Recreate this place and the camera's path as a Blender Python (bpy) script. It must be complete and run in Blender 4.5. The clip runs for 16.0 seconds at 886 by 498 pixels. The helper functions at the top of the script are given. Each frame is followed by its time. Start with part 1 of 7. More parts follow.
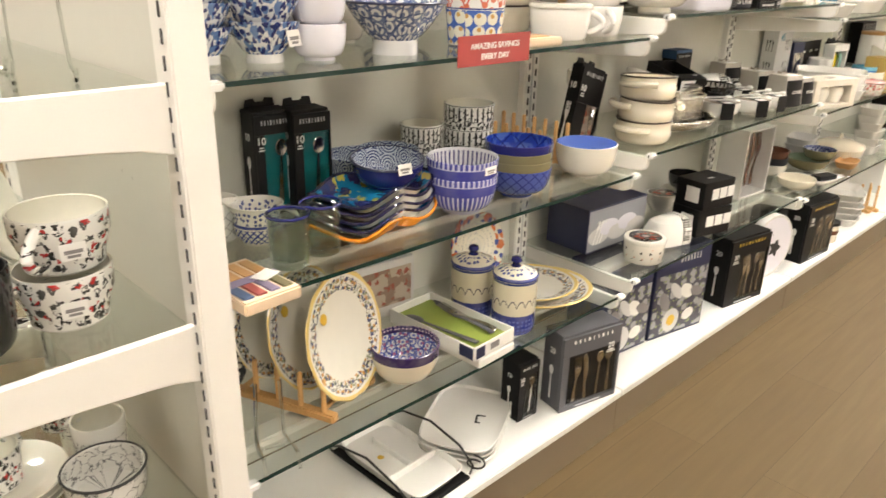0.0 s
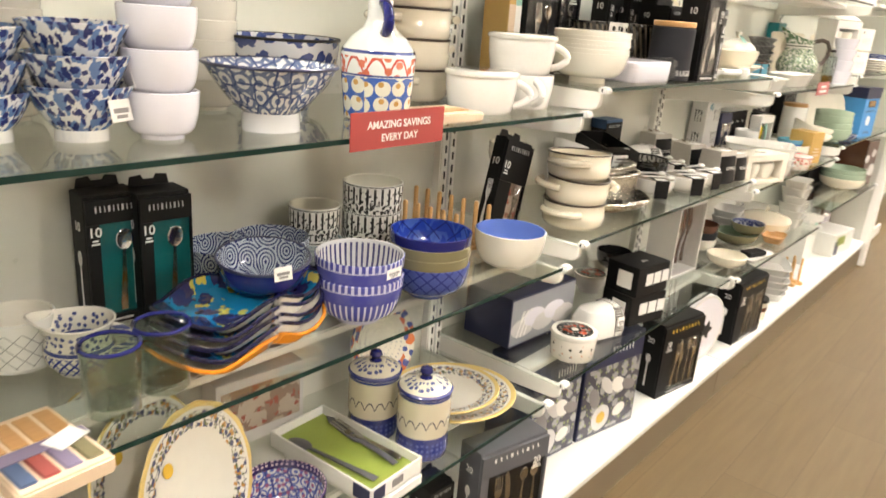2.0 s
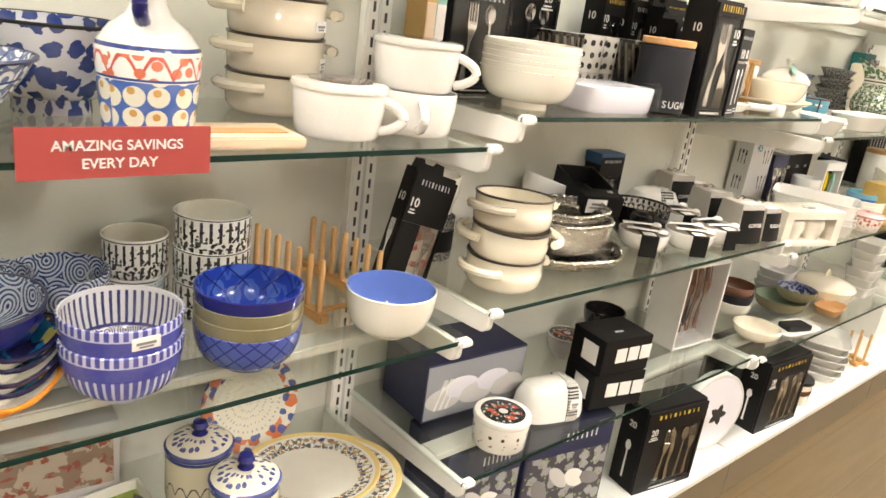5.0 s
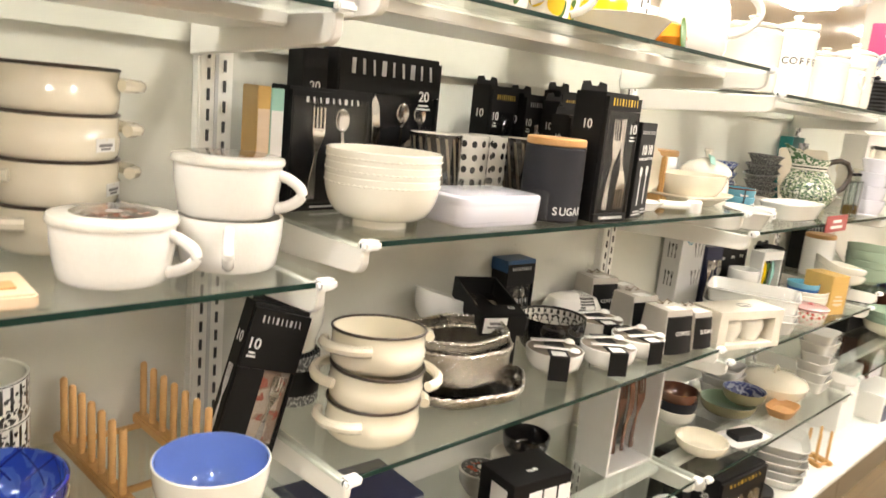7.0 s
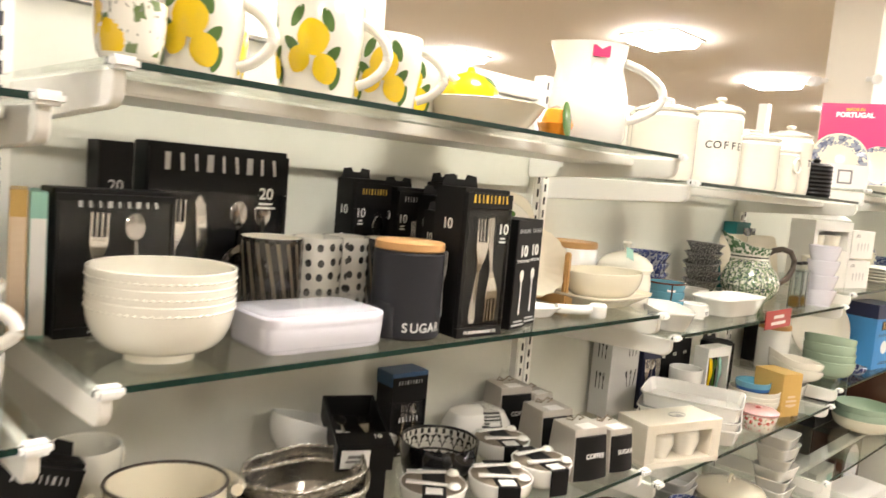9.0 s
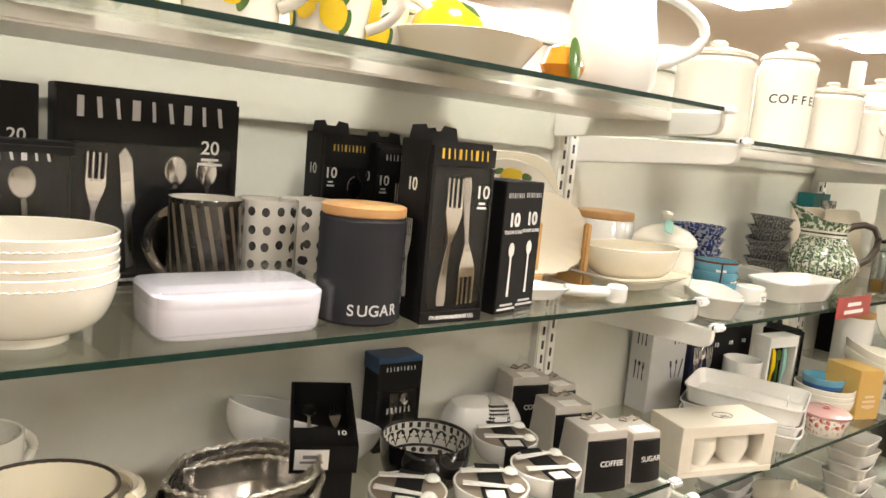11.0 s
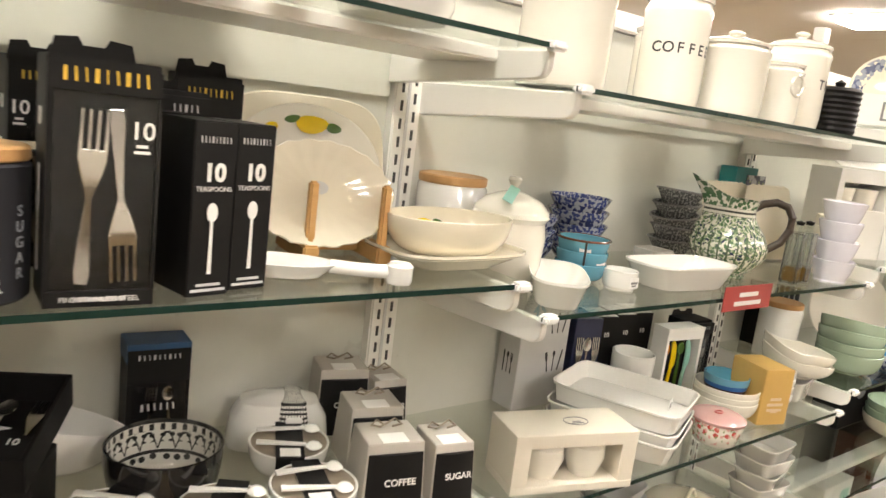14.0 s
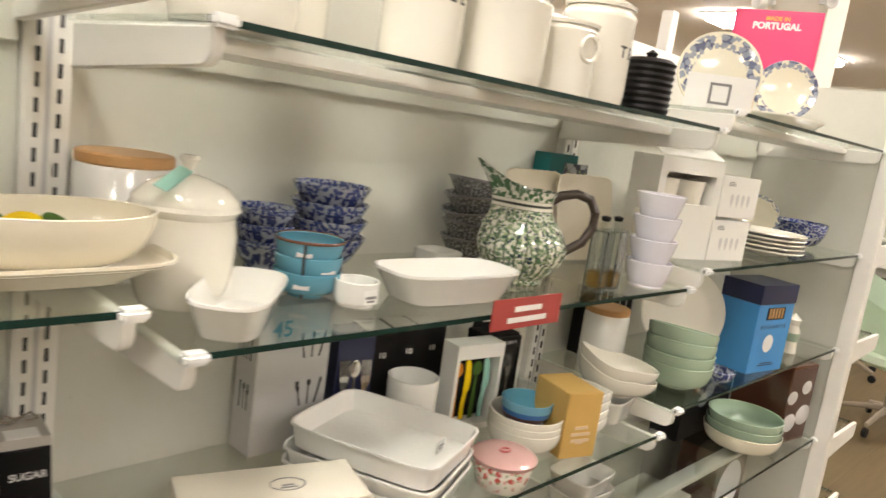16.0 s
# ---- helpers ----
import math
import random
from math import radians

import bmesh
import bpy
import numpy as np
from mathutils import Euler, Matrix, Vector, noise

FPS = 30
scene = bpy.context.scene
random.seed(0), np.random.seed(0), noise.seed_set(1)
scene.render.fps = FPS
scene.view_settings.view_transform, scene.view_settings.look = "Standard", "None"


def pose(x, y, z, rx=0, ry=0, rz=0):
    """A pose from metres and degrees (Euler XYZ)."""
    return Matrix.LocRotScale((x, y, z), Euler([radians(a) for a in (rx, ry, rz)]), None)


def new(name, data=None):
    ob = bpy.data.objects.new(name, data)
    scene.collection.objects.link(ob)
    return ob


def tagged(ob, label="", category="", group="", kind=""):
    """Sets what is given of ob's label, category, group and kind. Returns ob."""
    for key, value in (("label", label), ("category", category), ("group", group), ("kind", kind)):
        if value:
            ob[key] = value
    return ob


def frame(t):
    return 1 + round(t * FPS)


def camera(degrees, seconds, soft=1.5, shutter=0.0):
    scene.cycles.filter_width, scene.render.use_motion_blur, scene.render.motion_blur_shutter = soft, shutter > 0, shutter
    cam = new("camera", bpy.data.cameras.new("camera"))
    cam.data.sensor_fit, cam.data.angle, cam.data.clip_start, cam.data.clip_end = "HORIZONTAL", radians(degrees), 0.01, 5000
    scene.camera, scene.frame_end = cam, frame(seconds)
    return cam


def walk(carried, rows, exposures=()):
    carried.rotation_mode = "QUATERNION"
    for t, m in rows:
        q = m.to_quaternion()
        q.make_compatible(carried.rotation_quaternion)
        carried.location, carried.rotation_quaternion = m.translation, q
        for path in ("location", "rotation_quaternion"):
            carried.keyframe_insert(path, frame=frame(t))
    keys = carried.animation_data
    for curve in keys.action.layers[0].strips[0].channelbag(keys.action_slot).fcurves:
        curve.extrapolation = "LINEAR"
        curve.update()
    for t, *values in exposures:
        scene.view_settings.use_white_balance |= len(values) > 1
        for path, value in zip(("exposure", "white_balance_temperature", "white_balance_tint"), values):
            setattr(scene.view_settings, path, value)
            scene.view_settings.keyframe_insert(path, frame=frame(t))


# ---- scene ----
cam = camera(62.7, 16.0, shutter=0.5)
METRES, EYE, TILT, LEAN, TURN = 2.87, 1.32, 0.0, 0.0, -44.5
ROWS = [
    (0.0, 0.0, 0.0, 0.0, 0.5, -21.97, -1.25),
    (0.5, 0.005, 0.0039, 0.0, -2.14, -21.45, -2.83),
    (1.0, 0.0052, 0.0362, -0.0011, -4.68, -22.31, -3.97),
    (1.5, 0.0039, 0.0784, 0.0036, -6.47, -19.48, -4.57),
    (2.0, 0.0167, 0.1107, 0.0052, -4.91, -18.37, -4.23),
    (2.5, 0.056, 0.1375, 0.011, 0.02, -17.57, -4.89),
    (3.0, 0.0827, 0.1485, 0.0097, 1.92, -18.5, -5.8),
    (3.5, 0.1041, 0.1767, 0.0084, 0.9, -19.23, -6.42),
    (6.0, 0.197, 0.2616, 0.0171, 6.17, -17.66, -7.66),
    (6.5, 0.2038, 0.294, 0.0206, 0.22, -14.03, -7.61),
    (7.0, 0.2234, 0.3161, 0.0254, 1.29, -11.62, -5.55),
    (7.5, 0.2614, 0.3257, 0.0345, 7.54, -9.46, -5.33),
    (8.0, 0.2847, 0.3296, 0.04, 8.81, -7.47, -5.38),
    (8.5, 0.299, 0.3502, 0.0421, 4.36, -7.1, -5.25),
    (9.0, 0.3058, 0.3903, 0.0436, 0.55, -5.52, -4.95),
    (9.5, 0.3084, 0.4265, 0.0397, -1.32, -4.43, -4.02),
    (10.0, 0.3293, 0.4573, 0.0364, 2.49, -6.46, -3.21),
    (12.5, 0.3971, 0.4666, 0.043, 8.74, -9.63, -6.89),
    (13.0, 0.4287, 0.5002, 0.0377, 5.79, -10.53, -6.63),
    (13.5, 0.4599, 0.5354, 0.0378, 7.0, -10.32, -6.84),
    (14.0, 0.4682, 0.567, 0.0358, 7.12, -10.45, -6.99),
    (14.5, 0.4704, 0.6126, 0.0339, 2.62, -9.76, -7.76),
    (15.0, 0.4784, 0.6404, 0.0334, -1.35, -9.11, -8.14),
    (15.5, 0.5169, 0.6694, 0.0281, -1.01, -9.41, -8.03),
    (16.0, 0.5661, 0.6896, 0.0338, -0.48, -9.88, -8.09),
]
walk(cam, [(t, pose(0, 0, EYE, TILT, LEAN, TURN) @ pose(METRES * x, METRES * y, METRES * z, 90 + pitch, roll, yaw)) for t, x, y, z, yaw, pitch, roll in ROWS],
     exposures=[(0.0, 0.62), (2.5, 0.78), (6.5, 0.76), (9.0, 0.43), (13.5, 0.31), (16.0, -0.03)])

# ---- light and exposure ----
world = bpy.data.worlds.new("store_world")
scene.world = world
world.use_nodes = True
world.node_tree.nodes["Background"].inputs[0].default_value = (1, 0.93, 0.84, 1)
world.node_tree.nodes["Background"].inputs[1].default_value = 0.05
LAMP = 50.0


# ---- material tools ----
class G:
    """A node material with short ways to add nodes."""

    def __init__(s, name, rough=0.4, metal=0.0, **more):
        s.m = bpy.data.materials.new(name)
        s.m.use_nodes = True
        s.t = s.m.node_tree
        s.b = s.t.nodes["Principled BSDF"]
        s.b.inputs["Roughness"].default_value = rough
        s.b.inputs["Metallic"].default_value = metal
        for k, v in more.items():
            s.b.inputs[k.replace("_", " ")].default_value = v

    def plug(s, sock, v):
        if isinstance(v, bpy.types.NodeSocket):
            s.t.links.new(v, sock)
        elif isinstance(v, tuple) and len(v) == 3 and sock.type == "RGBA":
            sock.default_value = (*v, 1)
        else:
            sock.default_value = v

    def node(s, kind, ins=(), out=0, operation="", feature=""):
        n = s.t.nodes.new(kind)
        if operation:
            n.operation = operation
        if feature:
            n.feature = feature
            n.voronoi_dimensions = "2D"
        for k, v in dict(ins).items():
            s.plug(n.inputs[k], v)
        return n.outputs[out]

    def math(s, op, a, b=0.0):
        return s.node("ShaderNodeMath", {0: a, 1: b}, operation=op)

    def mix(s, f, a, b):
        n = s.t.nodes.new("ShaderNodeMix")
        n.data_type = "RGBA"
        s.plug(n.inputs[0], f), s.plug(n.inputs[6], a), s.plug(n.inputs[7], b)
        return n.outputs[2]

    def obj(s):
        return s.node("ShaderNodeTexCoord", out=3)

    def noise(s, scale, detail=3.0, vec=None):
        return s.node("ShaderNodeTexNoise", {"Vector": vec or s.obj(), "Scale": scale, "Detail": detail})

    def color(s, v):
        s.plug(s.b.inputs["Base Color"], v)

    def bump(s, h, dist, strength=0.5):
        s.plug(s.b.inputs["Normal"], s.node("ShaderNodeBump", {"Height": h, "Distance": dist, "Strength": strength}))


def shade(c, k):
    return tuple(min(1.0, v * k) for v in c)


def plain(name, c, rough=0.4, metal=0.0, var=0.12, scale=25.0, relief=0.0, **more):
    """A surface of one colour with cloudy and fine variation in colour and gloss."""
    g = G(name, rough, metal, **more)
    f = g.math("ADD", g.math("MULTIPLY", g.noise(scale), 0.6), g.math("MULTIPLY", g.noise(scale * 12), 0.4))
    g.color(g.mix(f, shade(c, 1 - var), shade(c, 1 + var)))
    g.plug(g.b.inputs["Roughness"], g.math("ADD", g.math("MULTIPLY", f, 0.14), max(rough - 0.07, 0.0)))
    if relief:
        g.bump(g.noise(scale * 12), relief)
    return g.m


def pattern(name, base, layers, flat=False, R=0.08, rough=0.12, wob=0.0, sheet=False):
    """Glazed ware with painted layers (kind, colour, number, width, low, high); low and high bound a band of height or, on flat ware, of radius."""
    g = G(name, rough)
    g.plug(g.b.inputs["Coat Weight"], 0.4)
    sep = g.t.nodes.new("ShaderNodeSeparateXYZ")
    g.plug(sep.inputs[0], g.obj())
    x, y, z = sep.outputs
    a = g.math("ARCTAN2", y, x)
    r = g.math("POWER", g.math("ADD", g.math("MULTIPLY", x, x), g.math("MULTIPLY", y, y)), 0.5)
    v = r if flat else z
    u = x if sheet else g.math("MULTIPLY", a, R)
    p = g.node("ShaderNodeCombineXYZ", {0: u, 1: v, 2: g.math("MULTIPLY", R, 7.0)})
    if wob:
        w = g.node("ShaderNodeTexNoise", {"Vector": p, "Scale": 90.0}, out=1)
        off = g.node("ShaderNodeVectorMath", {0: w, 1: (0.5, 0.5, 0.5)}, operation="SUBTRACT")
        off = g.node("ShaderNodeVectorMath", {0: off, 3: wob}, operation="SCALE")
        p = g.node("ShaderNodeVectorMath", {0: p, 1: off}, operation="ADD")
    cloud = g.noise(30.0)
    c = g.mix(cloud, shade(base, 0.95), shade(base, 1.03))
    for kind, col, num, wid, lo, hi in layers:
        if kind == "stripes":
            f = g.math("GREATER_THAN", g.math("SINE", g.math("MULTIPLY", a, num)), wid)
        elif kind == "swirl":
            f = g.math("GREATER_THAN", g.math("SINE", g.math("ADD", g.math("MULTIPLY", a, num), g.math("MULTIPLY", v, 75.0))), wid)
        elif kind == "fill":
            f = 1.0
        elif kind == "lattice":
            q = [g.math("ABSOLUTE", g.math("SINE", g.math(o, g.math("MULTIPLY", a, num), g.math("MULTIPLY", v, num / R)))) for o in ("ADD", "SUBTRACT")]
            f = g.math("LESS_THAN", g.math("MINIMUM", *q), wid)
        elif kind == "arches":
            q = g.math("ABSOLUTE", g.math("SINE", g.math("MULTIPLY", a, num)))
            h = g.math("FRACT", g.math("MULTIPLY", g.math("SUBTRACT", v, lo), 1 / (hi - lo) if wid < 1 else wid))
            f = g.math("LESS_THAN", g.math("ABSOLUTE", g.math("SUBTRACT", q, h)), 0.13)
        elif kind == "lines":
            f = g.math("GREATER_THAN", g.math("SINE", g.math("MULTIPLY", v, num)), wid)
        else:
            vec = g.node("ShaderNodeVectorMath", {0: p, 1: (0.37 * len(layers) + lo, wid * 3.1, num * 0.01)}, operation="ADD")
            feat = "DISTANCE_TO_EDGE" if kind == "cells" else "F1"
            d = g.node("ShaderNodeTexVoronoi", {"Vector": vec, "Scale": num, "Randomness": 0.25 if kind in ("dots", "petals") else 0.85}, feature=feat)
            if kind in ("rings", "petals"):
                f = g.math("GREATER_THAN", g.math("SINE", g.math("MULTIPLY", d, wid)), 0.1)
            else:
                f = g.math("LESS_THAN", d, wid)
        band = g.math("MULTIPLY", g.math("GREATER_THAN", v, lo), g.math("LESS_THAN", v, hi))
        soft = g.math("ADD", g.math("MULTIPLY", cloud, 0.35), 0.78)
        f = g.math("MULTIPLY", g.math("MULTIPLY", f, band), g.math("MINIMUM", soft, 1.0))
        c = g.mix(f, c, col)
    g.color(c)
    return g.m


def wood(name, c1, c2, rough=0.5, scale=1.0, axis=0):
    g = G(name, rough)
    s = [40.0, 40.0, 40.0]
    s[axis] = 3.0
    vec = g.node("ShaderNodeMapping", {"Vector": g.obj(), "Scale": tuple(v * scale for v in s)})
    n = g.noise(3.0, 6.0, vec)
    g.color(g.mix(n, c1, c2))
    g.bump(n, 0.0006)
    return g.m


# ---- materials ----
WHITE_METAL = plain("white_powder_coat", (0.83, 0.81, 0.76), 0.32, var=0.03, relief=0.0002)
PANEL = plain("painted_back_panel", (0.62, 0.612, 0.545), 0.3, var=0.06, scale=4)
DECK = plain("white_laminate", (0.74, 0.74, 0.70), 0.35, var=0.05, scale=6)
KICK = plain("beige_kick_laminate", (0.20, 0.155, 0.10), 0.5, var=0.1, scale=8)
SLOT = plain("slot_shadow", (0.06, 0.058, 0.055), 0.8)
EDGE = plain("green_glass_edge", (0.010, 0.030, 0.024), 0.12, var=0.3, scale=60, Specular_IOR_Level=0.3)


def seethrough(name, tint, gloss, rough, relief=0.0):
    """Clear glass or film: clear, with more gloss at a slant and, on film, a fine crinkle."""
    g = G(name)
    thin = g.node("ShaderNodeBsdfTransparent", {0: tint})
    shine = g.node("ShaderNodeBsdfGlossy", {0: (0.9, 0.92, 0.9), 1: rough})
    if relief:
        bump = g.node("ShaderNodeBump", {"Height": g.noise(70.0), "Distance": relief, "Strength": 0.8})
        g.t.links.new(bump, shine.node.inputs["Normal"])
    face = g.node("ShaderNodeLayerWeight", {"Blend": 0.5}, out=1)
    f = g.math("MULTIPLY", g.math("ADD", g.math("MULTIPLY", g.math("POWER", face, 4.0), 0.8), 0.04), gloss)
    g.t.links.new(g.node("ShaderNodeMixShader", {0: f, 1: thin, 2: shine}), g.t.nodes["Material Output"].inputs[0])
    return g.m


GLASS = seethrough("shelf_glass", (0.935, 0.955, 0.942), 0.95, 0.02)
CLEAR = seethrough("clear_glass", (0.95, 0.965, 0.95), 1.0, 0.03)
ACRYLIC = seethrough("clear_acrylic", (0.95, 0.96, 0.95), 3.0, 0.08)
FILM = seethrough("clear_film", (0.96, 0.96, 0.97), 0.45, 0.08, 0.0016)
TUMBLER = seethrough("tumbler_glass", (0.80, 0.86, 0.82), 2.6, 0.04, 0.004)
BLOWN = plain("thick_blown_glass", (0.93, 0.97, 0.96), 0.03, var=0.02, relief=0.0015, Transmission_Weight=1.0, IOR=1.45)
CLIP = plain("white_plastic", (0.82, 0.82, 0.80), 0.3, var=0.03)
CREAM = plain("cream_glaze", (0.80, 0.74, 0.60), 0.12, var=0.03, scale=12, Coat_Weight=0.5)
CREAMLT = plain("ivory_glaze", (0.82, 0.79, 0.70), 0.12, var=0.03, scale=12, Coat_Weight=0.5)
WHITE = plain("white_glaze", (0.82, 0.81, 0.77), 0.1, var=0.02, scale=12, Coat_Weight=0.5)
LILAC = plain("lilac_white_glaze", (0.78, 0.77, 0.84), 0.18, var=0.02, scale=12, Coat_Weight=0.4)
EMBOSS = plain("embossed_white_ware", (0.82, 0.80, 0.76), 0.2, var=0.03, scale=9, relief=0.0012, Coat_Weight=0.4)
RIMDARK = plain("dark_brown_rim", (0.05, 0.035, 0.025), 0.3)
BLACK = plain("black_card", (0.008, 0.0075, 0.0075), 0.5, var=0.3, scale=18, Specular_IOR_Level=0.2)
BLACKGLOSS = plain("black_glaze", (0.012, 0.011, 0.011), 0.1, var=0.3, Coat_Weight=0.6)
SLATE = plain("matt_slate_enamel", (0.022, 0.022, 0.026), 0.6, var=0.12, relief=0.0002, Specular_IOR_Level=0.18)
GREYCARD = plain("grey_card", (0.30, 0.31, 0.34), 0.45, var=0.1)
DKGREY = plain("dark_grey_card", (0.10, 0.10, 0.11), 0.5, var=0.1, Specular_IOR_Level=0.3)
LTCARD = plain("pale_grey_card", (0.58, 0.57, 0.56), 0.5, var=0.06)
MUGCARD = plain("warm_grey_card", (0.46, 0.43, 0.38), 0.55, var=0.08)
WHITECARD = plain("white_card", (0.78, 0.77, 0.73), 0.5, var=0.04)
CREAMCARD = plain("cream_card", (0.70, 0.65, 0.55), 0.55, var=0.05)
NAVY = plain("navy_card", (0.022, 0.026, 0.07), 0.35, var=0.15)
BLUECARD = plain("bright_blue_card", (0.06, 0.27, 0.60), 0.4, var=0.08)
TEALCARD = plain("teal_card", (0.0, 0.12, 0.12), 0.4, var=0.15)
TEALMINT = plain("mint_card", (0.30, 0.56, 0.48), 0.45, var=0.08)
GOLDCARD = plain("mustard_card", (0.55, 0.35, 0.10), 0.5, var=0.1)
RED = plain("red_sign_card", (0.36, 0.055, 0.05), 0.35, var=0.08)
PINK = plain("raspberry_sign_card", (0.62, 0.03, 0.13), 0.35, var=0.05)
STEEL = plain("polished_steel", (0.58, 0.56, 0.53), 0.16, 1.0, var=0.06, scale=60)
SILVER = plain("hammered_silver", (0.62, 0.59, 0.53), 0.1, 1.0, var=0.25, scale=40, relief=0.005)
WIRE = plain("black_wire", (0.02, 0.018, 0.016), 0.3, var=0.2)
PAPER = plain("white_paper", (0.80, 0.79, 0.76), 0.6, var=0.04)
INK = plain("black_ink", (0.02, 0.02, 0.02), 0.5)
GREYINK = plain("grey_ink", (0.22, 0.21, 0.21), 0.5)
YELLOWINK = plain("yellow_ink", (0.65, 0.42, 0.04), 0.45)
SILVERINK = plain("silver_ink", (0.55, 0.55, 0.55), 0.3)
BLUEGLZ = plain("cobalt_glaze", (0.013, 0.016, 0.14), 0.08, var=0.3, Coat_Weight=0.5)
INDIGOGLZ = plain("dark_indigo_glaze", (0.010, 0.010, 0.045), 0.08, var=0.3, Coat_Weight=0.5)
PERI = plain("periwinkle_glaze", (0.16, 0.25, 0.62), 0.1, var=0.06, Coat_Weight=0.5)
OLIVE = plain("olive_glaze", (0.20, 0.18, 0.10), 0.15, var=0.15, Coat_Weight=0.4)
SAGE = plain("sage_green_glaze", (0.38, 0.49, 0.37), 0.12, var=0.06, Coat_Weight=0.5)
MINT = plain("mint_upholstery", (0.52, 0.62, 0.50), 0.7, var=0.05, relief=0.0006)
PINE = wood("pine_dowel", (0.52, 0.28, 0.09), (0.66, 0.40, 0.16), 0.5)
BAMBOO = wood("bamboo_lid", (0.42, 0.22, 0.08), (0.58, 0.34, 0.14), 0.45)
PALEWOOD = wood("pale_beech", (0.62, 0.47, 0.32), (0.72, 0.58, 0.42), 0.5)
GREYWOOD = wood("grey_wood", (0.20, 0.16, 0.12), (0.30, 0.25, 0.19), 0.5)
YELLOW = plain("lemon_yellow_glaze", (0.78, 0.55, 0.01), 0.15, var=0.12, Coat_Weight=0.4)
LEAF = plain("leaf_green_glaze", (0.07, 0.14, 0.03), 0.2, var=0.25)
ORANGE = plain("orange_glaze", (0.70, 0.25, 0.02), 0.15, var=0.1, Coat_Weight=0.4)
SKYGLZ = plain("sky_blue_glaze", (0.12, 0.34, 0.46), 0.12, var=0.08, Coat_Weight=0.5)
GREENCARD = plain("lime_card", (0.27, 0.34, 0.06), 0.45, var=0.15)
SOAPBLUE = plain("blue_soap", (0.08, 0.12, 0.22), 0.5)
SOAPRED = plain("red_soap", (0.30, 0.07, 0.06), 0.5)
SOAPVIOL = plain("violet_soap", (0.20, 0.17, 0.26), 0.5)
BROWNGLZ = plain("brown_glaze", (0.12, 0.05, 0.03), 0.15, var=0.2, Coat_Weight=0.4)
FOODPRINT = pattern("food_print", (0.26, 0.18, 0.13), [("blobs", (0.45, 0.38, 0.30), 22.0, 0.45, -1, 2), ("blobs", (0.30, 0.07, 0.04), 35.0, 0.22, -1, 2)], R=0.2, rough=0.35, wob=0.03, sheet=True)
DISHPRINT = pattern("dish_print", (0.05, 0.05, 0.075), [("blobs", (0.34, 0.34, 0.35), 26.0, 0.36, -1, 2), ("blobs", (0.25, 0.3, 0.12), 40.0, 0.16, -1, 2)], R=0.2, rough=0.35, wob=0.02, sheet=True)

INDIGO = (0.02, 0.03, 0.16)
FLORAL = pattern("blue_floral_ware", (0.76, 0.78, 0.80), [("blobs", (0.12, 0.22, 0.48), 58.0, 0.40, 0.0, 1), ("blobs", INDIGO, 72.0, 0.33, 0.0, 1), ("fill", (0.8, 0.8, 0.78), 0, 0, -1, 0.014)], R=0.07, wob=0.02)
HEXBOWL = pattern("blue_hexagon_ware", (0.74, 0.75, 0.76), [("petals", (0.14, 0.18, 0.32), 42.0, 15.0, 0.026, 1), ("cells", (0.06, 0.09, 0.22), 42.0, 0.06, 0.026, 1)], R=0.08)
SPOTBOWL = pattern("blue_leaf_ware", (0.70, 0.72, 0.76), [("blobs", (0.03, 0.06, 0.24), 42.0, 0.42, -1, 1)], R=0.09, wob=0.018)
STRIPEOUT = pattern("violet_stripe_ware", (0.50, 0.51, 0.68), [("stripes", (0.06, 0.065, 0.30), 44, -0.45, 0.008, 0.05), ("stripes", (0.06, 0.065, 0.30), 44, -0.2, 0.070, 1), ("fill", (0.055, 0.06, 0.30), 0, 0, 0.047, 0.068)], R=0.07)
STRIPEIN = pattern("violet_stripe_inside", (0.78, 0.78, 0.80), [("stripes", (0.05, 0.05, 0.18), 44, 0.3, 0.03, 0.076), ("rings", (0.06, 0.06, 0.22), 40.0, 45.0, 0.0, 0.026), ("fill", (0.06, 0.06, 0.24), 0, 0, 0.026, 0.030)], R=0.07)
BLUEIN = pattern("cobalt_star_inside", (0.02, 0.05, 0.34), [("blobs", (0.07, 0.14, 0.46), 30.0, 0.36, 0.0, 1), ("arches", (0.05, 0.11, 0.42), 4, 22.0, 0.0, 1), ("lattice", (0.01, 0.015, 0.14), 5, 0.12, 0.03, 1)], R=0.07)
BLUEOUT = pattern("cobalt_lattice_outside", (0.06, 0.09, 0.32), [("lattice", (0.02, 0.03, 0.18), 9, 0.22, -1, 1)], R=0.07)
SPIRAL = pattern("indigo_spiral_ware", (0.50, 0.56, 0.64), [("rings", (0.02, 0.03, 0.13), 24.0, 42.0, -1, 1)], R=0.08)
PALESPIRAL = pattern("pale_spiral_ware", (0.46, 0.52, 0.52), [("dots", (0.20, 0.27, 0.30), 120.0, 0.2, -1, 1), ("lines", (0.3, 0.36, 0.38), 500.0, 0.6, -1, 1)], R=0.06)
IKAT = pattern("black_ikat_ware", (0.72, 0.71, 0.66), [("stripes", (0.02, 0.02, 0.02), 26, 0.35, 0.004, 0.02), ("blobs", (0.03, 0.03, 0.03), 85.0, 0.3, 0.018, 0.032), ("stripes", (0.02, 0.02, 0.02), 26, 0.5, 0.03, 0.064), ("blobs", (0.03, 0.03, 0.03), 95.0, 0.26, 0.004, 0.058), ("fill", (0.05, 0.05, 0.05), 0, 0, 0.066, 0.068)], R=0.06, wob=0.012)
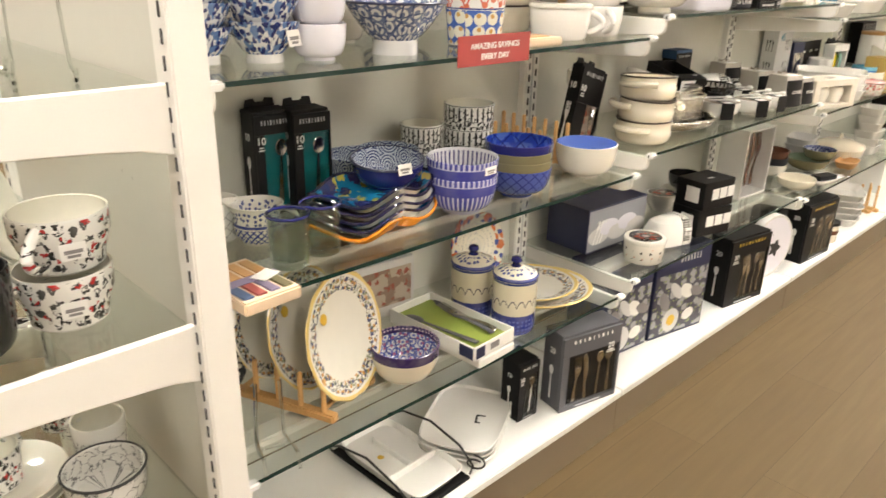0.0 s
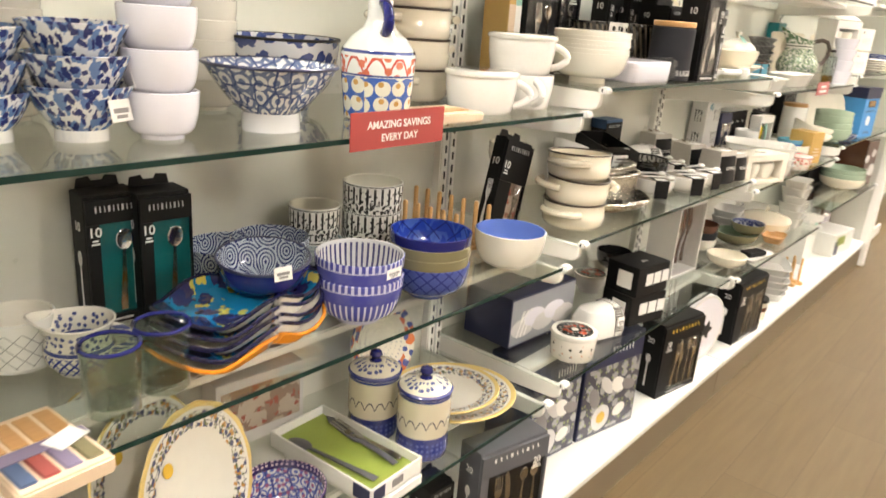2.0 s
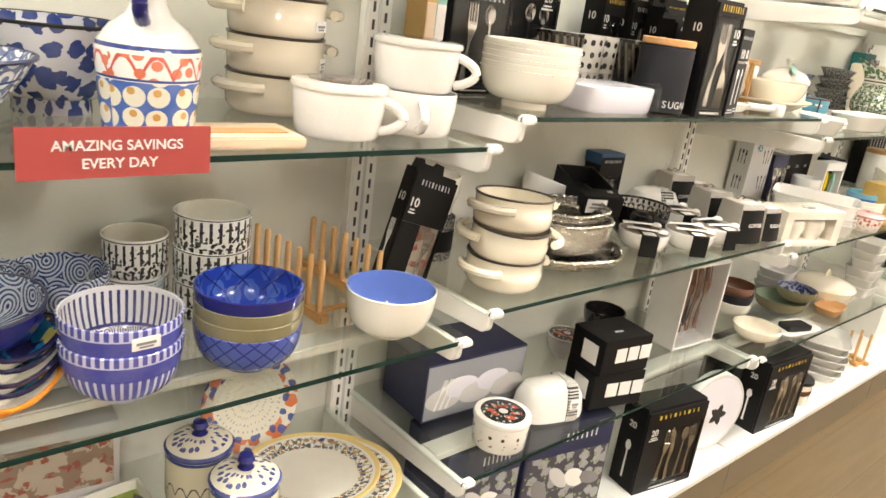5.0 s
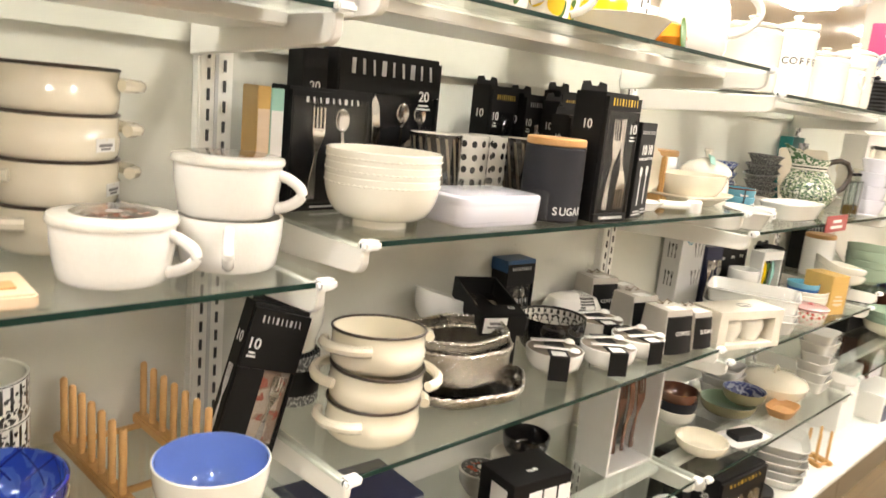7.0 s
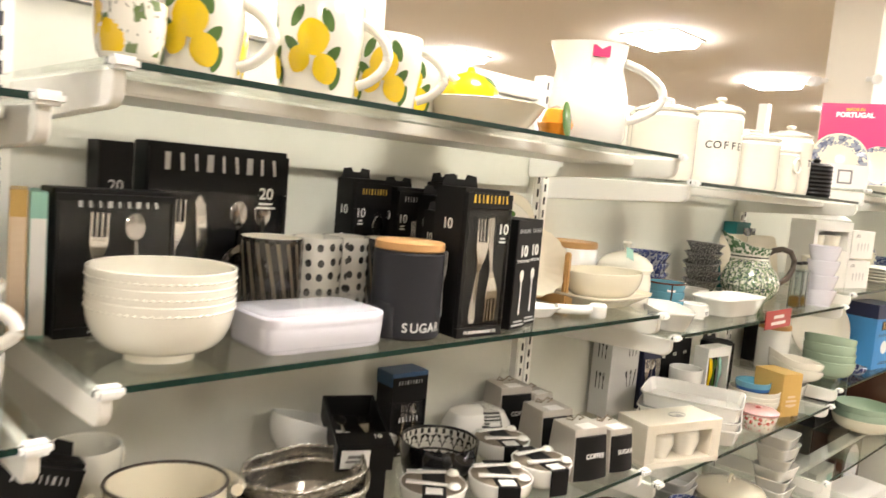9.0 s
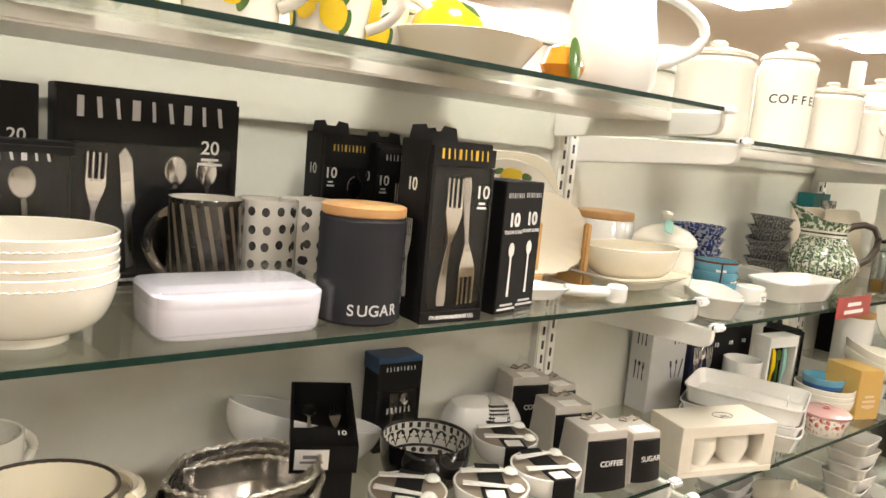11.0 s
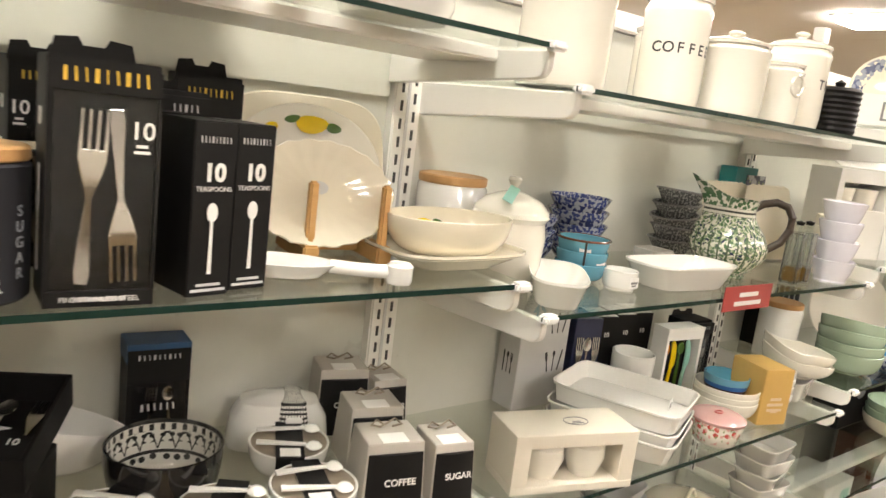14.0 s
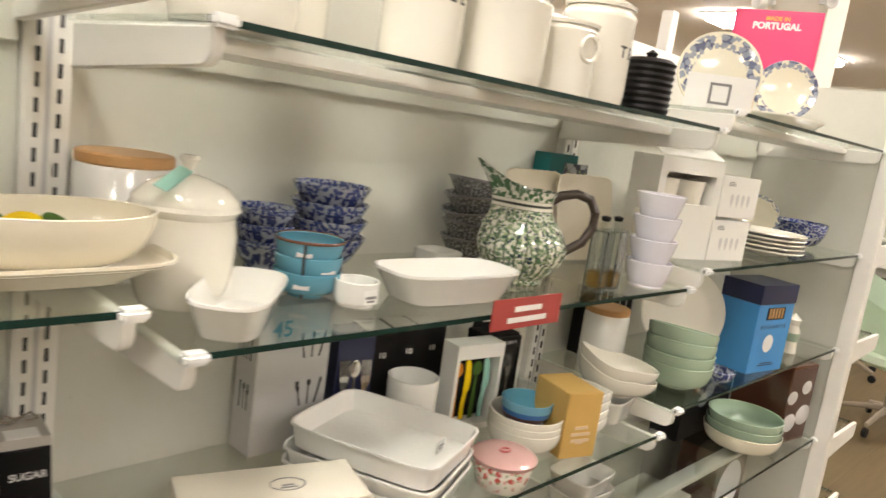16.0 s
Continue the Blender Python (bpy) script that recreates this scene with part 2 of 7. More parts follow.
DIAMOND = pattern("grey_diamond_ware", (0.72, 0.72, 0.67), [("lattice", (0.25, 0.26, 0.24), 7, 0.12, 0.008, 0.06)], R=0.045)
DELFT = pattern("blue_white_painted", (0.72, 0.70, 0.62), [("blobs", (0.05, 0.07, 0.22), 95.0, 0.3, 0.044, 0.07), ("fill", (0.05, 0.07, 0.25), 0, 0, 0.038, 0.043), ("lattice", (0.04, 0.06, 0.28), 11, 0.45, 0.006, 0.036)], R=0.045)
JUGTILE = pattern("tile_painted_bottle", (0.75, 0.75, 0.72), [("fill", (0.05, 0.12, 0.42), 0, 0, 0.0, 0.072), ("dots", (0.76, 0.73, 0.58), 36.0, 0.44, 0.003, 0.072), ("dots", (0.55, 0.30, 0.08), 36.0, 0.16, 0.003, 0.072), ("arches", (0.55, 0.07, 0.04), 5, 0.9, 0.076, 0.103), ("blobs", (0.60, 0.15, 0.08), 50.0, 0.3, 0.076, 0.103), ("fill", (0.02, 0.04, 0.2), 0, 0, 0.073, 0.076), ("fill", (0.02, 0.04, 0.2), 0, 0, 0.108, 0.113)], R=0.055)
MEZZE = pattern("purple_painted_inside", (0.70, 0.70, 0.68), [("petals", (0.10, 0.14, 0.42), 55.0, 17.0, 0.008, 0.07), ("cells", (0.06, 0.07, 0.25), 40.0, 0.07, 0.008, 0.07), ("blobs", (0.35, 0.12, 0.22), 60.0, 0.2, 0.01, 0.07), ("fill", (0.03, 0.015, 0.09), 0, 0, 0.070, 1), ("dots", (0.6, 0.45, 0.5), 130.0, 0.3, 0.074, 1)], R=0.06)
MEZZEOUT = pattern("purple_band_outside", (0.66, 0.60, 0.48), [("fill", (0.03, 0.015, 0.09), 0, 0, 0.064, 1)], R=0.06)
CANPAT = pattern("cream_canister_ware", (0.70, 0.65, 0.50), [("fill", (0.02, 0.035, 0.22), 0, 0, -1, 0.052), ("dots", (0.10, 0.13, 0.36), 90.0, 0.3, -1, 0.04), ("arches", (0.06, 0.06, 0.10), 8, 0.9, 0.075, 0.093), ("fill", (0.03, 0.05, 0.2), 0, 0, 0.134, 0.139)], R=0.055)
LIDPAT = pattern("cream_canister_lid", (0.72, 0.68, 0.55), [("blobs", (0.05, 0.07, 0.25), 60.0, 0.3, 0.02, 0.046), ("fill", (0.03, 0.045, 0.22), 0, 0, 0.053, 0.2)], flat=True, R=0.05)
PLATTER = pattern("yellow_rim_painted", (0.74, 0.72, 0.64), [("cells", (0.10, 0.10, 0.11), 75.0, 0.05, 0.090, 0.114), ("blobs", (0.50, 0.26, 0.08), 62.0, 0.25, 0.088, 0.113), ("blobs", (0.09, 0.10, 0.18), 70.0, 0.27, 0.088, 0.114), ("blobs", (0.16, 0.18, 0.08), 85.0, 0.2, 0.090, 0.112), ("fill", (0.72, 0.55, 0.20), 0, 0, 0.119, 0.4)], flat=True, R=0.1, wob=0.01)
REDFLOR = pattern("red_floral_plate", (0.72, 0.69, 0.58), [("blobs", (0.60, 0.16, 0.05), 28.0, 0.4, 0.075, 0.2), ("blobs", (0.06, 0.09, 0.3), 40.0, 0.3, 0.07, 0.2), ("dots", (0.3, 0.33, 0.36), 70.0, 0.16, 0.0, 0.07)], flat=True, R=0.09, wob=0.01)
BLUEFLOR = pattern("blue_border_plate", (0.80, 0.76, 0.62), [("blobs", (0.10, 0.12, 0.22), 40.0, 0.42, 0.068, 0.098), ("blobs", (0.3, 0.33, 0.4), 55.0, 0.4, 0.064, 0.1)], flat=True, R=0.08, wob=0.015)
AQUA = pattern("turquoise_painted", (0.01, 0.18, 0.36), [("blobs", (0.55, 0.50, 0.08), 26.0, 0.26, 0.03, 1), ("blobs", (0.02, 0.02, 0.10), 20.0, 0.36, 0.05, 1)], flat=True, R=0.08, wob=0.03)
CARTOON = pattern("black_red_doodle_ware", (0.76, 0.75, 0.71), [("blobs", (0.02, 0.02, 0.02), 56.0, 0.36, 0.006, 0.082), ("blobs", (0.74, 0.73, 0.70), 110.0, 0.27, 0.006, 0.082), ("blobs", (0.45, 0.02, 0.02), 34.0, 0.14, 0.006, 0.082)], R=0.07, wob=0.025)
SKETCH = pattern("grey_sketch_ware", (0.74, 0.73, 0.69), [("cells", (0.16, 0.16, 0.16), 50.0, 0.045, 0.008, 0.06)], R=0.05, wob=0.03)
DOTTED = pattern("black_dot_ware", (0.76, 0.74, 0.68), [("dots", (0.02, 0.02, 0.02), 42.0, 0.27, 0.0, 1)], R=0.05)
ZEBRA = pattern("black_swirl_ware", (0.16, 0.135, 0.10), [("swirl", (0.015, 0.013, 0.012), 19, -0.45, 0.0, 1), ("fill", (0.02, 0.018, 0.015), 0, 0, 0.127, 1)], R=0.05, wob=0.03)
LEMON = pattern("lemon_painted_ware", (0.80, 0.77, 0.68), [("blobs", (0.12, 0.18, 0.06), 24.0, 0.24, 0.012, 0.11), ("blobs", (0.20, 0.21, 0.16), 60.0, 0.13, 0.03, 0.12), ("blobs", (0.80, 0.53, 0.015), 13.0, 0.31, 0.012, 0.105)], R=0.06, wob=0.025)
SPONGE = pattern("navy_sponge_ware", (0.34, 0.37, 0.46), [("blobs", (0.02, 0.03, 0.12), 75.0, 0.47, -1, 0.042), ("blobs", (0.03, 0.05, 0.20), 120.0, 0.45, 0.042, 1)], R=0.06, wob=0.012)
GREYBOWL = pattern("grey_speckle_ware", (0.42, 0.42, 0.40), [("blobs", (0.12, 0.12, 0.12), 170.0, 0.5, -1, 1)], R=0.06, wob=0.01)
PITCHER = pattern("green_sponge_pitcher", (0.70, 0.70, 0.60), [("blobs", (0.07, 0.15, 0.07), 110.0, 0.38, 0.0, 0.14), ("blobs", (0.02, 0.03, 0.07), 95.0, 0.24, 0.03, 0.14), ("blobs", (0.30, 0.38, 0.22), 120.0, 0.26, 0, 0.14), ("stripes", (0.08, 0.12, 0.07), 26, 0.8, 0.0, 0.1), ("lines", (0.03, 0.04, 0.03), 600.0, 0.2, 0.14, 0.158), ("blobs", (0.06, 0.14, 0.06), 70.0, 0.42, 0.158, 1)], R=0.07, wob=0.02)
PAISLEY = pattern("black_lace_inside", (0.60, 0.58, 0.52), [("arches", (0.02, 0.02, 0.02), 9, 0.9, 0.040, 0.066), ("dots", (0.02, 0.02, 0.02), 95.0, 0.3, 0.05, 0.068), ("stripes", (0.02, 0.02, 0.02), 30, 0.2, 0.068, 0.078), ("fill", (0.02, 0.02, 0.02), 0, 0, 0.079, 1), ("dots", (0.02, 0.02, 0.02), 70.0, 0.3, 0.022, 0.034), ("fill", (0.02, 0.02, 0.02), 0, 0, 0.034, 0.039)], R=0.06)
CHERRY = pattern("cherry_dot_pot", (0.78, 0.74, 0.66), [("blobs", (0.50, 0.06, 0.05), 42.0, 0.24, 0.006, 0.06), ("blobs", (0.25, 0.33, 0.16), 60.0, 0.16, 0.006, 0.06), ("blobs", (0.70, 0.40, 0.36), 50.0, 0.2, 0.006, 0.06)], R=0.06, wob=0.01)
GINGHAM = pattern("black_check_paper", (0.76, 0.75, 0.70), [("lines", (0.03, 0.03, 0.03), 900.0, 0.1, 0.012, 0.083), ("stripes", (0.03, 0.03, 0.03), 60, 0.6, -1, 1)], R=0.06, sheet=True)
DOTPAN = pattern("black_dotted_pan", (0.02, 0.02, 0.02), [("dots", (0.45, 0.42, 0.35), 60.0, 0.32, -1, 1)], flat=True, R=0.08)
EYELID = pattern("printed_pot_lid", (0.03, 0.03, 0.03), [("fill", (0.55, 0.5, 0.46), 0, 0, 0.0, 0.010), ("blobs", (0.42, 0.08, 0.04), 40.0, 0.35, 0.016, 0.04), ("blobs", (0.4, 0.38, 0.35), 60.0, 0.2, 0.016, 0.046), ("fill", (0.78, 0.76, 0.70), 0, 0, 0.048, 1)], flat=True, R=0.04)

# floor of oak planks, with blurred joints and long grain
g = G("oak_vinyl_planks", 0.6, Specular_IOR_Level=0.2)
brick = g.t.nodes.new("ShaderNodeTexBrick")
g.plug(brick.inputs["Vector"], g.obj())
for k, v in {"Color1": (0.116, 0.079, 0.034, 1), "Color2": (0.138, 0.097, 0.044, 1), "Mortar": (0.075, 0.052, 0.024, 1), "Scale": 1.0, "Mortar Size": 0.0012, "Brick Width": 1.2, "Row Height": 0.18}.items():
    brick.inputs[k].default_value = v
long = g.node("ShaderNodeMapping", {"Vector": g.obj(), "Scale": (1.2, 14.0, 1.0)})
grain = g.noise(3.0, 6.0, long)
g.color(g.mix(g.math("MULTIPLY", grain, 0.8), brick.outputs[0], (0.074, 0.050, 0.022)))
g.bump(grain, 0.0005)
FLOORING = g.m
CEIL = plain("beige_ceiling_paint", (0.86, 0.78, 0.68), 0.8, var=0.03, scale=2)
WALLP = plain("warm_white_wall", (0.70, 0.66, 0.58), 0.7, var=0.04, scale=2)
g = G("lamp_diffuser", 0.5)
g.b.inputs["Emission Color"].default_value = (1.0, 0.932, 0.86, 1)
g.b.inputs["Emission Strength"].default_value = LAMP
DIFF = g.m


# ---- mesh tools ----
def part(name, bm, mats, parent=None, label="", m=None, sharp=38):
    me = bpy.data.meshes.new(name)
    bm.normal_update()
    bm.to_mesh(me)
    bm.free()
    for mt in mats if isinstance(mats, (list, tuple)) else [mats]:
        me.materials.append(mt)
    me.shade_smooth()
    me.set_sharp_from_angle(angle=radians(sharp))
    o = new(name, me)
    if parent:
        o.parent = parent
    if m:
        o.matrix_basis = m
    return tagged(o, label)


def thing(name, label, category, x, y, z, rz=0.0, group="", m=None):
    o = new(name)
    o.empty_display_size = 0.02
    o.matrix_basis = m or pose(x, y, z, 0, 0, rz)
    return tagged(o, label, category, group)


def lathe(prof, seg=40, n=2.0, sx=1.0, sy=1.0, split=None, wave=(0, 0.0), spout=0.0):
    """Turns (radius, height) pairs about z. n: 2 is round, more is a rounded square. Rings from number split on take the second material."""
    bm, rings = bmesh.new(), []
    top = max(abs(z) for r, z in prof) or 1.0
    for r, z in prof:
        if r < 1e-6:
            rings.append([bm.verts.new((0, 0, z))])
            continue
        ring = []
        for i in range(seg):
            a = 2 * math.pi * i / seg
            c, s = math.cos(a), math.sin(a)
            q = 1 / (abs(c) ** n + abs(s) ** n) ** (1 / n)
            k = 1 + wave[1] * math.cos(wave[0] * a)
            lift = spout * max(0, math.cos(a)) ** 6 * (z / top) ** 4
            ring.append(bm.verts.new((r * q * c * sx * k + lift * r, r * q * s * sy * k, z + lift * 0.25 * r)))
        rings.append(ring)
    for j in range(len(rings) - 1):
        a, b = rings[j], rings[j + 1]
        idx = 1 if split is not None and j >= split else 0
        for i in range(seg):
            k = (i + 1) % seg
            vs = [a[i % len(a)], a[k % len(a)], b[k % len(b)], b[i % len(b)]]
            vs = list(dict.fromkeys(vs))
            if len(vs) > 2:
                try:
                    bm.faces.new(vs).material_index = idx
                except ValueError:
                    pass
    return bm


def block(w, d, h, bev=0.0015, base=True, at=(0, 0, 0)):
    """A box with softened edges, its base centre (or its middle) at the given place."""
    bm = bmesh.new()
    bmesh.ops.create_cube(bm, size=1)
    bmesh.ops.scale(bm, vec=(w, d, h), verts=bm.verts)
    if bev:
        bmesh.ops.bevel(bm, geom=bm.edges[:], offset=min(bev, 0.45 * min(w, d, h)), segments=2, affect="EDGES")
    bmesh.ops.translate(bm, vec=(at[0], at[1], at[2] + (h / 2 if base else 0)), verts=bm.verts)
    return bm


def join(*bms):
    out = bms[0]
    for b in bms[1:]:
        me = bpy.data.meshes.new("join")
        b.to_mesh(me)
        b.free()
        out.from_mesh(me)
        bpy.data.meshes.remove(me)
    return out


def tube(pts, r, seg=8, taper=1.0, closed=False):
    """A round bar along points."""
    bm, rings = bmesh.new(), []
    pts = [Vector(p) for p in pts]
    up = Vector((0.13, 0.21, 0.97))
    for i, p in enumerate(pts):
        d = (pts[min(i + 1, len(pts) - 1)] - pts[max(i - 1, 0)]).normalized()
        a = d.cross(up)
        a = a.normalized() if a.length > 0.05 else d.orthogonal().normalized()
        b = d.cross(a)
        k = r * (1 + (taper - 1) * i / max(1, len(pts) - 1))
        rings.append([bm.verts.new(p + a * k * math.cos(2 * math.pi * j / seg) + b * k * math.sin(2 * math.pi * j / seg)) for j in range(seg)])
    for i in range(len(rings) - 1):
        for j in range(seg):
            bm.faces.new((rings[i][j], rings[i][(j + 1) % seg], rings[i + 1][(j + 1) % seg], rings[i + 1][j]))
    bm.faces.new(rings[0][::-1]), bm.faces.new(rings[-1])
    bmesh.ops.recalc_face_normals(bm, faces=bm.faces[:])
    return bm


def slab(outline, t):
    """A flat piece of thickness t, from an outline in x and z, standing and facing -y."""
    bm = bmesh.new()
    f = bm.faces.new([bm.verts.new((x, 0, z)) for x, z in outline])
    ext = bmesh.ops.extrude_face_region(bm, geom=[f])
    bmesh.ops.translate(bm, vec=(0, t, 0), verts=[v for v in ext["geom"] if isinstance(v, bmesh.types.BMVert)])
    bmesh.ops.recalc_face_normals(bm, faces=bm.faces[:])
    return bm


def words(text, size, mat, parent, m, name="lettering", label="", bold=0.012):
    """Raised lettering in the built-in font, standing in x and z and facing -y."""
    cu = bpy.data.curves.new(name, "FONT")
    cu.body, cu.size, cu.align_x, cu.extrude = text, size, "CENTER", 0.0003
    cu.offset = size * bold
    tmp = bpy.data.objects.new(name, cu)
    scene.collection.objects.link(tmp)
    bpy.context.view_layer.update()
    me = bpy.data.meshes.new_from_object(tmp.evaluated_get(bpy.context.evaluated_depsgraph_get()))
    bpy.data.objects.remove(tmp)
    bpy.data.curves.remove(cu)
    me.materials.append(mat)
    o = new(name, me)
    o.parent = parent
    o.matrix_basis = m @ pose(0, 0, 0, 90)
    return tagged(o, label)


def bars(parent, mat, w, h, lines, m, name="small_print", seed=1):
    """Print too small to read: rows of plain bars, facing -y."""
    rnd, bm = random.Random(seed), bmesh.new()
    pitch = h / lines
    for i in range(lines):
        k = w * rnd.uniform(0.6, 1.0)
        bm = join(bm, block(k, 0.0006, pitch * 0.5, 0, True, (0, 0, -i * pitch)))
    return tagged(part(name, bm, mat, parent, "", m), kind="stuff")


def mark(parent, mat, w, h, m, name="brand_mark", n=9):
    """A brand name as a row of plain slim blocks, alternately upright and tapered."""
    bm, rnd = bmesh.new(), random.Random(n)
    step = w / n
    for i in range(n):
        x, k = -w / 2 + (i + 0.5) * step, step * rnd.uniform(0.13, 0.24)
        lean = (0.0, 0.5, 0.75)[i % 3] * k
        q = slab([(x - k + lean, 0), (x + k, 0), (x + k - lean, h), (x - k, h)], 0.0006)
        bm = join(bm, q)
    return tagged(part(name, bm, mat, parent, "", m), kind="stuff")


# ---- kinds of things ----
def bowl_profile(r, h, rf, foot=0.01, t=0.004, curve=0.6):
    out = [(0, 0.002), (rf - 0.004, 0.002), (rf - 0.003, 0), (rf, 0), (rf * 0.97, foot)]
    for i in range(1, 11):
        s = i / 10 * math.pi / 2
        out.append((rf * 0.97 + (r - rf * 0.97) * math.sin(s) ** (1 / (1 + curve)) if curve >= 0 else rf * 0.97 + (r - rf * 0.97) * (i / 10) ** 0.75, foot + (h - foot) * ((1 - math.cos(s)) ** 0.9 if curve >= 0 else i / 10)))
    inner = [(max(a - t, 0.003), max(b, foot + t)) for a, b in out[:4:-1]]
    return out + [(r - t * 0.5, h + 0.001)] + inner + [(0, foot + t * 0.8)], len(out)


def bowl(x, y, z, r, h, rf, mo, mi, label, foot=0.01, curve=0.6, n=2.0, sx=1.0, sy=1.0, rz=0.0, tilt=(0, 0), group="", name="bowl", cat="bowl", wave=(0, 0.0), rim=None, t=0.004):
    prof, k = bowl_profile(r, h, rf, foot, t, curve)
    o = part(name, lathe(prof, 48, n, sx, sy, k, wave), [mo, mi], m=pose(x, y, z, tilt[0], tilt[1], rz))
    tagged(o, label, cat, group)
    if rim:
        ring = [(r * math.cos(a) * sx, r * math.sin(a) * sy, h) for a in [2 * math.pi * i / 40 for i in range(41)]]
        part("rim", tube(ring, t * 0.65, 6), rim, o, "dark painted rim")
    return o


def stickers(o, x, y, z, rz, w=0.035, h=0.022, tilt=0):
    """A white price ticket stuck on a thing; the place is in the thing's own space."""
    part("price_ticket", block(w, 0.0008, h, 0.0002, False), PAPER, o, "white paper price ticket", pose(x, y, z, tilt, 0, rz))
    part("ticket_print", join(block(w * 0.7, 0.0004, h * 0.22, 0, False), block(w * 0.5, 0.0004, h * 0.16, 0, False, (0, 0, -h * 0.27))), GREYINK, o, "", pose(x, y, z, tilt, 0, rz) @ pose(0, -0.0007, 0))


def handle_loop(r, h0, h1, out, rad=0.006):
    return tube([(r - 0.003 + out * math.sin(math.pi * i / 12) ** 0.7, 0, h0 + (h1 - h0) * i / 12) for i in range(13)], rad, 10)


def mug(x, y, z, r, h, mo, mi, label, rz=0.0, hout=0.035, group="", name="mug", lid=None, cat="mug", taper=0.92, rad=0.007, tilt=(0, 0)):
    e = thing(name, label, cat, x, y, z, rz, group, pose(x, y, z, tilt[0], tilt[1], rz))
    t = 0.004
    prof = [(0, 0.002), (r * taper - 0.006, 0.002), (r * taper - 0.004, 0), (r * taper, 0.004), (r * (taper + 0.03), h * 0.25), (r * 0.985, h * 0.6), (r, h - 0.003), (r - 0.001, h), (r - t, h - 0.001), (r - t, h * 0.5), (r * taper - t, 0.012), (0, 0.008)]
    part("body", lathe(prof, 44, split=7), [mo, mi], e)
    if hout:
        part("handle", handle_loop(r * 0.97, h * 0.18, h * 0.85, hout, rad), mo, e)
    if lid:
        part("lid", lathe([(0, 0), (r + 0.003, 0), (r + 0.004, 0.004), (r + 0.002, 0.009), (r - 0.006, 0.011), (0, 0.012)], 44), lid, e, "printed lid", pose(0, 0, h))
    return e


def dish(x, y, z, w, d, h, mo, label, rz=0.0, n=5.0, flare=0.84, name="baking_dish", cat="dish", group="", t=0.005, tilt=(0, 0), mi=None):
    """An open oblong dish with rounded corners."""
    prof = [(0, 0.001), (flare - 0.03, 0.001), (flare, 0.004), (0.97, h - 0.006), (1.0, h - 0.004), (1.0, h), (0.975, h), (0.95, h - 0.008), (flare - 0.03, t + 0.004), (0, t)]
    bm = lathe(prof, 56, n, w / 2, d / 2, 6)
    o = part(name, bm, [mo, mi or mo], m=pose(x, y, z, tilt[0], tilt[1], rz))
    return tagged(o, label, cat, group)


def plate(x, y, z, r, mo, label, m=None, sx=1.0, sy=1.0, n=2.0, rim=0.02, group="", name="plate", cat="plate", wave=(0, 0.0), back=None):
    prof = [(0, 0.002), (r * 0.55, 0.002), (r * 0.56, 0), (r * 0.6, 0.001), (r * 0.72, 0.006), (r * 0.98, rim - 0.003), (r, rim), (r * 0.98, rim + 0.002), (r * 0.72, 0.011), (r * 0.6, 0.0065), (0, 0.006)]
    o = part(name, lathe(prof, 72, n, sx, sy, 6, wave), [back or mo, mo], m=m or pose(x, y, z))
    return tagged(o, label, cat, group)


def fork_outline(k):
    L = [(-0.0055, 0), (0.0055, 0), (0.0072, 0.06), (0.0028, 0.5), (0.010, 0.66), (0.012, 0.72)]
    x = 0.012
    for i in range(4):
        L += [(x, 1.0), (x - 0.0035, 1.0)] + ([(x - 0.0035, 0.78), (x - 0.0068, 0.78)] if i < 3 else [])
        x -= 0.0068
    L += [(-0.012, 0.72), (-0.010, 0.66), (-0.0028, 0.5), (-0.0072, 0.06)]
    return [(a * k, b * k * 0.17) for a, b in L]


def forged(bm, k):
    """Rounds the edges of a flat piece of cutlery and gives it the gentle bend of a fork or knife."""
    bmesh.ops.bevel(bm, geom=[e for e in bm.edges if abs(e.verts[0].co.y - e.verts[1].co.y) < 1e-5], offset=0.0009 * k, segments=1, affect="EDGES")
    cuts = [bmesh.ops.bisect_plane(bm, geom=bm.verts[:] + bm.edges[:] + bm.faces[:], plane_co=(0, 0, 0.017 * k * i), plane_no=(0, 0, 1)) for i in range(1, 10)]
    for v in bm.verts:
        f = v.co.z / (0.17 * k)
        v.co.y += 0.0045 * k * (math.sin(math.pi * 2 * f + 0.5) - 0.45) * 0.55 - abs(v.co.x) * 0.12
    return bm


def cutlery(kind, k=1.0):
    """A fork, spoon or knife standing in x and z."""
    if kind == "fork":
        return forged(slab(fork_outline(k), 0.0026), k)
    if kind == "knife":
        return forged(slab([(a * k, b * k * 0.18) for a, b in [(-0.006, 0), (0.006, 0), (0.005, 0.45), (0.009, 0.52), (0.009, 0.9), (0.002, 1.0), (-0.007, 0.93), (-0.008, 0.5), (-0.005, 0.45)]], 0.0026), k)
    head = lathe([(0, -0.004), (0.6, -0.003), (1, 0), (0.9, 0.001), (0, -0.0025)], 20, 2, 0.014 * k, 0.022 * k)
    bmesh.ops.rotate(head, matrix=Matrix.Rotation(radians(90), 3, "X"), verts=head.verts)
    bmesh.ops.translate(head, vec=(0, 0, 0.148 * k), verts=head.verts)
    return join(slab([(-0.006 * k, 0), (0.006 * k, 0), (0.0025 * k, 0.128 * k), (-0.0025 * k, 0.128 * k)], 0.0018), head)


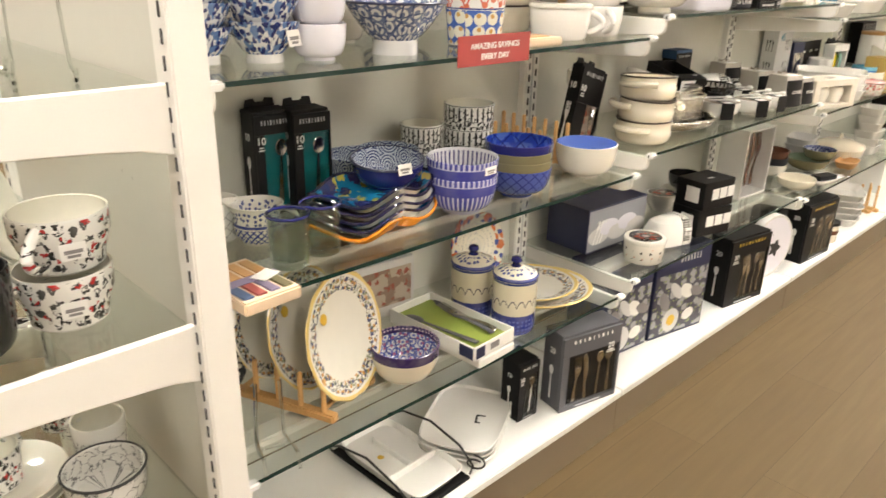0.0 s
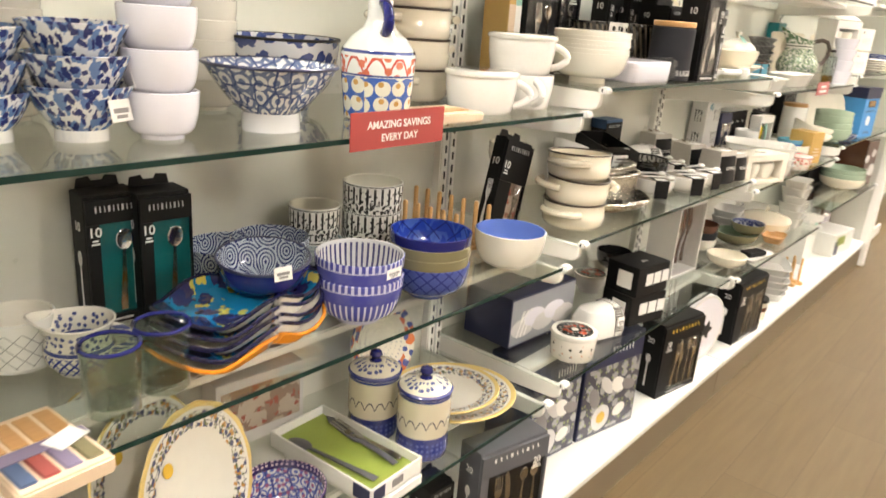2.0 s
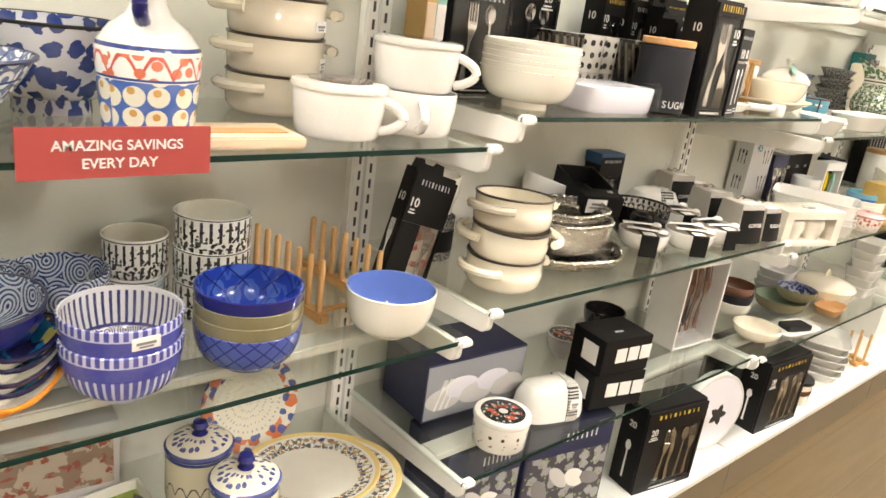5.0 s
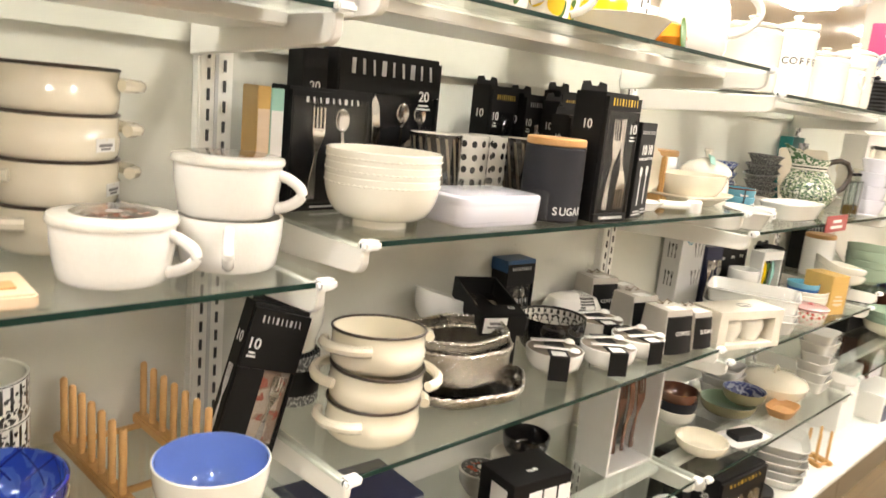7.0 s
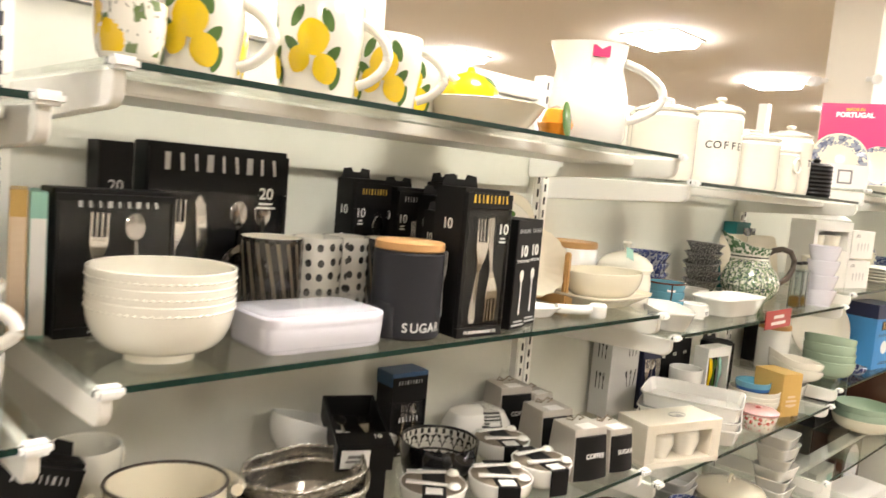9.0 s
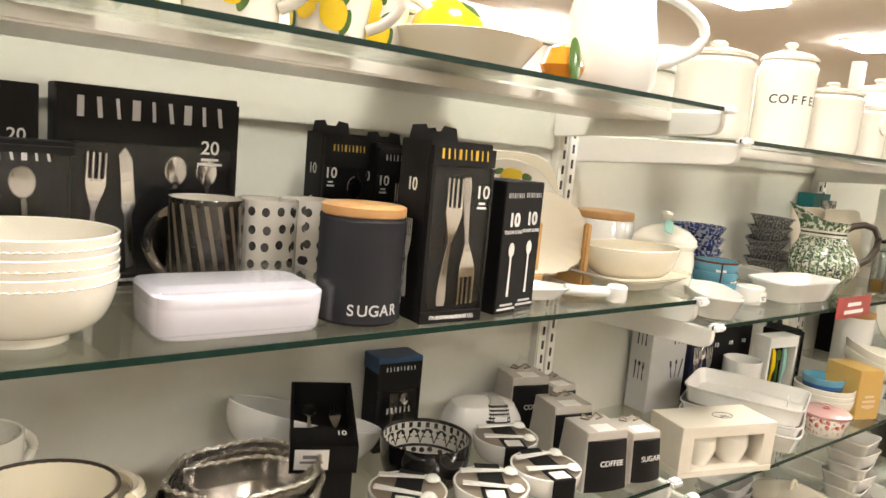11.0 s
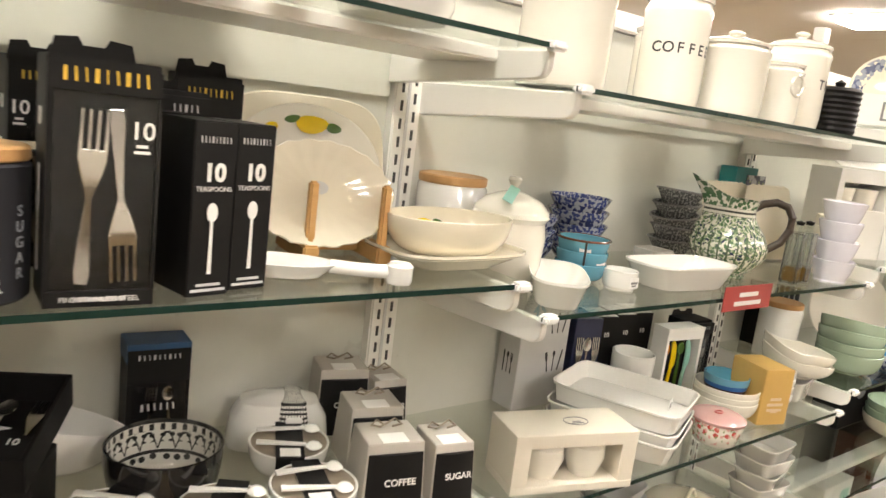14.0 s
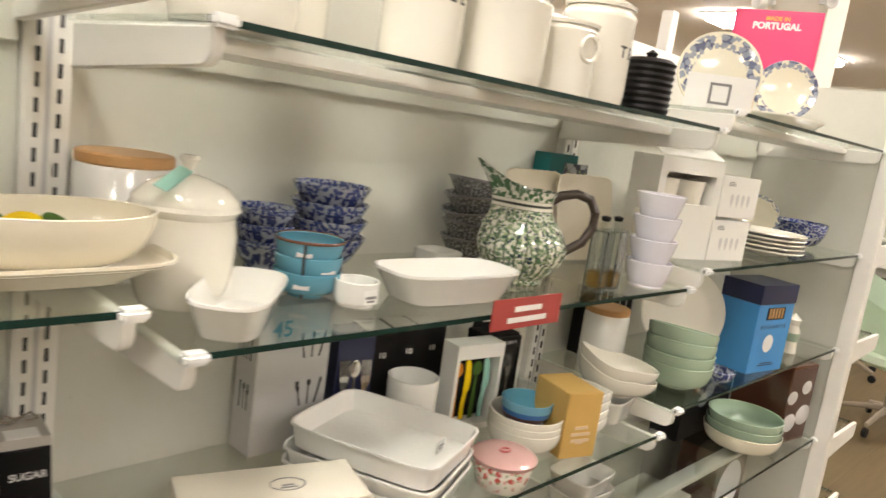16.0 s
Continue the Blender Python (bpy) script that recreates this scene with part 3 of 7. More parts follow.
def icon(kind, k):
    """A flat printed drawing of a fork, spoon or knife."""
    if kind == "spoon":
        oval = [(0.014 * math.sin(a) * k, (0.148 - 0.023 * math.cos(a)) * k) for a in [0.25 + 2 * math.pi * i / 18 * 0.92 for i in range(19)]]
        return slab([(-0.005 * k, 0), (0.005 * k, 0)] + oval, 0.0006)
    if kind == "fork":
        return slab(fork_outline(k), 0.0006)
    return slab([(a * k, b * k * 0.18) for a, b in [(-0.006, 0), (0.006, 0), (0.008, 0.5), (0.009, 0.9), (0.002, 1.0), (-0.007, 0.93), (-0.005, 0.45)]], 0.0006)


def shell(e, mat, w, d, h, t=0.004, bottom=0.0, top=0.0, side=0.0):
    """A carton open at the front, built of butted boards."""
    b, p, q = bottom or t, top or t, side or t
    g2 = h - b - p
    part("bottom_panel", block(w, d, b, 0.0008), mat, e)
    part("top_panel", block(w, d, p, 0.0008), mat, e, "", pose(0, 0, h - p))
    for s in (-1, 1):
        part("side_panel", block(q, d - 0.002, g2 + 0.001, 0), mat, e, "", pose(s * (w / 2 - q / 2 - 0.0007), 0, b - 0.0005))
    part("back_panel", block(w - 2 * q - 0.002, t, g2 + 0.001, 0), mat, e, "", pose(0, d / 2 - t / 2 - 0.001, b - 0.0005))


def carton(x, y, z, w, d, h, mat, label, rz=0.0, cat="box", group="", name="carton", m=None):
    e = thing(name, label, cat, x, y, z, rz, group, m)
    part("body", block(w, d, h, 0.0012), mat, e)
    return e


def cutlery_box(x, y, z, w, d, h, label, number="10", rz=0.0, pieces=("fork", "spoon"), back=BLACK, window=(0.3, 0.75), band=YELLOWINK, tab=True, group="boxed cutlery sets", m=None, face=BLACK, side=True, film=True, brand=(0.72, 0.045, 0.88)):
    """A cutlery carton with a film window, the pieces behind it, a number and a hanging tab."""
    e = thing("cutlery_box", label, "cutlery box", x, y, z, rz, group, m)
    part("body", block(w, d, h, 0.0012), face, e)
    f = -d / 2
    ww, wh = w * (1 - window[0]), h * window[1]
    cx = w * window[0] * 0.4
    part("window_backing", block(ww, 0.0006, wh, 0, True), back, e, "dark printed window backing", pose(cx, f - 0.0004, h * 0.07))
    step = ww / (len(pieces) + 0.4)
    for i, kd in enumerate(pieces):
        k = wh * 0.92 / 0.175
        at = pose(cx + (i - (len(pieces) - 1) / 2) * step, f - 0.0042, h * 0.09, 0, (3, -4, 2, -2)[i % 4], 0)
        if kd.endswith("_down"):
            kd = kd[:-5]
            at = at @ pose(0, 0, 0.172 * k, 0, 180, 0)
        wide = min(1.7 if window[0] < 0.1 and tab else 1.2, max(0.9, step * 0.72 / (0.026 * k)))
        part(kd, cutlery(kd, k), STEEL, e, "shiny stainless steel " + kd, at @ Matrix.Diagonal((wide, 1, 1, 1)))
    if film:
        part("film", block(ww, 0.0008, wh, 0, True), FILM, e, "clear film window", pose(cx, f - 0.0075, h * 0.07))
    part("window_frame", join(block(w, 0.007, h * 0.065, 0.0004, True), block(w, 0.007, h * 0.9 - wh, 0.0004, True, (0, 0, h * 0.07 + wh)), block(w * 0.03, 0.0066, wh, 0, True, (w * 0.485, 0, h * 0.067)), block(max(0.004, w / 2 + cx - ww / 2), 0.0066, wh, 0, True, (-w / 4 + (cx - ww / 2) / 2, 0, h * 0.067))), face, e, "", pose(0, f - 0.0045, 0))
    mark(e, band, w * brand[0], h * brand[1], pose(0, f - 0.0086, h * brand[2]))
    if number:
        words(number, h * 0.1, PAPER, e, pose(-w * 0.36 if window[0] > 0.2 else w * 0.33, f - 0.0084, h * 0.70), "number")
        bars(e, PAPER, w * 0.16, h * 0.05, 2, pose(-w * 0.36 if window[0] > 0.2 else w * 0.33, f - 0.0084, h * 0.665))
    bars(e, SILVERINK, w * 0.7, h * 0.03, 1, pose(0, f - 0.0084, h * 0.025))
    if side:
        words(number or "", min(h * 0.1, d * 0.7), PAPER, e, pose(-w / 2 - 0.0006, 0, h * 0.72, 0, 0, -90), "number")
        part("printed_icon", icon("spoon" if "spoon" in pieces else "fork", h * 2.6), PAPER, e, "white printed cutlery icon", pose(-w / 2 - 0.001, 0, h * 0.12, 0, 0, -90))
    if tab:
        part("hanging_tab", slab([(-w * 0.4, 0), (w * 0.4, 0), (w * 0.36, h * 0.075), (w * 0.15, h * 0.085), (w * 0.1, h * 0.05), (-w * 0.1, h * 0.05), (-w * 0.15, h * 0.085), (-w * 0.36, h * 0.075)], 0.0012), face, e, "", pose(0, d / 2 - 0.002, h))
    return e


def painted_fruit(e, r, h, taper, turn, scale=1.0):
    """Painted lemons with leaves that follow the curve of a mug; turn: the side they face, in the mug's space."""

    def patch(name, mat, da, z, sx, sz, lean, lift):
        bm = bmesh.new()
        ring = [bm.verts.new((0, 0, 0))]
        for q in (0.55, 1.0):
            for i in range(18):
                a = 2 * math.pi * i / 18
                px, pz = sx * q * math.cos(a) * (1 + 0.12 * math.cos(2 * a)), sz * q * math.sin(a)
                px, pz = px * math.cos(lean) - pz * math.sin(lean), px * math.sin(lean) + pz * math.cos(lean)
                ring.append(bm.verts.new((px, 0, pz)))
        for v in bm.verts:
            zz = z + v.co.z
            k = min(1.0, max(0.0, (zz / h - 0.05) / 0.55))
            rr = r * (taper + 0.015 + (0.985 - taper - 0.015) * k) + 0.0006 + lift
            ang = radians(turn) + (da + v.co.x) / r
            v.co = (rr * math.cos(ang), rr * math.sin(ang), zz)
        for i in range(18):
            k = (i + 1) % 18
            bm.faces.new((ring[0], ring[1 + i], ring[1 + k]))
            bm.faces.new((ring[1 + i], ring[19 + i], ring[19 + k], ring[1 + k]))
        bmesh.ops.recalc_face_normals(bm, faces=bm.faces[:])
        part(name, bm, mat, e, "", sharp=80)

    q = scale
    for da, z, a in ((-0.026, 0.5, 0.9), (0.024, 0.42, -0.7), (0.016, 0.76, 0.4), (-0.02, 0.78, -0.5), (0.03, 0.2, -0.3)):
        patch("painted_leaf", LEAF, da * q, z * h, 0.006 * q, 0.014 * q, a, 0.0)
    for da, z, sx, sz, a in ((0.0, 0.58, 0.017, 0.021, 0.3), (-0.017, 0.36, 0.013, 0.016, -0.4), (0.016, 0.28, 0.014, 0.018, 0.5)):
        patch("painted_lemon", YELLOW, da * q, z * h, sx * q, sz * q, a, 0.0005)


def canister(x, y, z, r, h, mat, label, lid=BAMBOO, rz=0.0, text="", textmat=PAPER, name="canister", tsize=0.024, tz=0.2):
    e = thing(name, label, "canister", x, y, z, rz)
    part("body", lathe([(0, 0), (r - 0.004, 0), (r, 0.004), (r, h * 0.92), (r - 0.005, h * 0.96), (r - 0.009, h * 0.96), (0, h * 0.95)], 44), mat, e)
    part("lid", lathe([(0, 0), (r - 0.003, 0), (r - 0.001, 0.002), (r - 0.001, h * 0.085), (r - 0.004, h * 0.1), (0, h * 0.1)], 40), lid, e, "wooden lid", pose(0, 0, h * 0.95))
    if text:
        for i, ch in enumerate(text):
            a = (i - (len(text) - 1) / 2) * tsize * 0.74 / r
            words(ch, tsize, textmat, e, pose(r * math.sin(a) * 1.002, -r * math.cos(a) * 1.002, h * tz, 0, 0, math.degrees(a)), "letter")
    return e


def crock(x, y, z, r, h, mat, label, rz=0.0, text="", knob=True, name="storage_jar"):
    """A straight lidded jar with a ridge, shoulder, lid and knob."""
    e = thing(name, label, "jar", x, y, z, rz)
    part("body", lathe([(0, 0), (r * 0.93, 0), (r * 0.96, 0.005), (r, h * 0.12), (r, h * 0.72), (r * 1.02, h * 0.74), (r * 1.02, h * 0.77), (r * 0.95, h * 0.8), (r * 0.9, h * 0.83), (0, h * 0.83)], 48), mat, e)
    part("lid", lathe([(0, 0), (r * 0.98, 0), (r * 1.0, 0.006), (r * 0.85, h * 0.06), (r * 0.4, h * 0.1), (0, h * 0.105)], 44), mat, e, "", pose(0, 0, h * 0.83))
    if knob:
        part("knob", lathe([(0, 0), (r * 0.18, 0), (r * 0.14, 0.006), (r * 0.24, h * 0.06), (r * 0.16, h * 0.085), (0, h * 0.09)], 20), mat, e, "", pose(0, 0, h * 0.925))
    if text:
        ts = r * 0.44
        for i, ch in enumerate(text):
            a = (i - (len(text) - 1) / 2) * ts * 0.8 / r
            words(ch, ts, INK, e, pose(r * math.sin(a) * 1.003, -r * math.cos(a) * 1.003, h * 0.42, 0, 0, math.degrees(a)), "letter")
    return e


def dowel_rack(x, y, z, length, gap, pegs, h, label, rz=0.0):
    """A plate rack: two rails of pegs on cross bars."""
    e = thing("plate_rack", label, "plate rack", x, y, z, rz)
    for s in (-1, 1):
        part("rail", block(0.022, length, 0.018, 0.003), PINE, e, "", pose(s * gap / 2, 0, 0))
        for i in range(pegs):
            part("peg", lathe([(0.0055, 0), (0.0055, h - 0.003), (0.0035, h), (0, h)], 12), PINE, e, "", pose(s * gap / 2, -length / 2 + length * (i + 0.5) / pegs, 0.017))
    for yy in (-length * 0.36, length * 0.36):
        part("cross_bar", block(gap - 0.022, 0.011, 0.008, 0.002), PINE, e, "", pose(0, yy, 0.005))
    return e


def pot_two_handles(x, y, z, r, h, label, rz=0.0, tilt=(0, 0), group="stacked cream casseroles"):
    e = thing("casserole_pot", label, "pot", x, y, z, rz, group, pose(x, y, z, tilt[0], tilt[1], rz))
    prof = [(0, 0.002), (r * 0.8, 0.002), (r * 0.88, 0.004), (r * 0.97, h * 0.2), (r, h * 0.55), (r * 0.965, h * 0.62), (r * 0.985, h * 0.97), (r, h), (r * 0.95, h), (r * 0.93, h * 0.6), (r * 0.9, h * 0.15), (0, 0.008)]
    part("body", lathe(prof, 48), CREAM, e)
    part("rim", tube([(r * 0.975 * math.cos(2 * math.pi * i / 40), r * 0.975 * math.sin(2 * math.pi * i / 40), h) for i in range(41)], 0.0026, 6), RIMDARK, e, "dark brown rim line")
    for s in (-1, 1):
        part("handle", tube([(s * (r * 0.97 + 0.026 * math.sin(math.pi * i / 10) ** 0.6), (i - 5) * 0.0095, h * 0.72) for i in range(11)], 0.0085, 8), CREAM, e)
    return e


# ---- the large structure ----
def slabbox(name, x0, x1, y0, y1, z0, z1, mat, bev=0.0, parent=None, kind="structure", label="", cat=""):
    o = part(name, block(x1 - x0, y1 - y0, z1 - z0, bev, True, ((x0 + x1) / 2, (y0 + y1) / 2, z0)), mat, parent)
    if not parent:
        tagged(o, label, cat or name.split("_")[0], "", kind)
    return o


slabbox("floor", -4, 16, -4, 8, -0.1, 0.0, FLOORING, label="light oak plank vinyl floor")
slabbox("ceiling", -4, 16, -4, 8, 2.95, 3.05, CEIL, label="plain beige painted store ceiling")
slabbox("wall_north", -4, 16, 8, 8.2, 0, 2.95, WALLP, label="plain warm white store wall")
slabbox("wall_south", -4, 16, -4.2, -4, 0, 2.95, WALLP, label="plain warm white store wall")
slabbox("wall_west", -4.2, -4, -4, 8, 0, 2.95, WALLP, label="plain warm white store wall")
slabbox("wall_east", 16, 16.2, -4, 8, 0, 2.95, WALLP, label="plain warm white store wall")


def ceiling_light(x, y):
    e = thing("ceiling_light", "square recessed ceiling light with a glowing diffuser", "ceiling light", x, y, 2.94, 0, "ceiling lights")
    # hangs below the ceiling so that its glowing sides brighten the ceiling
    part("diffuser", block(0.5, 0.5, 0.075, 0.02), DIFF, e, "glowing white diffuser", pose(0, 0, -0.068))
    part("frame", join(block(0.58, 0.04, 0.016, 0.002, True, (0, 0.27, 0)), block(0.58, 0.04, 0.016, 0.002, True, (0, -0.27, 0)), block(0.04, 0.5, 0.016, 0.002, True, (0.27, 0, 0)), block(0.04, 0.5, 0.016, 0.002, True, (-0.27, 0, 0))), WHITE_METAL, e, "", pose(0, 0, -0.006))
    return e


# only row y = 3.88 is observed; other rows are added, unseen, to balance light
for lx in (-0.18, 2.44, 5.06, 7.68, 10.3, 12.92):
    for ly in (-2.0, 0.65, 3.88, 6.6):
        ceiling_light(lx, ly)
e = thing("dome_camera", "small dark dome camera under the ceiling", "camera", 5.2, 3.1, 2.95)
part("base", lathe([(0, 0), (0.06, 0), (0.06, -0.02), (0, -0.02)], 24), WHITE_METAL, e)
part("dome", lathe([(0.045, -0.02), (0.042, -0.04), (0.03, -0.055), (0, -0.062)], 24), BLACKGLOSS, e)

UP = (0.445, 1.656, 2.871, 4.072, 5.29)
FRONT, BACK = 0.949, 1.352
gondola = thing("shelving_unit", "long white slotted gondola shelving with pale back panels", "shelving unit", 0, 0, 0)


def slots(n, z0, step, xs, y, along="x"):
    bm = bmesh.new()
    for i in range(n):
        for k in xs:
            off = 0.014 if k > 0 else 0
            w, d = (0.0045, 0.003) if along == "x" else (0.003, 0.0045)
            bm = join(bm, block(w, d, 0.019, 0, True, (k if along == "x" else y, y if along == "x" else k, z0 + off + i * step)))
    return bm


for i, ux in enumerate(UP):
    if i in (1, 2, 3):
        u = slabbox("upright", ux - 0.03, ux + 0.03, 1.338, 1.372, 0.155, 1.72, WHITE_METAL, 0.003, gondola)
        part("groove", block(0.006, 0.002, 1.5, 0), LTCARD, u, "", pose(ux, 1.3375, 0.17))
        tagged(part("slotted_strip", slots(46, 0.2, 0.033, (-0.014, 0.014), 1.3372), SLOT, u, "dark slots for brackets", pose(ux, 0, 0)), kind="stuff")
for i in range(4):
    x0, x1 = UP[i] + 0.03, UP[i + 1] - 0.03
    slabbox("back_panel", x0, x1, 1.360, 1.40, 0.155, 1.655, PANEL, 0.001, gondola)
    slabbox("top_rail", x0, x1, 1.345, 1.40, 1.657, 1.70, WHITE_METAL, 0.004, gondola)
    slabbox("panel_rail", x0, x1, 1.352, 1.3595, 1.44, 1.475, PANEL, 0.003, gondola)
    slabbox("deck", UP[i] + 0.002, UP[i + 1] - 0.002, 0.925, 1.358, 0.13, 0.155, DECK, 0.003, gondola)
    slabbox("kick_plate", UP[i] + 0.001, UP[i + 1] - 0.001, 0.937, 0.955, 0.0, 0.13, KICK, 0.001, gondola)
slabbox("header_panel", 1.0, 2.36, 1.376, 1.396, 1.70, 2.10, WALLP, 0.002, gondola)
# end panels with slotted posts, and the shelves on the gondola's ends
for s, px in ((-1, 0.43), (1, 5.292)):
    slabbox("end_panel", px - 0.012, px + 0.012, 0.955, 1.80, 0.0, 1.72, PANEL, 0.002, gondola)
    for py in (0.93, 1.825):
        u = slabbox("end_post", px - 0.026, px + 0.026, py - 0.025, py + 0.025, 0.0, 1.98, WHITE_METAL, 0.003, gondola)
        tagged(part("slotted_strip", slots(52, 0.12, 0.033, (-0.008,), s * 0.0262, "y"), SLOT, u, "dark slots for brackets", pose(px, py, 0)), kind="stuff")


def bracket_bm(depth, h0, h1, arch=0.0):
    """A bracket plate in y and z: its back end at y = 0, its tip at -depth."""
    pts = [(0, 0), (0, -h0)]
    for i in range(1, 9):
        f = i / 8
        pts.append((-depth * f * 0.94, -(h0 + (h1 - h0) * (f ** 0.5 if arch else f))))
    for i in range(1, 6):
        a = math.pi / 2 * i / 5
        pts.append((-depth * 0.94 - depth * 0.06 * math.sin(a), -h1 * 0.5 - h1 * 0.5 * math.cos(a)))
    pts.append((-depth, 0))
    bm = slab([(p[0], p[1]) for p in pts], 0.014)
    bmesh.ops.translate(bm, vec=(0, -0.007, 0), verts=bm.verts)
    bmesh.ops.rotate(bm, matrix=Matrix.Rotation(radians(90), 3, "Z"), verts=bm.verts)
    bmesh.ops.bevel(bm, geom=bm.edges[:], offset=0.002, segments=1, affect="EDGES")
    return bm


def glass_shelf(x0, x1, z, rail=False):
    """A glass shelf on two white brackets with plastic tips; the glass's top is at z."""
    e = thing("glass_shelf", "clear glass shelf with green edge on white brackets", "shelf", (x0 + x1) / 2, 0, z, 0, "gondola shelves")
    w = x1 - x0
    pane = part("glass_pane", block(w, BACK - FRONT - 0.004, 0.008, 0.001, True, (0, (FRONT + BACK) / 2 + 0.002, -0.008)), GLASS, e)
    part("front_edge", block(w, 0.003, 0.0076, 0.0008, True, (0, FRONT, -0.0078)), EDGE, e, "dark green polished glass edge")
    for s in (-1, 1):
        b = part("bracket", bracket_bm(0.395, 0.06, 0.04), WHITE_METAL, e, "", pose(s * (w / 2 - 0.016), 1.35, -0.009))
        part("bracket_tip", block(0.03, 0.022, 0.014, 0.004, True), CLIP, b, "white plastic tip", pose(0, -0.401, -0.002))
    if rail:
        wide = 0.19 if z > 1.4 else 0.05
        part("cross_rail", block(w - 0.05, wide, 0.018, 0.003, True, (0, 1.055 + wide / 2, -0.028)), WHITE_METAL, e)
    return e


SH = {}
for bay, levels in (("A", ((1.493, 1), (1.15, 0), (0.808, 1), (0.463, 1))), ("B", ((1.537, 1), (1.197, 0), (0.85, 0), (0.49, 1))), ("C", ((1.487, 1), (1.143, 0), (0.804, 0), (0.47, 1))), ("D", ((1.53, 1), (1.18, 0), (0.85, 0), (0.52, 1)))):
    i = "ABCD".index(bay)
    for k, (zz, rl) in enumerate(levels):
        SH[bay + str(k)] = zz
        glass_shelf(UP[i] + 0.018, UP[i + 1] - 0.018, zz, bool(rl))
A1, A2, A3, DK = SH["A1"], SH["A2"], SH["A3"], 0.155
B0, B1, B2, B3 = SH["B0"], SH["B1"], SH["B2"], SH["B3"]
C0, C1, C2, C3 = SH["C0"], SH["C1"], SH["C2"], SH["C3"]
D0, D1, D2, D3 = SH["D0"], SH["D1"], SH["D2"], SH["D3"]


def end_shelf(px, s, z):
    """A glass shelf across the gondola's end, on two arched brackets that reach out by s."""
    e = thing("end_shelf", "glass end shelf on deep arched white brackets", "shelf", px, 1.378, z, 0, "end shelves")
    p = part("glass_pane", block(0.36, 0.86, 0.008, 0.001, True, (s * 0.21, 0, -0.008)), GLASS, e)
    part("front_edge", block(0.003, 0.86, 0.0076, 0.0008, True, (s * 0.392, 0, -0.0078)), EDGE, e, "dark green polished glass edge")
    for yy in (-0.448, 0.447):
        part("bracket", bracket_bm(0.37, 0.095, 0.062, 1.0), WHITE_METAL, e, "", pose(s * 0.026, yy, 0.002, 0, 0, s * 90))
    return e


for zz in (1.158, 0.808, 0.458):
    end_shelf(0.43, -1, zz)
for zz in (1.21, 0.86, 0.5, 0.2):
    end_shelf(5.292, 1, zz)

# column with a sign and two spotlights, behind the far end
col = slabbox("column", 7.0, 7.33, 1.83, 2.15, 0, 2.95, WALLP, 0.004, label="square white painted column", cat="column")
e = thing("sign", "raspberry red card sign on a stand above the gondola", "sign", 5.22, 1.365, 1.70, -72)
part("panel", block(0.29, 0.004, 0.255, 0.001, True, (0, 0, 0.012)), PINK, e)
part("foot", block(0.2, 0.03, 0.006, 0.002), WHITE_METAL, e)
words("MADE IN", 0.02, YELLOWINK, e, pose(0, -0.0026, 0.232), bold=0.03)
words("PORTUGAL", 0.031, PAPER, e, pose(0, -0.0026, 0.203), bold=0.05)
for sx in (-1, 1):
    e = thing("spotlight", "white swivel spotlight fixed to the column", "spotlight", 6.97, 1.99 - sx * 0.185, 2.37, -90 + sx * 20)
    part("arm", block(0.07, 0.03, 0.03, 0.004, False), CLIP, e, "", pose(-sx * 0.03, 0, 0))
    part("head", lathe([(0, 0), (0.03, 0), (0.036, 0.03), (0.034, 0.075), (0.028, 0.078), (0, 0.06)], 24), CLIP, e, "", pose(0, 0, 0, 100, 0, 0))


# ---- signs on the shelf edges ----
def edge_sign(x, z, w, h, l1, l2, rz=0, tilt=0):
    e = thing("shelf_sign", "red card savings sign clipped to the glass shelf edge", "sign", x, FRONT - 0.008, z, rz, "shelf edge signs", pose(x, FRONT - 0.008, z, 0, tilt, rz))
    part("card", block(w, 0.002, h, 0.0006), RED, e)
    part("clip", block(w * 0.3, 0.01, 0.006, 0.001), FILM, e, "", pose(0, 0.006, h * 0.72))
    if l1:
        words(l1, h * 0.28, PAPER, e, pose(0, -0.0014, h * 0.55))
        words(l2, h * 0.28, PAPER, e, pose(0, -0.0014, h * 0.2))
    else:
        bars(e, PAPER, w * 0.6, h * 0.7, 2, pose(0, -0.0014, h * 0.55))


edge_sign(1.05, 1.132, 0.2, 0.055, "AMAZING SAVINGS", "EVERY DAY")
edge_sign(3.46, 1.118, 0.175, 0.05, "", "")


def by_front(xl, yl, xr, yr, d):
    """Centre, width and turn of a box from its two front corners and its depth."""
    w, a = math.hypot(xr - xl, yr - yl), math.atan2(yr - yl, xr - xl)
    return (xl + xr) / 2 - math.sin(a) * d / 2, (yl + yr) / 2 + math.cos(a) * d / 2, w, math.degrees(a)


# ---- bay A, top shelves ----
cx, cy, w, rz = by_front(1.325, 0.962, 1.588, 0.975, 0.09)
e = carton(cx, cy, SH["A0"], w, 0.09, 0.26, NAVY, "navy boxed bowl set with a food photograph", rz, "box", name="bowl_set_box")
part("photograph", block(w * 0.99, 0.0008, 0.17, 0), FOODPRINT, e, "printed photograph of food in a bowl", pose(0, -0.0456, 0.088))
part("pictured_bowl", lathe([(0, 0), (0.05, 0.001), (0.053, 0.002), (0, 0.0025)], 32), LTCARD, e, "", pose(-0.03, -0.0462, 0.13, 90))
words("2", 0.05, PAPER, e, pose(-0.11, -0.0462, 0.068))
bars(e, PAPER, 0.09, 0.032, 4, pose(-0.085, -0.0462, 0.052))
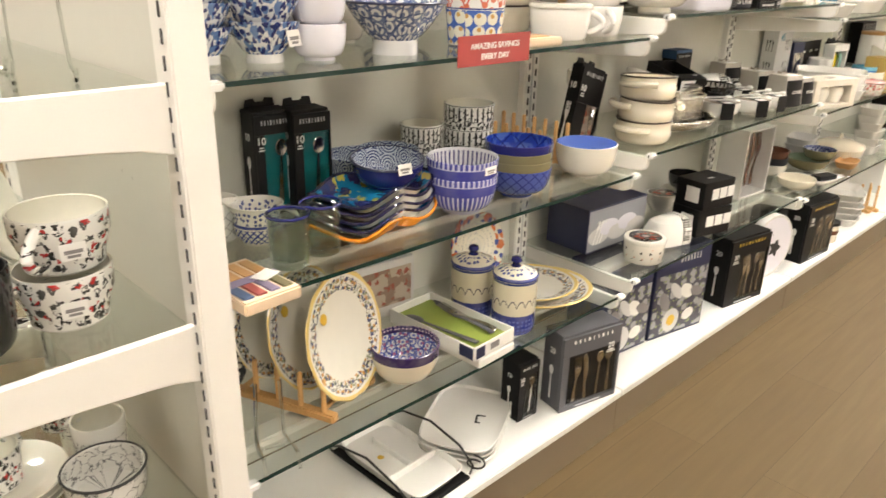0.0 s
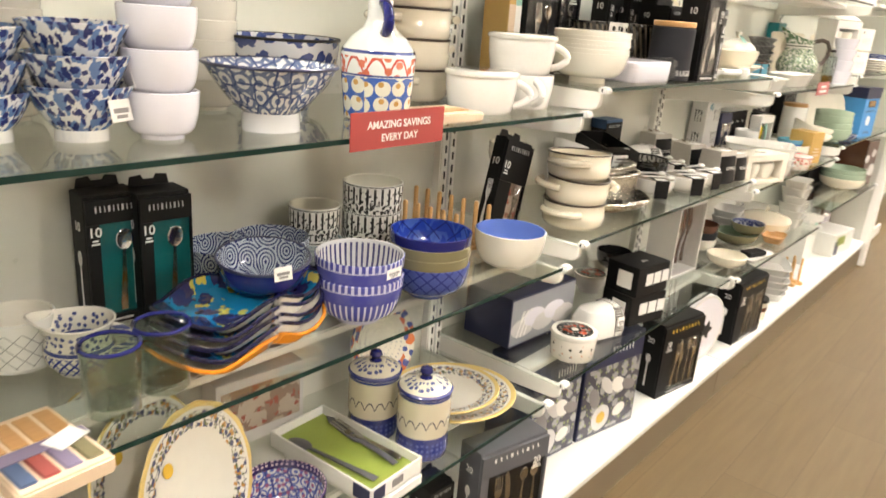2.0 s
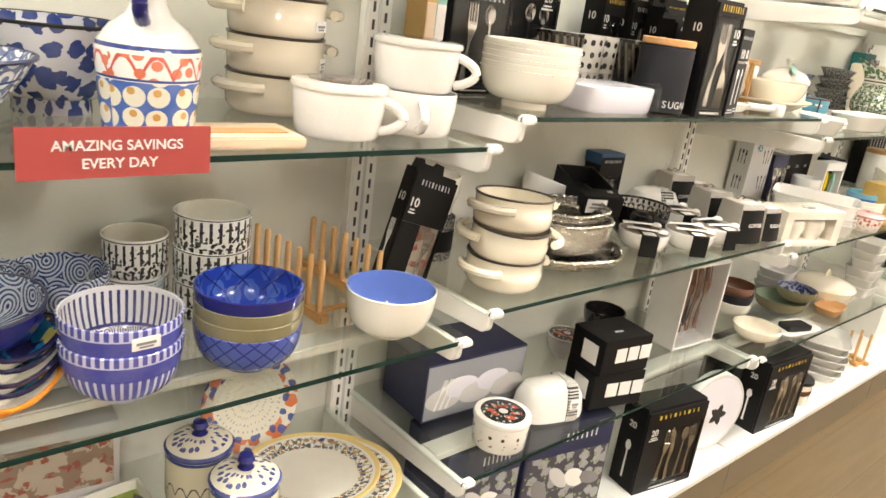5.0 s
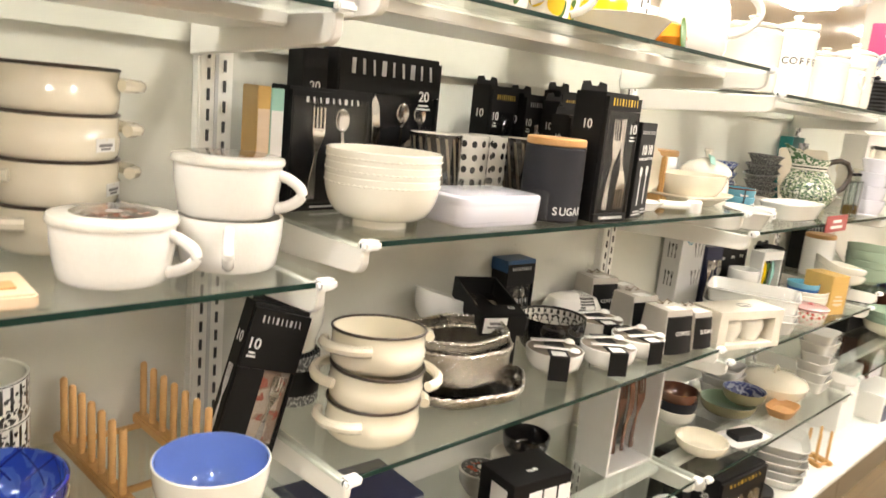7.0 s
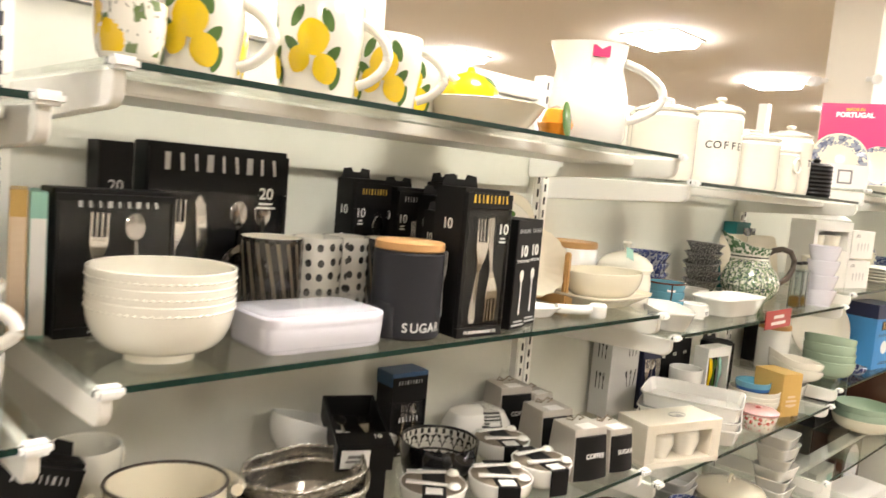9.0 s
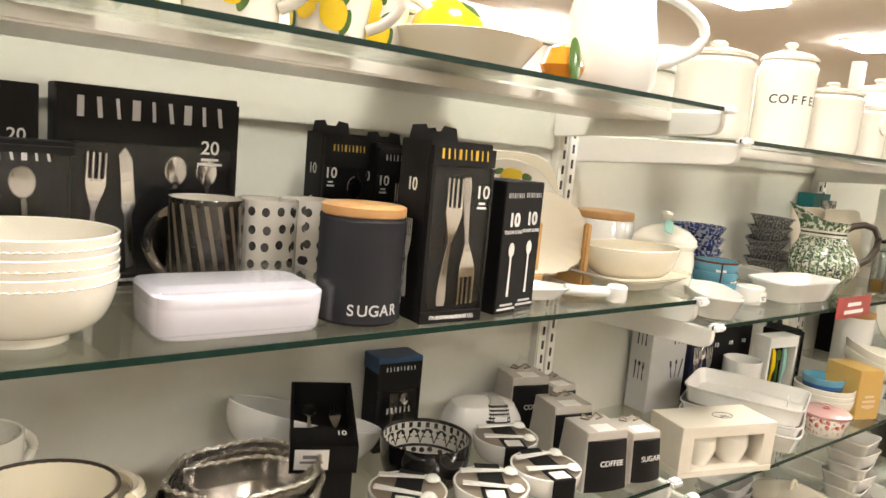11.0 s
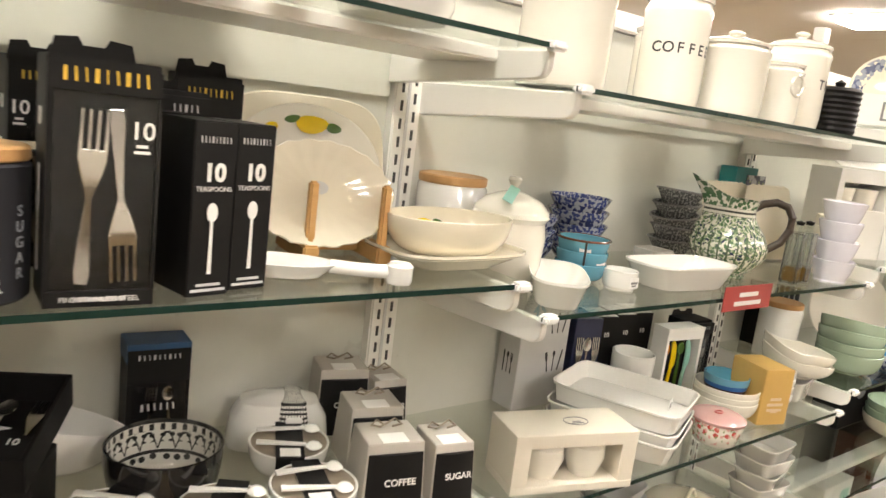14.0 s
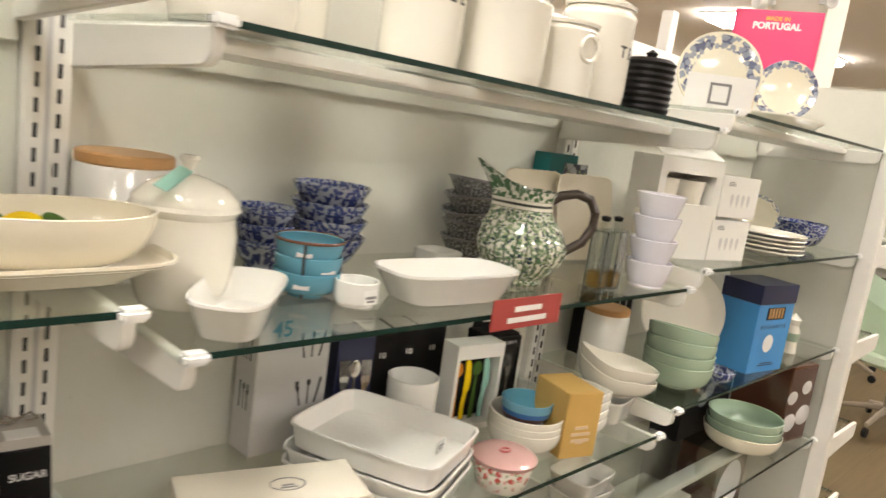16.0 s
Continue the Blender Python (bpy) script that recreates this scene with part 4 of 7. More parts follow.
part("round_seal", lathe([(0, 0), (0.03, 0), (0.03, 0.001), (0, 0.001)], 30, wave=(24, 0.03)), PERI, e, "round blue printed seal", pose(0.085, -0.0458, 0.045, 90))

for k, (xx, yy, r, h, n) in enumerate(((0.560, 1.13, 0.052, 0.058, 3), (0.654, 1.10, 0.063, 0.066, 3))):
    for j in range(n):
        o = bowl(xx, yy, A1 + j * 0.036, r, h, r * 0.5, FLORAL, FLORAL, "white bowl with blue floral painting", 0.014, -1, rz=40 * j, group="stacked floral bowls")
        if j == 1 or (k and j == 0):
            stickers(o, 0.35 * r, -0.90 * r, h * 0.62, 21, 0.034, 0.026, -12)
for j in range(5):
    bowl(0.742, 1.069, A1 + j * 0.051, 0.0475, 0.06, 0.027, LILAC, LILAC, "plain lilac-white stacked cereal bowl", 0.006, 0.75, group="stacked white bowls")
for j in range(6):
    bowl(0.63, 1.27, A1 + j * 0.028, 0.055, 0.06, 0.03, CREAMLT, CREAMLT, "plain ivory stacked bowl against the back panel", 0.006, 0.9, group="stacked ivory bowls")
    bowl(0.93, 1.26, A1 + j * 0.03, 0.048, 0.05, 0.03, CREAMLT, CREAMLT, "plain ivory stacked bowl against the back panel", 0.006, 0.9, group="stacked ivory bowls")
bowl(0.905, 1.06, A1, 0.094, 0.092, 0.042, HEXBOWL, HEXBOWL, "flared bowl painted with blue hexagon flowers", 0.026, -1, rim=NAVY, name="serving_bowl")
bowl(1.055, 1.235, A1, 0.10, 0.118, 0.05, SPOTBOWL, SPOTBOWL, "large white bowl with dark blue leaves", 0.02, 0.25, rim=INK, name="serving_bowl")

e = thing("oil_bottle", "painted ceramic bottle with blue handle and red arches", "bottle", 1.125, 1.068, A1, 25)
part("body", lathe([(0, 0), (0.05, 0), (0.054, 0.003), (0.060, 0.07), (0.062, 0.104), (0.060, 0.112), (0.045, 0.132), (0.027, 0.146), (0.021, 0.16), (0.020, 0.19), (0.023, 0.193), (0.017, 0.194), (0.016, 0.16), (0, 0.15)], 48), JUGTILE, e)
part("handle", tube([(-0.02 - 0.034 * math.sin(math.pi * i / 10) ** 0.6, 0, 0.185 - 0.05 * i / 10) for i in range(11)], 0.009, 10), BLUEGLZ, e, "cobalt blue handle", pose(0, 0, 0, 0, 0, 35))
part("cork", lathe([(0, 0.18), (0.014, 0.18), (0.016, 0.2), (0, 0.2)], 18), PALEWOOD, e)

for j in range(4):
    o = pot_two_handles(1.385, 1.235, A1 + j * 0.058, 0.078, 0.064, "cream enamel casserole with dark rim in a stack", 20 - 12 * j)
    if j in (1, 2):
        stickers(o, 0.045, -0.063, 0.028, 36, 0.034, 0.017)
e = thing("serving_board", "pale beech boxed serving board on the glass", "board", 1.222, 1.02, A1, -3)
part("board", block(0.15, 0.095, 0.016, 0.003), PALEWOOD, e)
part("groove", block(0.12, 0.03, 0.0022, 0.001), BAMBOO, e, "", pose(0, -0.01, 0.0155))
for xx, yy, zz, rz, lid in ((1.398, 1.06, A1, -45, EYELID), (1.552, 1.075, A1, -118, None), (1.549, 1.078, A1 + 0.0685, -45, EYELID)):
    mug(xx, yy, zz, 0.069, 0.068, EMBOSS, EMBOSS, "wide white embossed soup mug" + (" with a printed lid" if lid else " under another"), rz, 0.034, "white soup mugs", "soup_mug", lid, taper=0.9, rad=0.0075)
e = carton(1.56, 1.28, A1, 0.11, 0.06, 0.03, GREYCARD, "small grey cutlery box lying on the glass", -8)
part("lid_print", block(0.09, 0.04, 0.0008, 0), BLACK, e, "", pose(0, 0, 0.03))
bowl(1.50, 1.29, A1, 0.03, 0.045, 0.018, CLEAR, CLEAR, "small clear glass dessert bowl", 0.006, name="glass_bowl")

# ---- bay A, second shelf ----
for xx, yy in ((0.842, 1.28), (0.772, 1.312)):
    cutlery_box(xx, yy, A2, 0.086, 0.055, 0.215, "black cutlery carton with teal window and hanging tab", "10", -4, ("spoon",), TEALCARD, (0.25, 0.72), SILVERINK)
bowl(0.603, 1.243, A2, 0.05, 0.074, 0.045, DIAMOND, CREAMLT, "white ramekin with grey diamond lines", 0.004, 2.5, name="ramekin")
e = thing("creamer", "small blue and white painted cream jug", "jug", 0.655, 1.165, A2, 138)
part("body", lathe([(0, 0), (0.03, 0), (0.034, 0.004), (0.046, 0.022), (0.047, 0.036), (0.041, 0.052), (0.043, 0.066), (0.049, 0.076), (0.046, 0.077), (0.038, 0.052), (0.043, 0.034), (0.03, 0.008), (0, 0.006)], 44, spout=0.45), DELFT, e)
part("handle", handle_loop(0.044, 0.03, 0.07, 0.032, 0.005), DELFT, e, "", pose(0, 0, 0, 0, 0, 180))
for xx, yy, rz in ((0.635, 1.03, 0), (0.714, 1.045, 10)):
    e = thing("drinking_glass", "clear hand-blown tumbler with cobalt blue rim", "glass", xx, yy, A2, rz, "blue-rimmed tumblers")
    part("body", lathe([(0, 0), (0.031, 0), (0.034, 0.004), (0.037, 0.095), (0.0345, 0.095), (0.032, 0.016), (0, 0.014)], 40), TUMBLER, e)
    part("rim", tube([(0.0365 * math.cos(2 * math.pi * i / 32), 0.0365 * math.sin(2 * math.pi * i / 32), 0.095) for i in range(33)], 0.003, 8), BLUEGLZ, e, "cobalt blue glass rim")
e = thing("soap_box", "pale wooden tray of coloured soap bars", "soap set", 0.52, 0.98, A2, 3)
part("tray", block(0.104, 0.158, 0.022, 0.003), PALEWOOD, e)
for i in range(4):
    part("soap", block(0.019, 0.058, 0.004, 0.0015), (SOAPBLUE, SOAPRED, SOAPVIOL, OLIVE)[i], e, "", pose(-0.036 + 0.024 * i, -0.038, 0.0205))
    # back row holds no bars: brown strips paint the shade of empty recesses
    part("soap", block(0.019, 0.06, 0.002, 0.0008), BAMBOO, e, "", pose(-0.036 + 0.024 * i, 0.037, 0.0214))
part("paper_band", block(0.108, 0.022, 0.001, 0), SOAPVIOL, e, "", pose(0, -0.01, 0.0246))
part("price_ticket", block(0.042, 0.03, 0.001, 0), PAPER, e, "white paper price ticket", pose(0.028, -0.014, 0.026, 0, 0, 20))


def fish_dish(x, y, z, rz, k, outer, inner, edge, label, lift):
    """A fish-shaped serving dish with a wide waved body, a narrow waist and a round tail."""
    n, ring = 26, []
    for i in range(2 * n):
        u = math.cos(math.pi * i / n)
        body = 0.086 * math.sqrt(max(0.0, 1 - ((u + 0.34) / 0.68) ** 2))
        tail = 0.058 * math.sqrt(max(0.0, 1 - ((u - 0.62) / 0.39) ** 2))
        half = max(body, tail, 0.024 if -0.9 < u < 0.95 else 0.0)
        ring.append((0.15 * u * k, math.copysign(half, math.sin(math.pi * (i + 0.001) / n)) * k))
    bm, rows = bmesh.new(), []
    for f, h in ((0.5, 0.0), (0.8, 0.002), (0.97, 0.02), (1.0, 0.022), (0.95, 0.0215), (0.78, 0.0075), (0.5, 0.006)):
        rows.append([bm.verts.new((px * f, py * f, h + f * f * lift * (math.cos(px * 34 + 0.6) * 0.55 + (0.75 if px < -0.09 else 0.0) * (-px - 0.09) * 16))) for px, py in ring])
    for j in range(6):
        for i in range(2 * n):
            q = (i + 1) % (2 * n)
            bm.faces.new((rows[j][i], rows[j][q], rows[j + 1][q], rows[j + 1][i])).material_index = 1 if j > 2 else 0
    for row, idx in ((rows[0][::-1], 0), (rows[6], 1)):
        bm.faces.new(row).material_index = idx
    top = [tuple(v.co) for v in rows[3]]
    bmesh.ops.recalc_face_normals(bm, faces=bm.faces[:])
    o = tagged(part("fish_dish", bm, [outer, inner], m=pose(x, y, z, 0, 0, rz)), label, "dish", "stacked fish dishes")
    part("rim", tube(top + top[:1], 0.0034, 6), edge, o, "painted rim")
    return o


for j, (mo, mi, edge, da) in enumerate(((ORANGE, CREAMLT, ORANGE, -3), (CREAMLT, AQUA, INDIGOGLZ, 2), (CREAMLT, CREAMLT, INDIGOGLZ, -1), (CREAMLT, AQUA, INDIGOGLZ, 3), (CREAM, AQUA, INDIGOGLZ, 0))):
    fish_dish(0.862 + 0.004 * j, 1.078 + 0.004 * j, A2 + 0.007 + 0.0135 * j, 4 + da, 1.0 - 0.012 * j, mo, mi, edge, "fish-shaped dish painted turquoise, yellow and dark blue" if mi is AQUA else "fish-shaped cream dish with a coloured rim", 0.021)
bowl(0.96, 1.27, A2, 0.068, 0.10, 0.04, SPIRAL, SPIRAL, "bowl with indigo spiral pattern", 0.01, 0.5)
bowl(1.06, 1.27, A2, 0.074, 0.095, 0.04, SPIRAL, SPIRAL, "bowl with indigo spiral pattern", 0.01, 0.5)
o = bowl(0.938, 1.125, A2 + 0.068, 0.075, 0.056, 0.042, BLUEGLZ, SPIRAL, "cobalt bowl with white spirals inside on fish dishes", 0.008, 0.6, rim=NAVY, tilt=(5, -3))
stickers(o, -0.02, -0.077, 0.06, -12, 0.03, 0.022, -15)
bowl(1.158, 1.262, A2, 0.058, 0.075, 0.035, PALESPIRAL, PALESPIRAL, "pale bowl with grey-blue spirals", 0.01, 0.4)
for j in range(2):
    o = bowl(1.084, 1.05, A2 + j * 0.036, 0.078, 0.082, 0.042, STRIPEOUT, STRIPEIN, "violet-blue striped bowl stacked on the glass", 0.01, 0.9, group="stacked striped bowls")
stickers(o, 0.004, -0.079, 0.066, 3, 0.036, 0.017)
for j, (mo, mi) in enumerate(((BLUEOUT, BLUEOUT), (OLIVE, OLIVE), (OLIVE, OLIVE), (BLUEGLZ, BLUEIN))):
    bowl(1.262, 1.045, A2 + j * 0.0195, 0.079, 0.068, 0.038, mo, mi, ("cobalt blue bowl with darker lattice lines", "plain olive brown glazed bowl in a stack", "plain olive brown glazed bowl in a stack", "cobalt blue bowl with star inside")[j], 0.01, 0.8, group="stacked coloured bowls")
bowl(1.52, 1.038, A2, 0.078, 0.083, 0.036, CREAMLT, PERI, "ivory bowl with periwinkle blue inside", 0.008, 0.7)
for j in range(2):
    bowl(1.18, 1.285, A2 + j * 0.066, 0.052, 0.07, 0.046, IKAT, CREAMLT, "white bowl with black ikat brush marks", 0.006, 2.6, group="ikat bowls", rz=50 * j)
for j in range(3):
    bowl(1.285, 1.228, A2 + j * 0.057, 0.062, 0.068, 0.056, IKAT, CREAMLT, "white bowl with black brushed stripes", 0.006, 2.6, group="ikat bowls", rz=30 * j)
dowel_rack(1.49, 1.232, A2, 0.25, 0.125, 7, 0.095, "pine dowel plate rack standing empty", 3)

# ---- bay A, third shelf ----
e = dowel_rack(0.715, 1.15, A3, 0.27, 0.15, 5, 0.075, "pine dowel plate rack holding oval platters", 22)
for k, (dx, dy, s) in enumerate(((0.765, 1.07, 1.0), (0.728, 1.15, 0.97), (0.692, 1.23, 0.94))):
    tilt = Matrix.Translation((dx, dy, A3 + 0.14)) @ pose(0, 0, 0, 0, 0, 16) @ pose(0, 0, 0, 78) @ Matrix.Diagonal((0.92, 1.06, 1, 1))
    o = plate(0, 0, 0, 0.128 * s, PLATTER, "oval ivory platter with yellow rim and painted flowers", tilt, group="oval platters", name="oval_platter", cat="platter", wave=(14, 0.012), rim=0.016)
    part("gold_label", lathe([(0, 0), (0.011, 0), (0, 0.001)], 20), YELLOWINK, o, "round gold label", pose(-0.05, 0.05, 0.0085))
plate(0, 0, 0, 0.09, DOTPAN, "black round pan with pale dots", Matrix.Translation((0.545, 1.24, A3 + 0.092)) @ pose(0, 0, 0, 72, 0, -30), name="dotted_plate", rim=0.018)
o = bowl(0.908, 1.035, A3, 0.076, 0.085, 0.036, MEZZEOUT, MEZZE, "bowl with purple dotted rim and painted inside", 0.008, 0.5)
e = thing("green_gift_tray", "open pale tray with lime green cutlery rests", "tray", 1.098, 1.085, A3, -87)
part("base", block(0.255, 0.125, 0.022, 0.002), WHITECARD, e, "", pose(0.012, 0.008, 0))
part("tray", join(block(0.272, 0.142, 0.004, 0.001, True, (0, 0, 0.024)), block(0.272, 0.004, 0.034, 0.001, True, (0, -0.069, 0.024)), block(0.272, 0.004, 0.034, 0.001, True, (0, 0.069, 0.024)), block(0.004, 0.134, 0.034, 0.001, True, (0.134, 0, 0.024)), block(0.004, 0.134, 0.034, 0.001, True, (-0.134, 0, 0.024))), WHITECARD, e)
part("lining", block(0.262, 0.132, 0.012, 0.002), GREENCARD, e, "lime green lining", pose(0, 0, 0.029))
part("server", cutlery("spoon", 1.25), DKGREY, e, "dark serving spoon", pose(0.11, -0.03, 0.047, 90, 0, -84))
part("server", cutlery("knife", 1.2), DKGREY, e, "dark serving knife", pose(0.105, 0.03, 0.047, 90, 0, -97))
part("server", cutlery("fork", 1.1), STEEL, e, "", pose(0.1, 0.048, 0.047, 90, 0, -92))
part("barcode", block(0.0008, 0.03, 0.016, 0), GREYINK, e, "", pose(0.1366, 0.0, 0.034))
part("navy_panel", block(0.0008, 0.03, 0.026, 0), NAVY, e, "", pose(0.1366, -0.05, 0.028))
part("navy_panel", block(0.04, 0.0008, 0.028, 0), NAVY, e, "", pose(0.112, -0.0716, 0.027))
for xx, yy in ((1.238, 1.15), (1.262, 1.03)):
    e = thing("painted_canister", "cream and cobalt painted canister with knobbed lid", "canister", xx, yy, A3, 20 * xx, "painted canisters")
    part("body", lathe([(0, 0), (0.05, 0), (0.053, 0.004), (0.055, 0.02), (0.052, 0.05), (0.055, 0.06), (0.055, 0.138), (0.052, 0.141), (0, 0.141)], 44), CANPAT, e)
    part("lid", lathe([(0, 0), (0.056, 0), (0.057, 0.005), (0.05, 0.012), (0.03, 0.02), (0.012, 0.025), (0, 0.025)], 40), LIDPAT, e, "painted lid with blue edge", pose(0, 0, 0.141))
    part("knob", lathe([(0, 0), (0.016, 0), (0.008, 0.008), (0.014, 0.016), (0.011, 0.025), (0, 0.028)], 20), BLUEGLZ, e, "cobalt blue knob", pose(0, 0, 0.163))
for j, s in enumerate((1.0, 0.86)):
    plate(0, 0, 0, 0.13, PLATTER, "oval platter with painted border and yellow rim", pose(1.468 - 0.02 * j, 1.115 + 0.01 * j, A3 + 0.014 * j, 0, 0, -18) @ Matrix.Diagonal((1.18 * s, 1.06 * s, 1, 1)), group="flat oval platters", name="oval_platter", cat="platter", rim=0.02)
plate(0, 0, 0, 0.10, REDFLOR, "plate with red flowers leaning on the back panel", Matrix.Translation((1.40, 1.30, A3 + 0.1)) @ pose(0, 0, 0, 76, 0, -4), name="plate", rim=0.018)
e = carton(1.05, 1.31, A3, 0.2, 0.06, 0.15, LTCARD, "grey food storage box with printed fruit photograph", -5, name="storage_set_box")
part("photograph", block(0.18, 0.0008, 0.1, 0), FOODPRINT, e, "printed photograph", pose(0, -0.0305, 0.03))
e = thing("wire_stand", "clear acrylic folding plate easel", "plate stand", 0.56, 1.0, A3, -20)
for s in (-1, 1):
    part("leg", tube([(s * 0.03, -0.07, 0.004), (s * 0.03, -0.055, 0.03), (s * 0.03, 0.0, 0.012), (s * 0.026, 0.04, 0.004), (s * 0.022, 0.03, 0.13)], 0.004, 8), ACRYLIC, e)
part("cross_bar", tube([(-0.03, 0, 0.012), (0.03, 0, 0.012)], 0.004, 8), ACRYLIC, e)
bowl(0.50, 1.14, A3, 0.035, 0.05, 0.02, BLUEGLZ, AQUA, "small cobalt bowl with orange rim", 0.006, rim=ORANGE)

# ---- bay A, base deck ----
for j in range(3):
    dish(1.172, 1.09, DK + j * 0.014, 0.285, 0.205, 0.026, WHITE, "white rounded square platter in a stack", 28, 4.5, 0.78, "square_platter", "platter", "stacked square platters")
e = thing("monogram", "black letter mark printed on a platter", "mark", 1.2, 1.08, DK + 0.0345, 35)
part("mark", join(block(0.036, 0.006, 0.0008, 0), block(0.006, 0.03, 0.0008, 0, True, (0.016, -0.014, 0)), block(0.006, 0.012, 0.0008, 0, True, (-0.016, -0.005, 0))), INK, e)
e = thing("divided_tray", "white divided serving dish in a black wire carrier", "tray", 0.955, 1.105, DK, 2)
part("dish", lathe([(0, 0.012), (0.9, 0.012), (1, 0.036), (0.97, 0.037), (0.9, 0.02), (0, 0.018)], 48, 8, 0.085, 0.15), WHITE, e)
part("divider", block(0.155, 0.008, 0.02, 0.002), WHITE, e, "", pose(0, -0.045, 0.016))
part("divider", block(0.008, 0.14, 0.02, 0.002), WHITE, e, "", pose(0, 0.028, 0.016))
part("base_tray", block(0.175, 0.31, 0.01, 0.003), BLACK, e, "black metal carrier")
for s in (-1, 1):
    part("wire_handle", tube([(s * 0.09, -0.15, 0.01), (s * 0.1, -0.15, 0.03), (s * 0.105, -0.1, 0.06), (s * 0.105, 0, 0.08), (s * 0.105, 0.1, 0.06), (s * 0.1, 0.15, 0.03), (s * 0.09, 0.15, 0.01)], 0.003, 8), WIRE, e, "bent black wire handle")
    part("scroll", tube([(0.018 * math.cos(a), 0.018 * math.sin(a) * 1.3, 0.03 + 0.002 * a) for a in [i * 0.55 for i in range(14)]], 0.0025, 8), WIRE, e, "", pose(s * 0.105, -0.155, 0))
part("gold_label", lathe([(0, 0), (0.012, 0), (0, 0.001)], 20), YELLOWINK, e, "round gold label", pose(-0.03, 0.04, 0.0185))
cutlery_box(1.345, 1.062, DK, 0.075, 0.06, 0.175, "narrow black cutlery carton on the base deck", "10", -4, ("spoon",), BLACK, (0.3, 0.7), SILVERINK)
cx, cy, w, rz = by_front(1.424, 0.985, 1.624, 0.938, 0.075)
cutlery_box(cx, cy, DK, w, 0.075, 0.235, "grey cutlery carton with film window on the deck", "20", rz, ("fork", "knife", "spoon", "spoon"), BLACK, (0.12, 0.66), PAPER, False, face=DKGREY)

# ---- bay B, base deck ----
for xl, yl, xr, yr, h in ((1.745, 1.06, 1.955, 1.035, 0.30), (1.967, 1.032, 2.221, 0.981, 0.31)):
    cx, cy, w, rz = by_front(xl, yl, xr, yr, 0.16)
    e = carton(cx, cy, DK, w, 0.16, h, NAVY, "dark boxed dinner set with printed white dishes", rz, "box", "boxed dinner sets", "dinner_set_box")
    part("photograph", block(w * 0.96, 0.0008, h * 0.7, 0), DISHPRINT, e, "printed photograph of dishes", pose(0, -0.0806, h * 0.03))
    for k, (px, pz, r, q) in enumerate(((-0.03, 0.055, 0.05, 0.85), (0.05, 0.06, 0.035, 0.6), (-0.07, 0.13, 0.026, 1.5), (-0.02, 0.16, 0.022, 1.9), (0.03, 0.15, 0.03, 1.2), (0.075, 0.14, 0.022, 1.7))):
        part("printed_dish", lathe([(0, 0), (r, 0), (r * 0.7, 0.0008), (0, 0.0006)], 28), (LTCARD, WHITECARD, GREYINK)[k % 3 if k else 0], e, "", pose(px * w / 0.25, -0.0812 - 0.0003 * k, pz, 90, 0, 0) @ pose(0, 0, 0, 0, 0, 14 * k) @ Matrix.Diagonal((0.8, q, 1, 1)))
    part("printed_dish_well", lathe([(0, 0), (0.03, 0), (0, 0.0004)], 24), YELLOWINK if xl > 1.9 else LTCARD, e, "", pose(-0.03 * w / 0.25, -0.0818, 0.055, 90))
    mark(e, PAPER, w * 0.4, 0.022, pose(0.03, -0.0816, h * 0.84), n=7)
for xl, yl, xr, yr, h in ((2.392, 0.988, 2.617, 0.948, 0.262), (3.035, 0.965, 3.29, 0.945, 0.255)):
    cx, cy, w, rz = by_front(xl, yl, xr, yr, 0.085)
    cutlery_box(cx, cy, DK, w, 0.085, h, "black cutlery carton with gold print on the deck", "20", rz, ("fork", "knife", "spoon", "fork"), BLACK, (0.3, 0.68), YELLOWINK, False)
e = thing("round_gift_box", "tall round grey gift box standing on edge", "box", 2.80, 1.06, DK, 0, "", Matrix.Translation((2.80, 1.03, DK + 0.131)) @ pose(0, 0, 0, 90, 0, -12))
part("tin", lathe([(0, 0), (0.13, 0), (0.131, 0.004), (0.131, 0.03), (0.129, 0.033), (0, 0.033)], 56), LTCARD, e)
part("printed_disc", lathe([(0, 0), (0.12, 0), (0, 0.0006)], 48), LILAC, e, "pale printed lid", pose(0, 0, 0.0332))
part("printed_motif", lathe([(0, 0), (0.03, 0), (0, 0.0006)], 20, wave=(5, 0.3)), INK, e, "", pose(0.02, -0.01, 0.0340))

# ---- bay B, third shelf ----
cx, cy, w, rz = by_front(1.734, 1.15, 2.02, 1.13, 0.16)
e = carton(cx, cy, B3, w, 0.16, 0.14, NAVY, "navy boxed dish set with printed platters", rz, "box", name="dish_set_box")
part("photograph", block(w * 0.98, 0.0008, 0.13, 0), GREYCARD, e, "printed photograph of platters", pose(0, -0.0806, 0.005))
for k in range(5):
    part("printed_platter", lathe([(0, 0), (0.05, 0), (0.035, 0.0008), (0, 0.0006)], 28), LILAC if k % 2 else LTCARD, e, "", pose(-0.09 + 0.045 * k, -0.0812 - 0.0004 * k, 0.05 + 0.02 * (k % 2), 90, 0, 0) @ Matrix.Diagonal((1, 0.55, 1, 1)))
for k in range(3):
    part("printed_fork", icon("fork", 0.45), PAPER, e, "", pose(-0.115 + 0.016 * k, -0.0822, 0.025, 0, 20))
e = thing("ramekin", "small white painted pot with printed lid", "ramekin", 1.843, 1.02, B3)
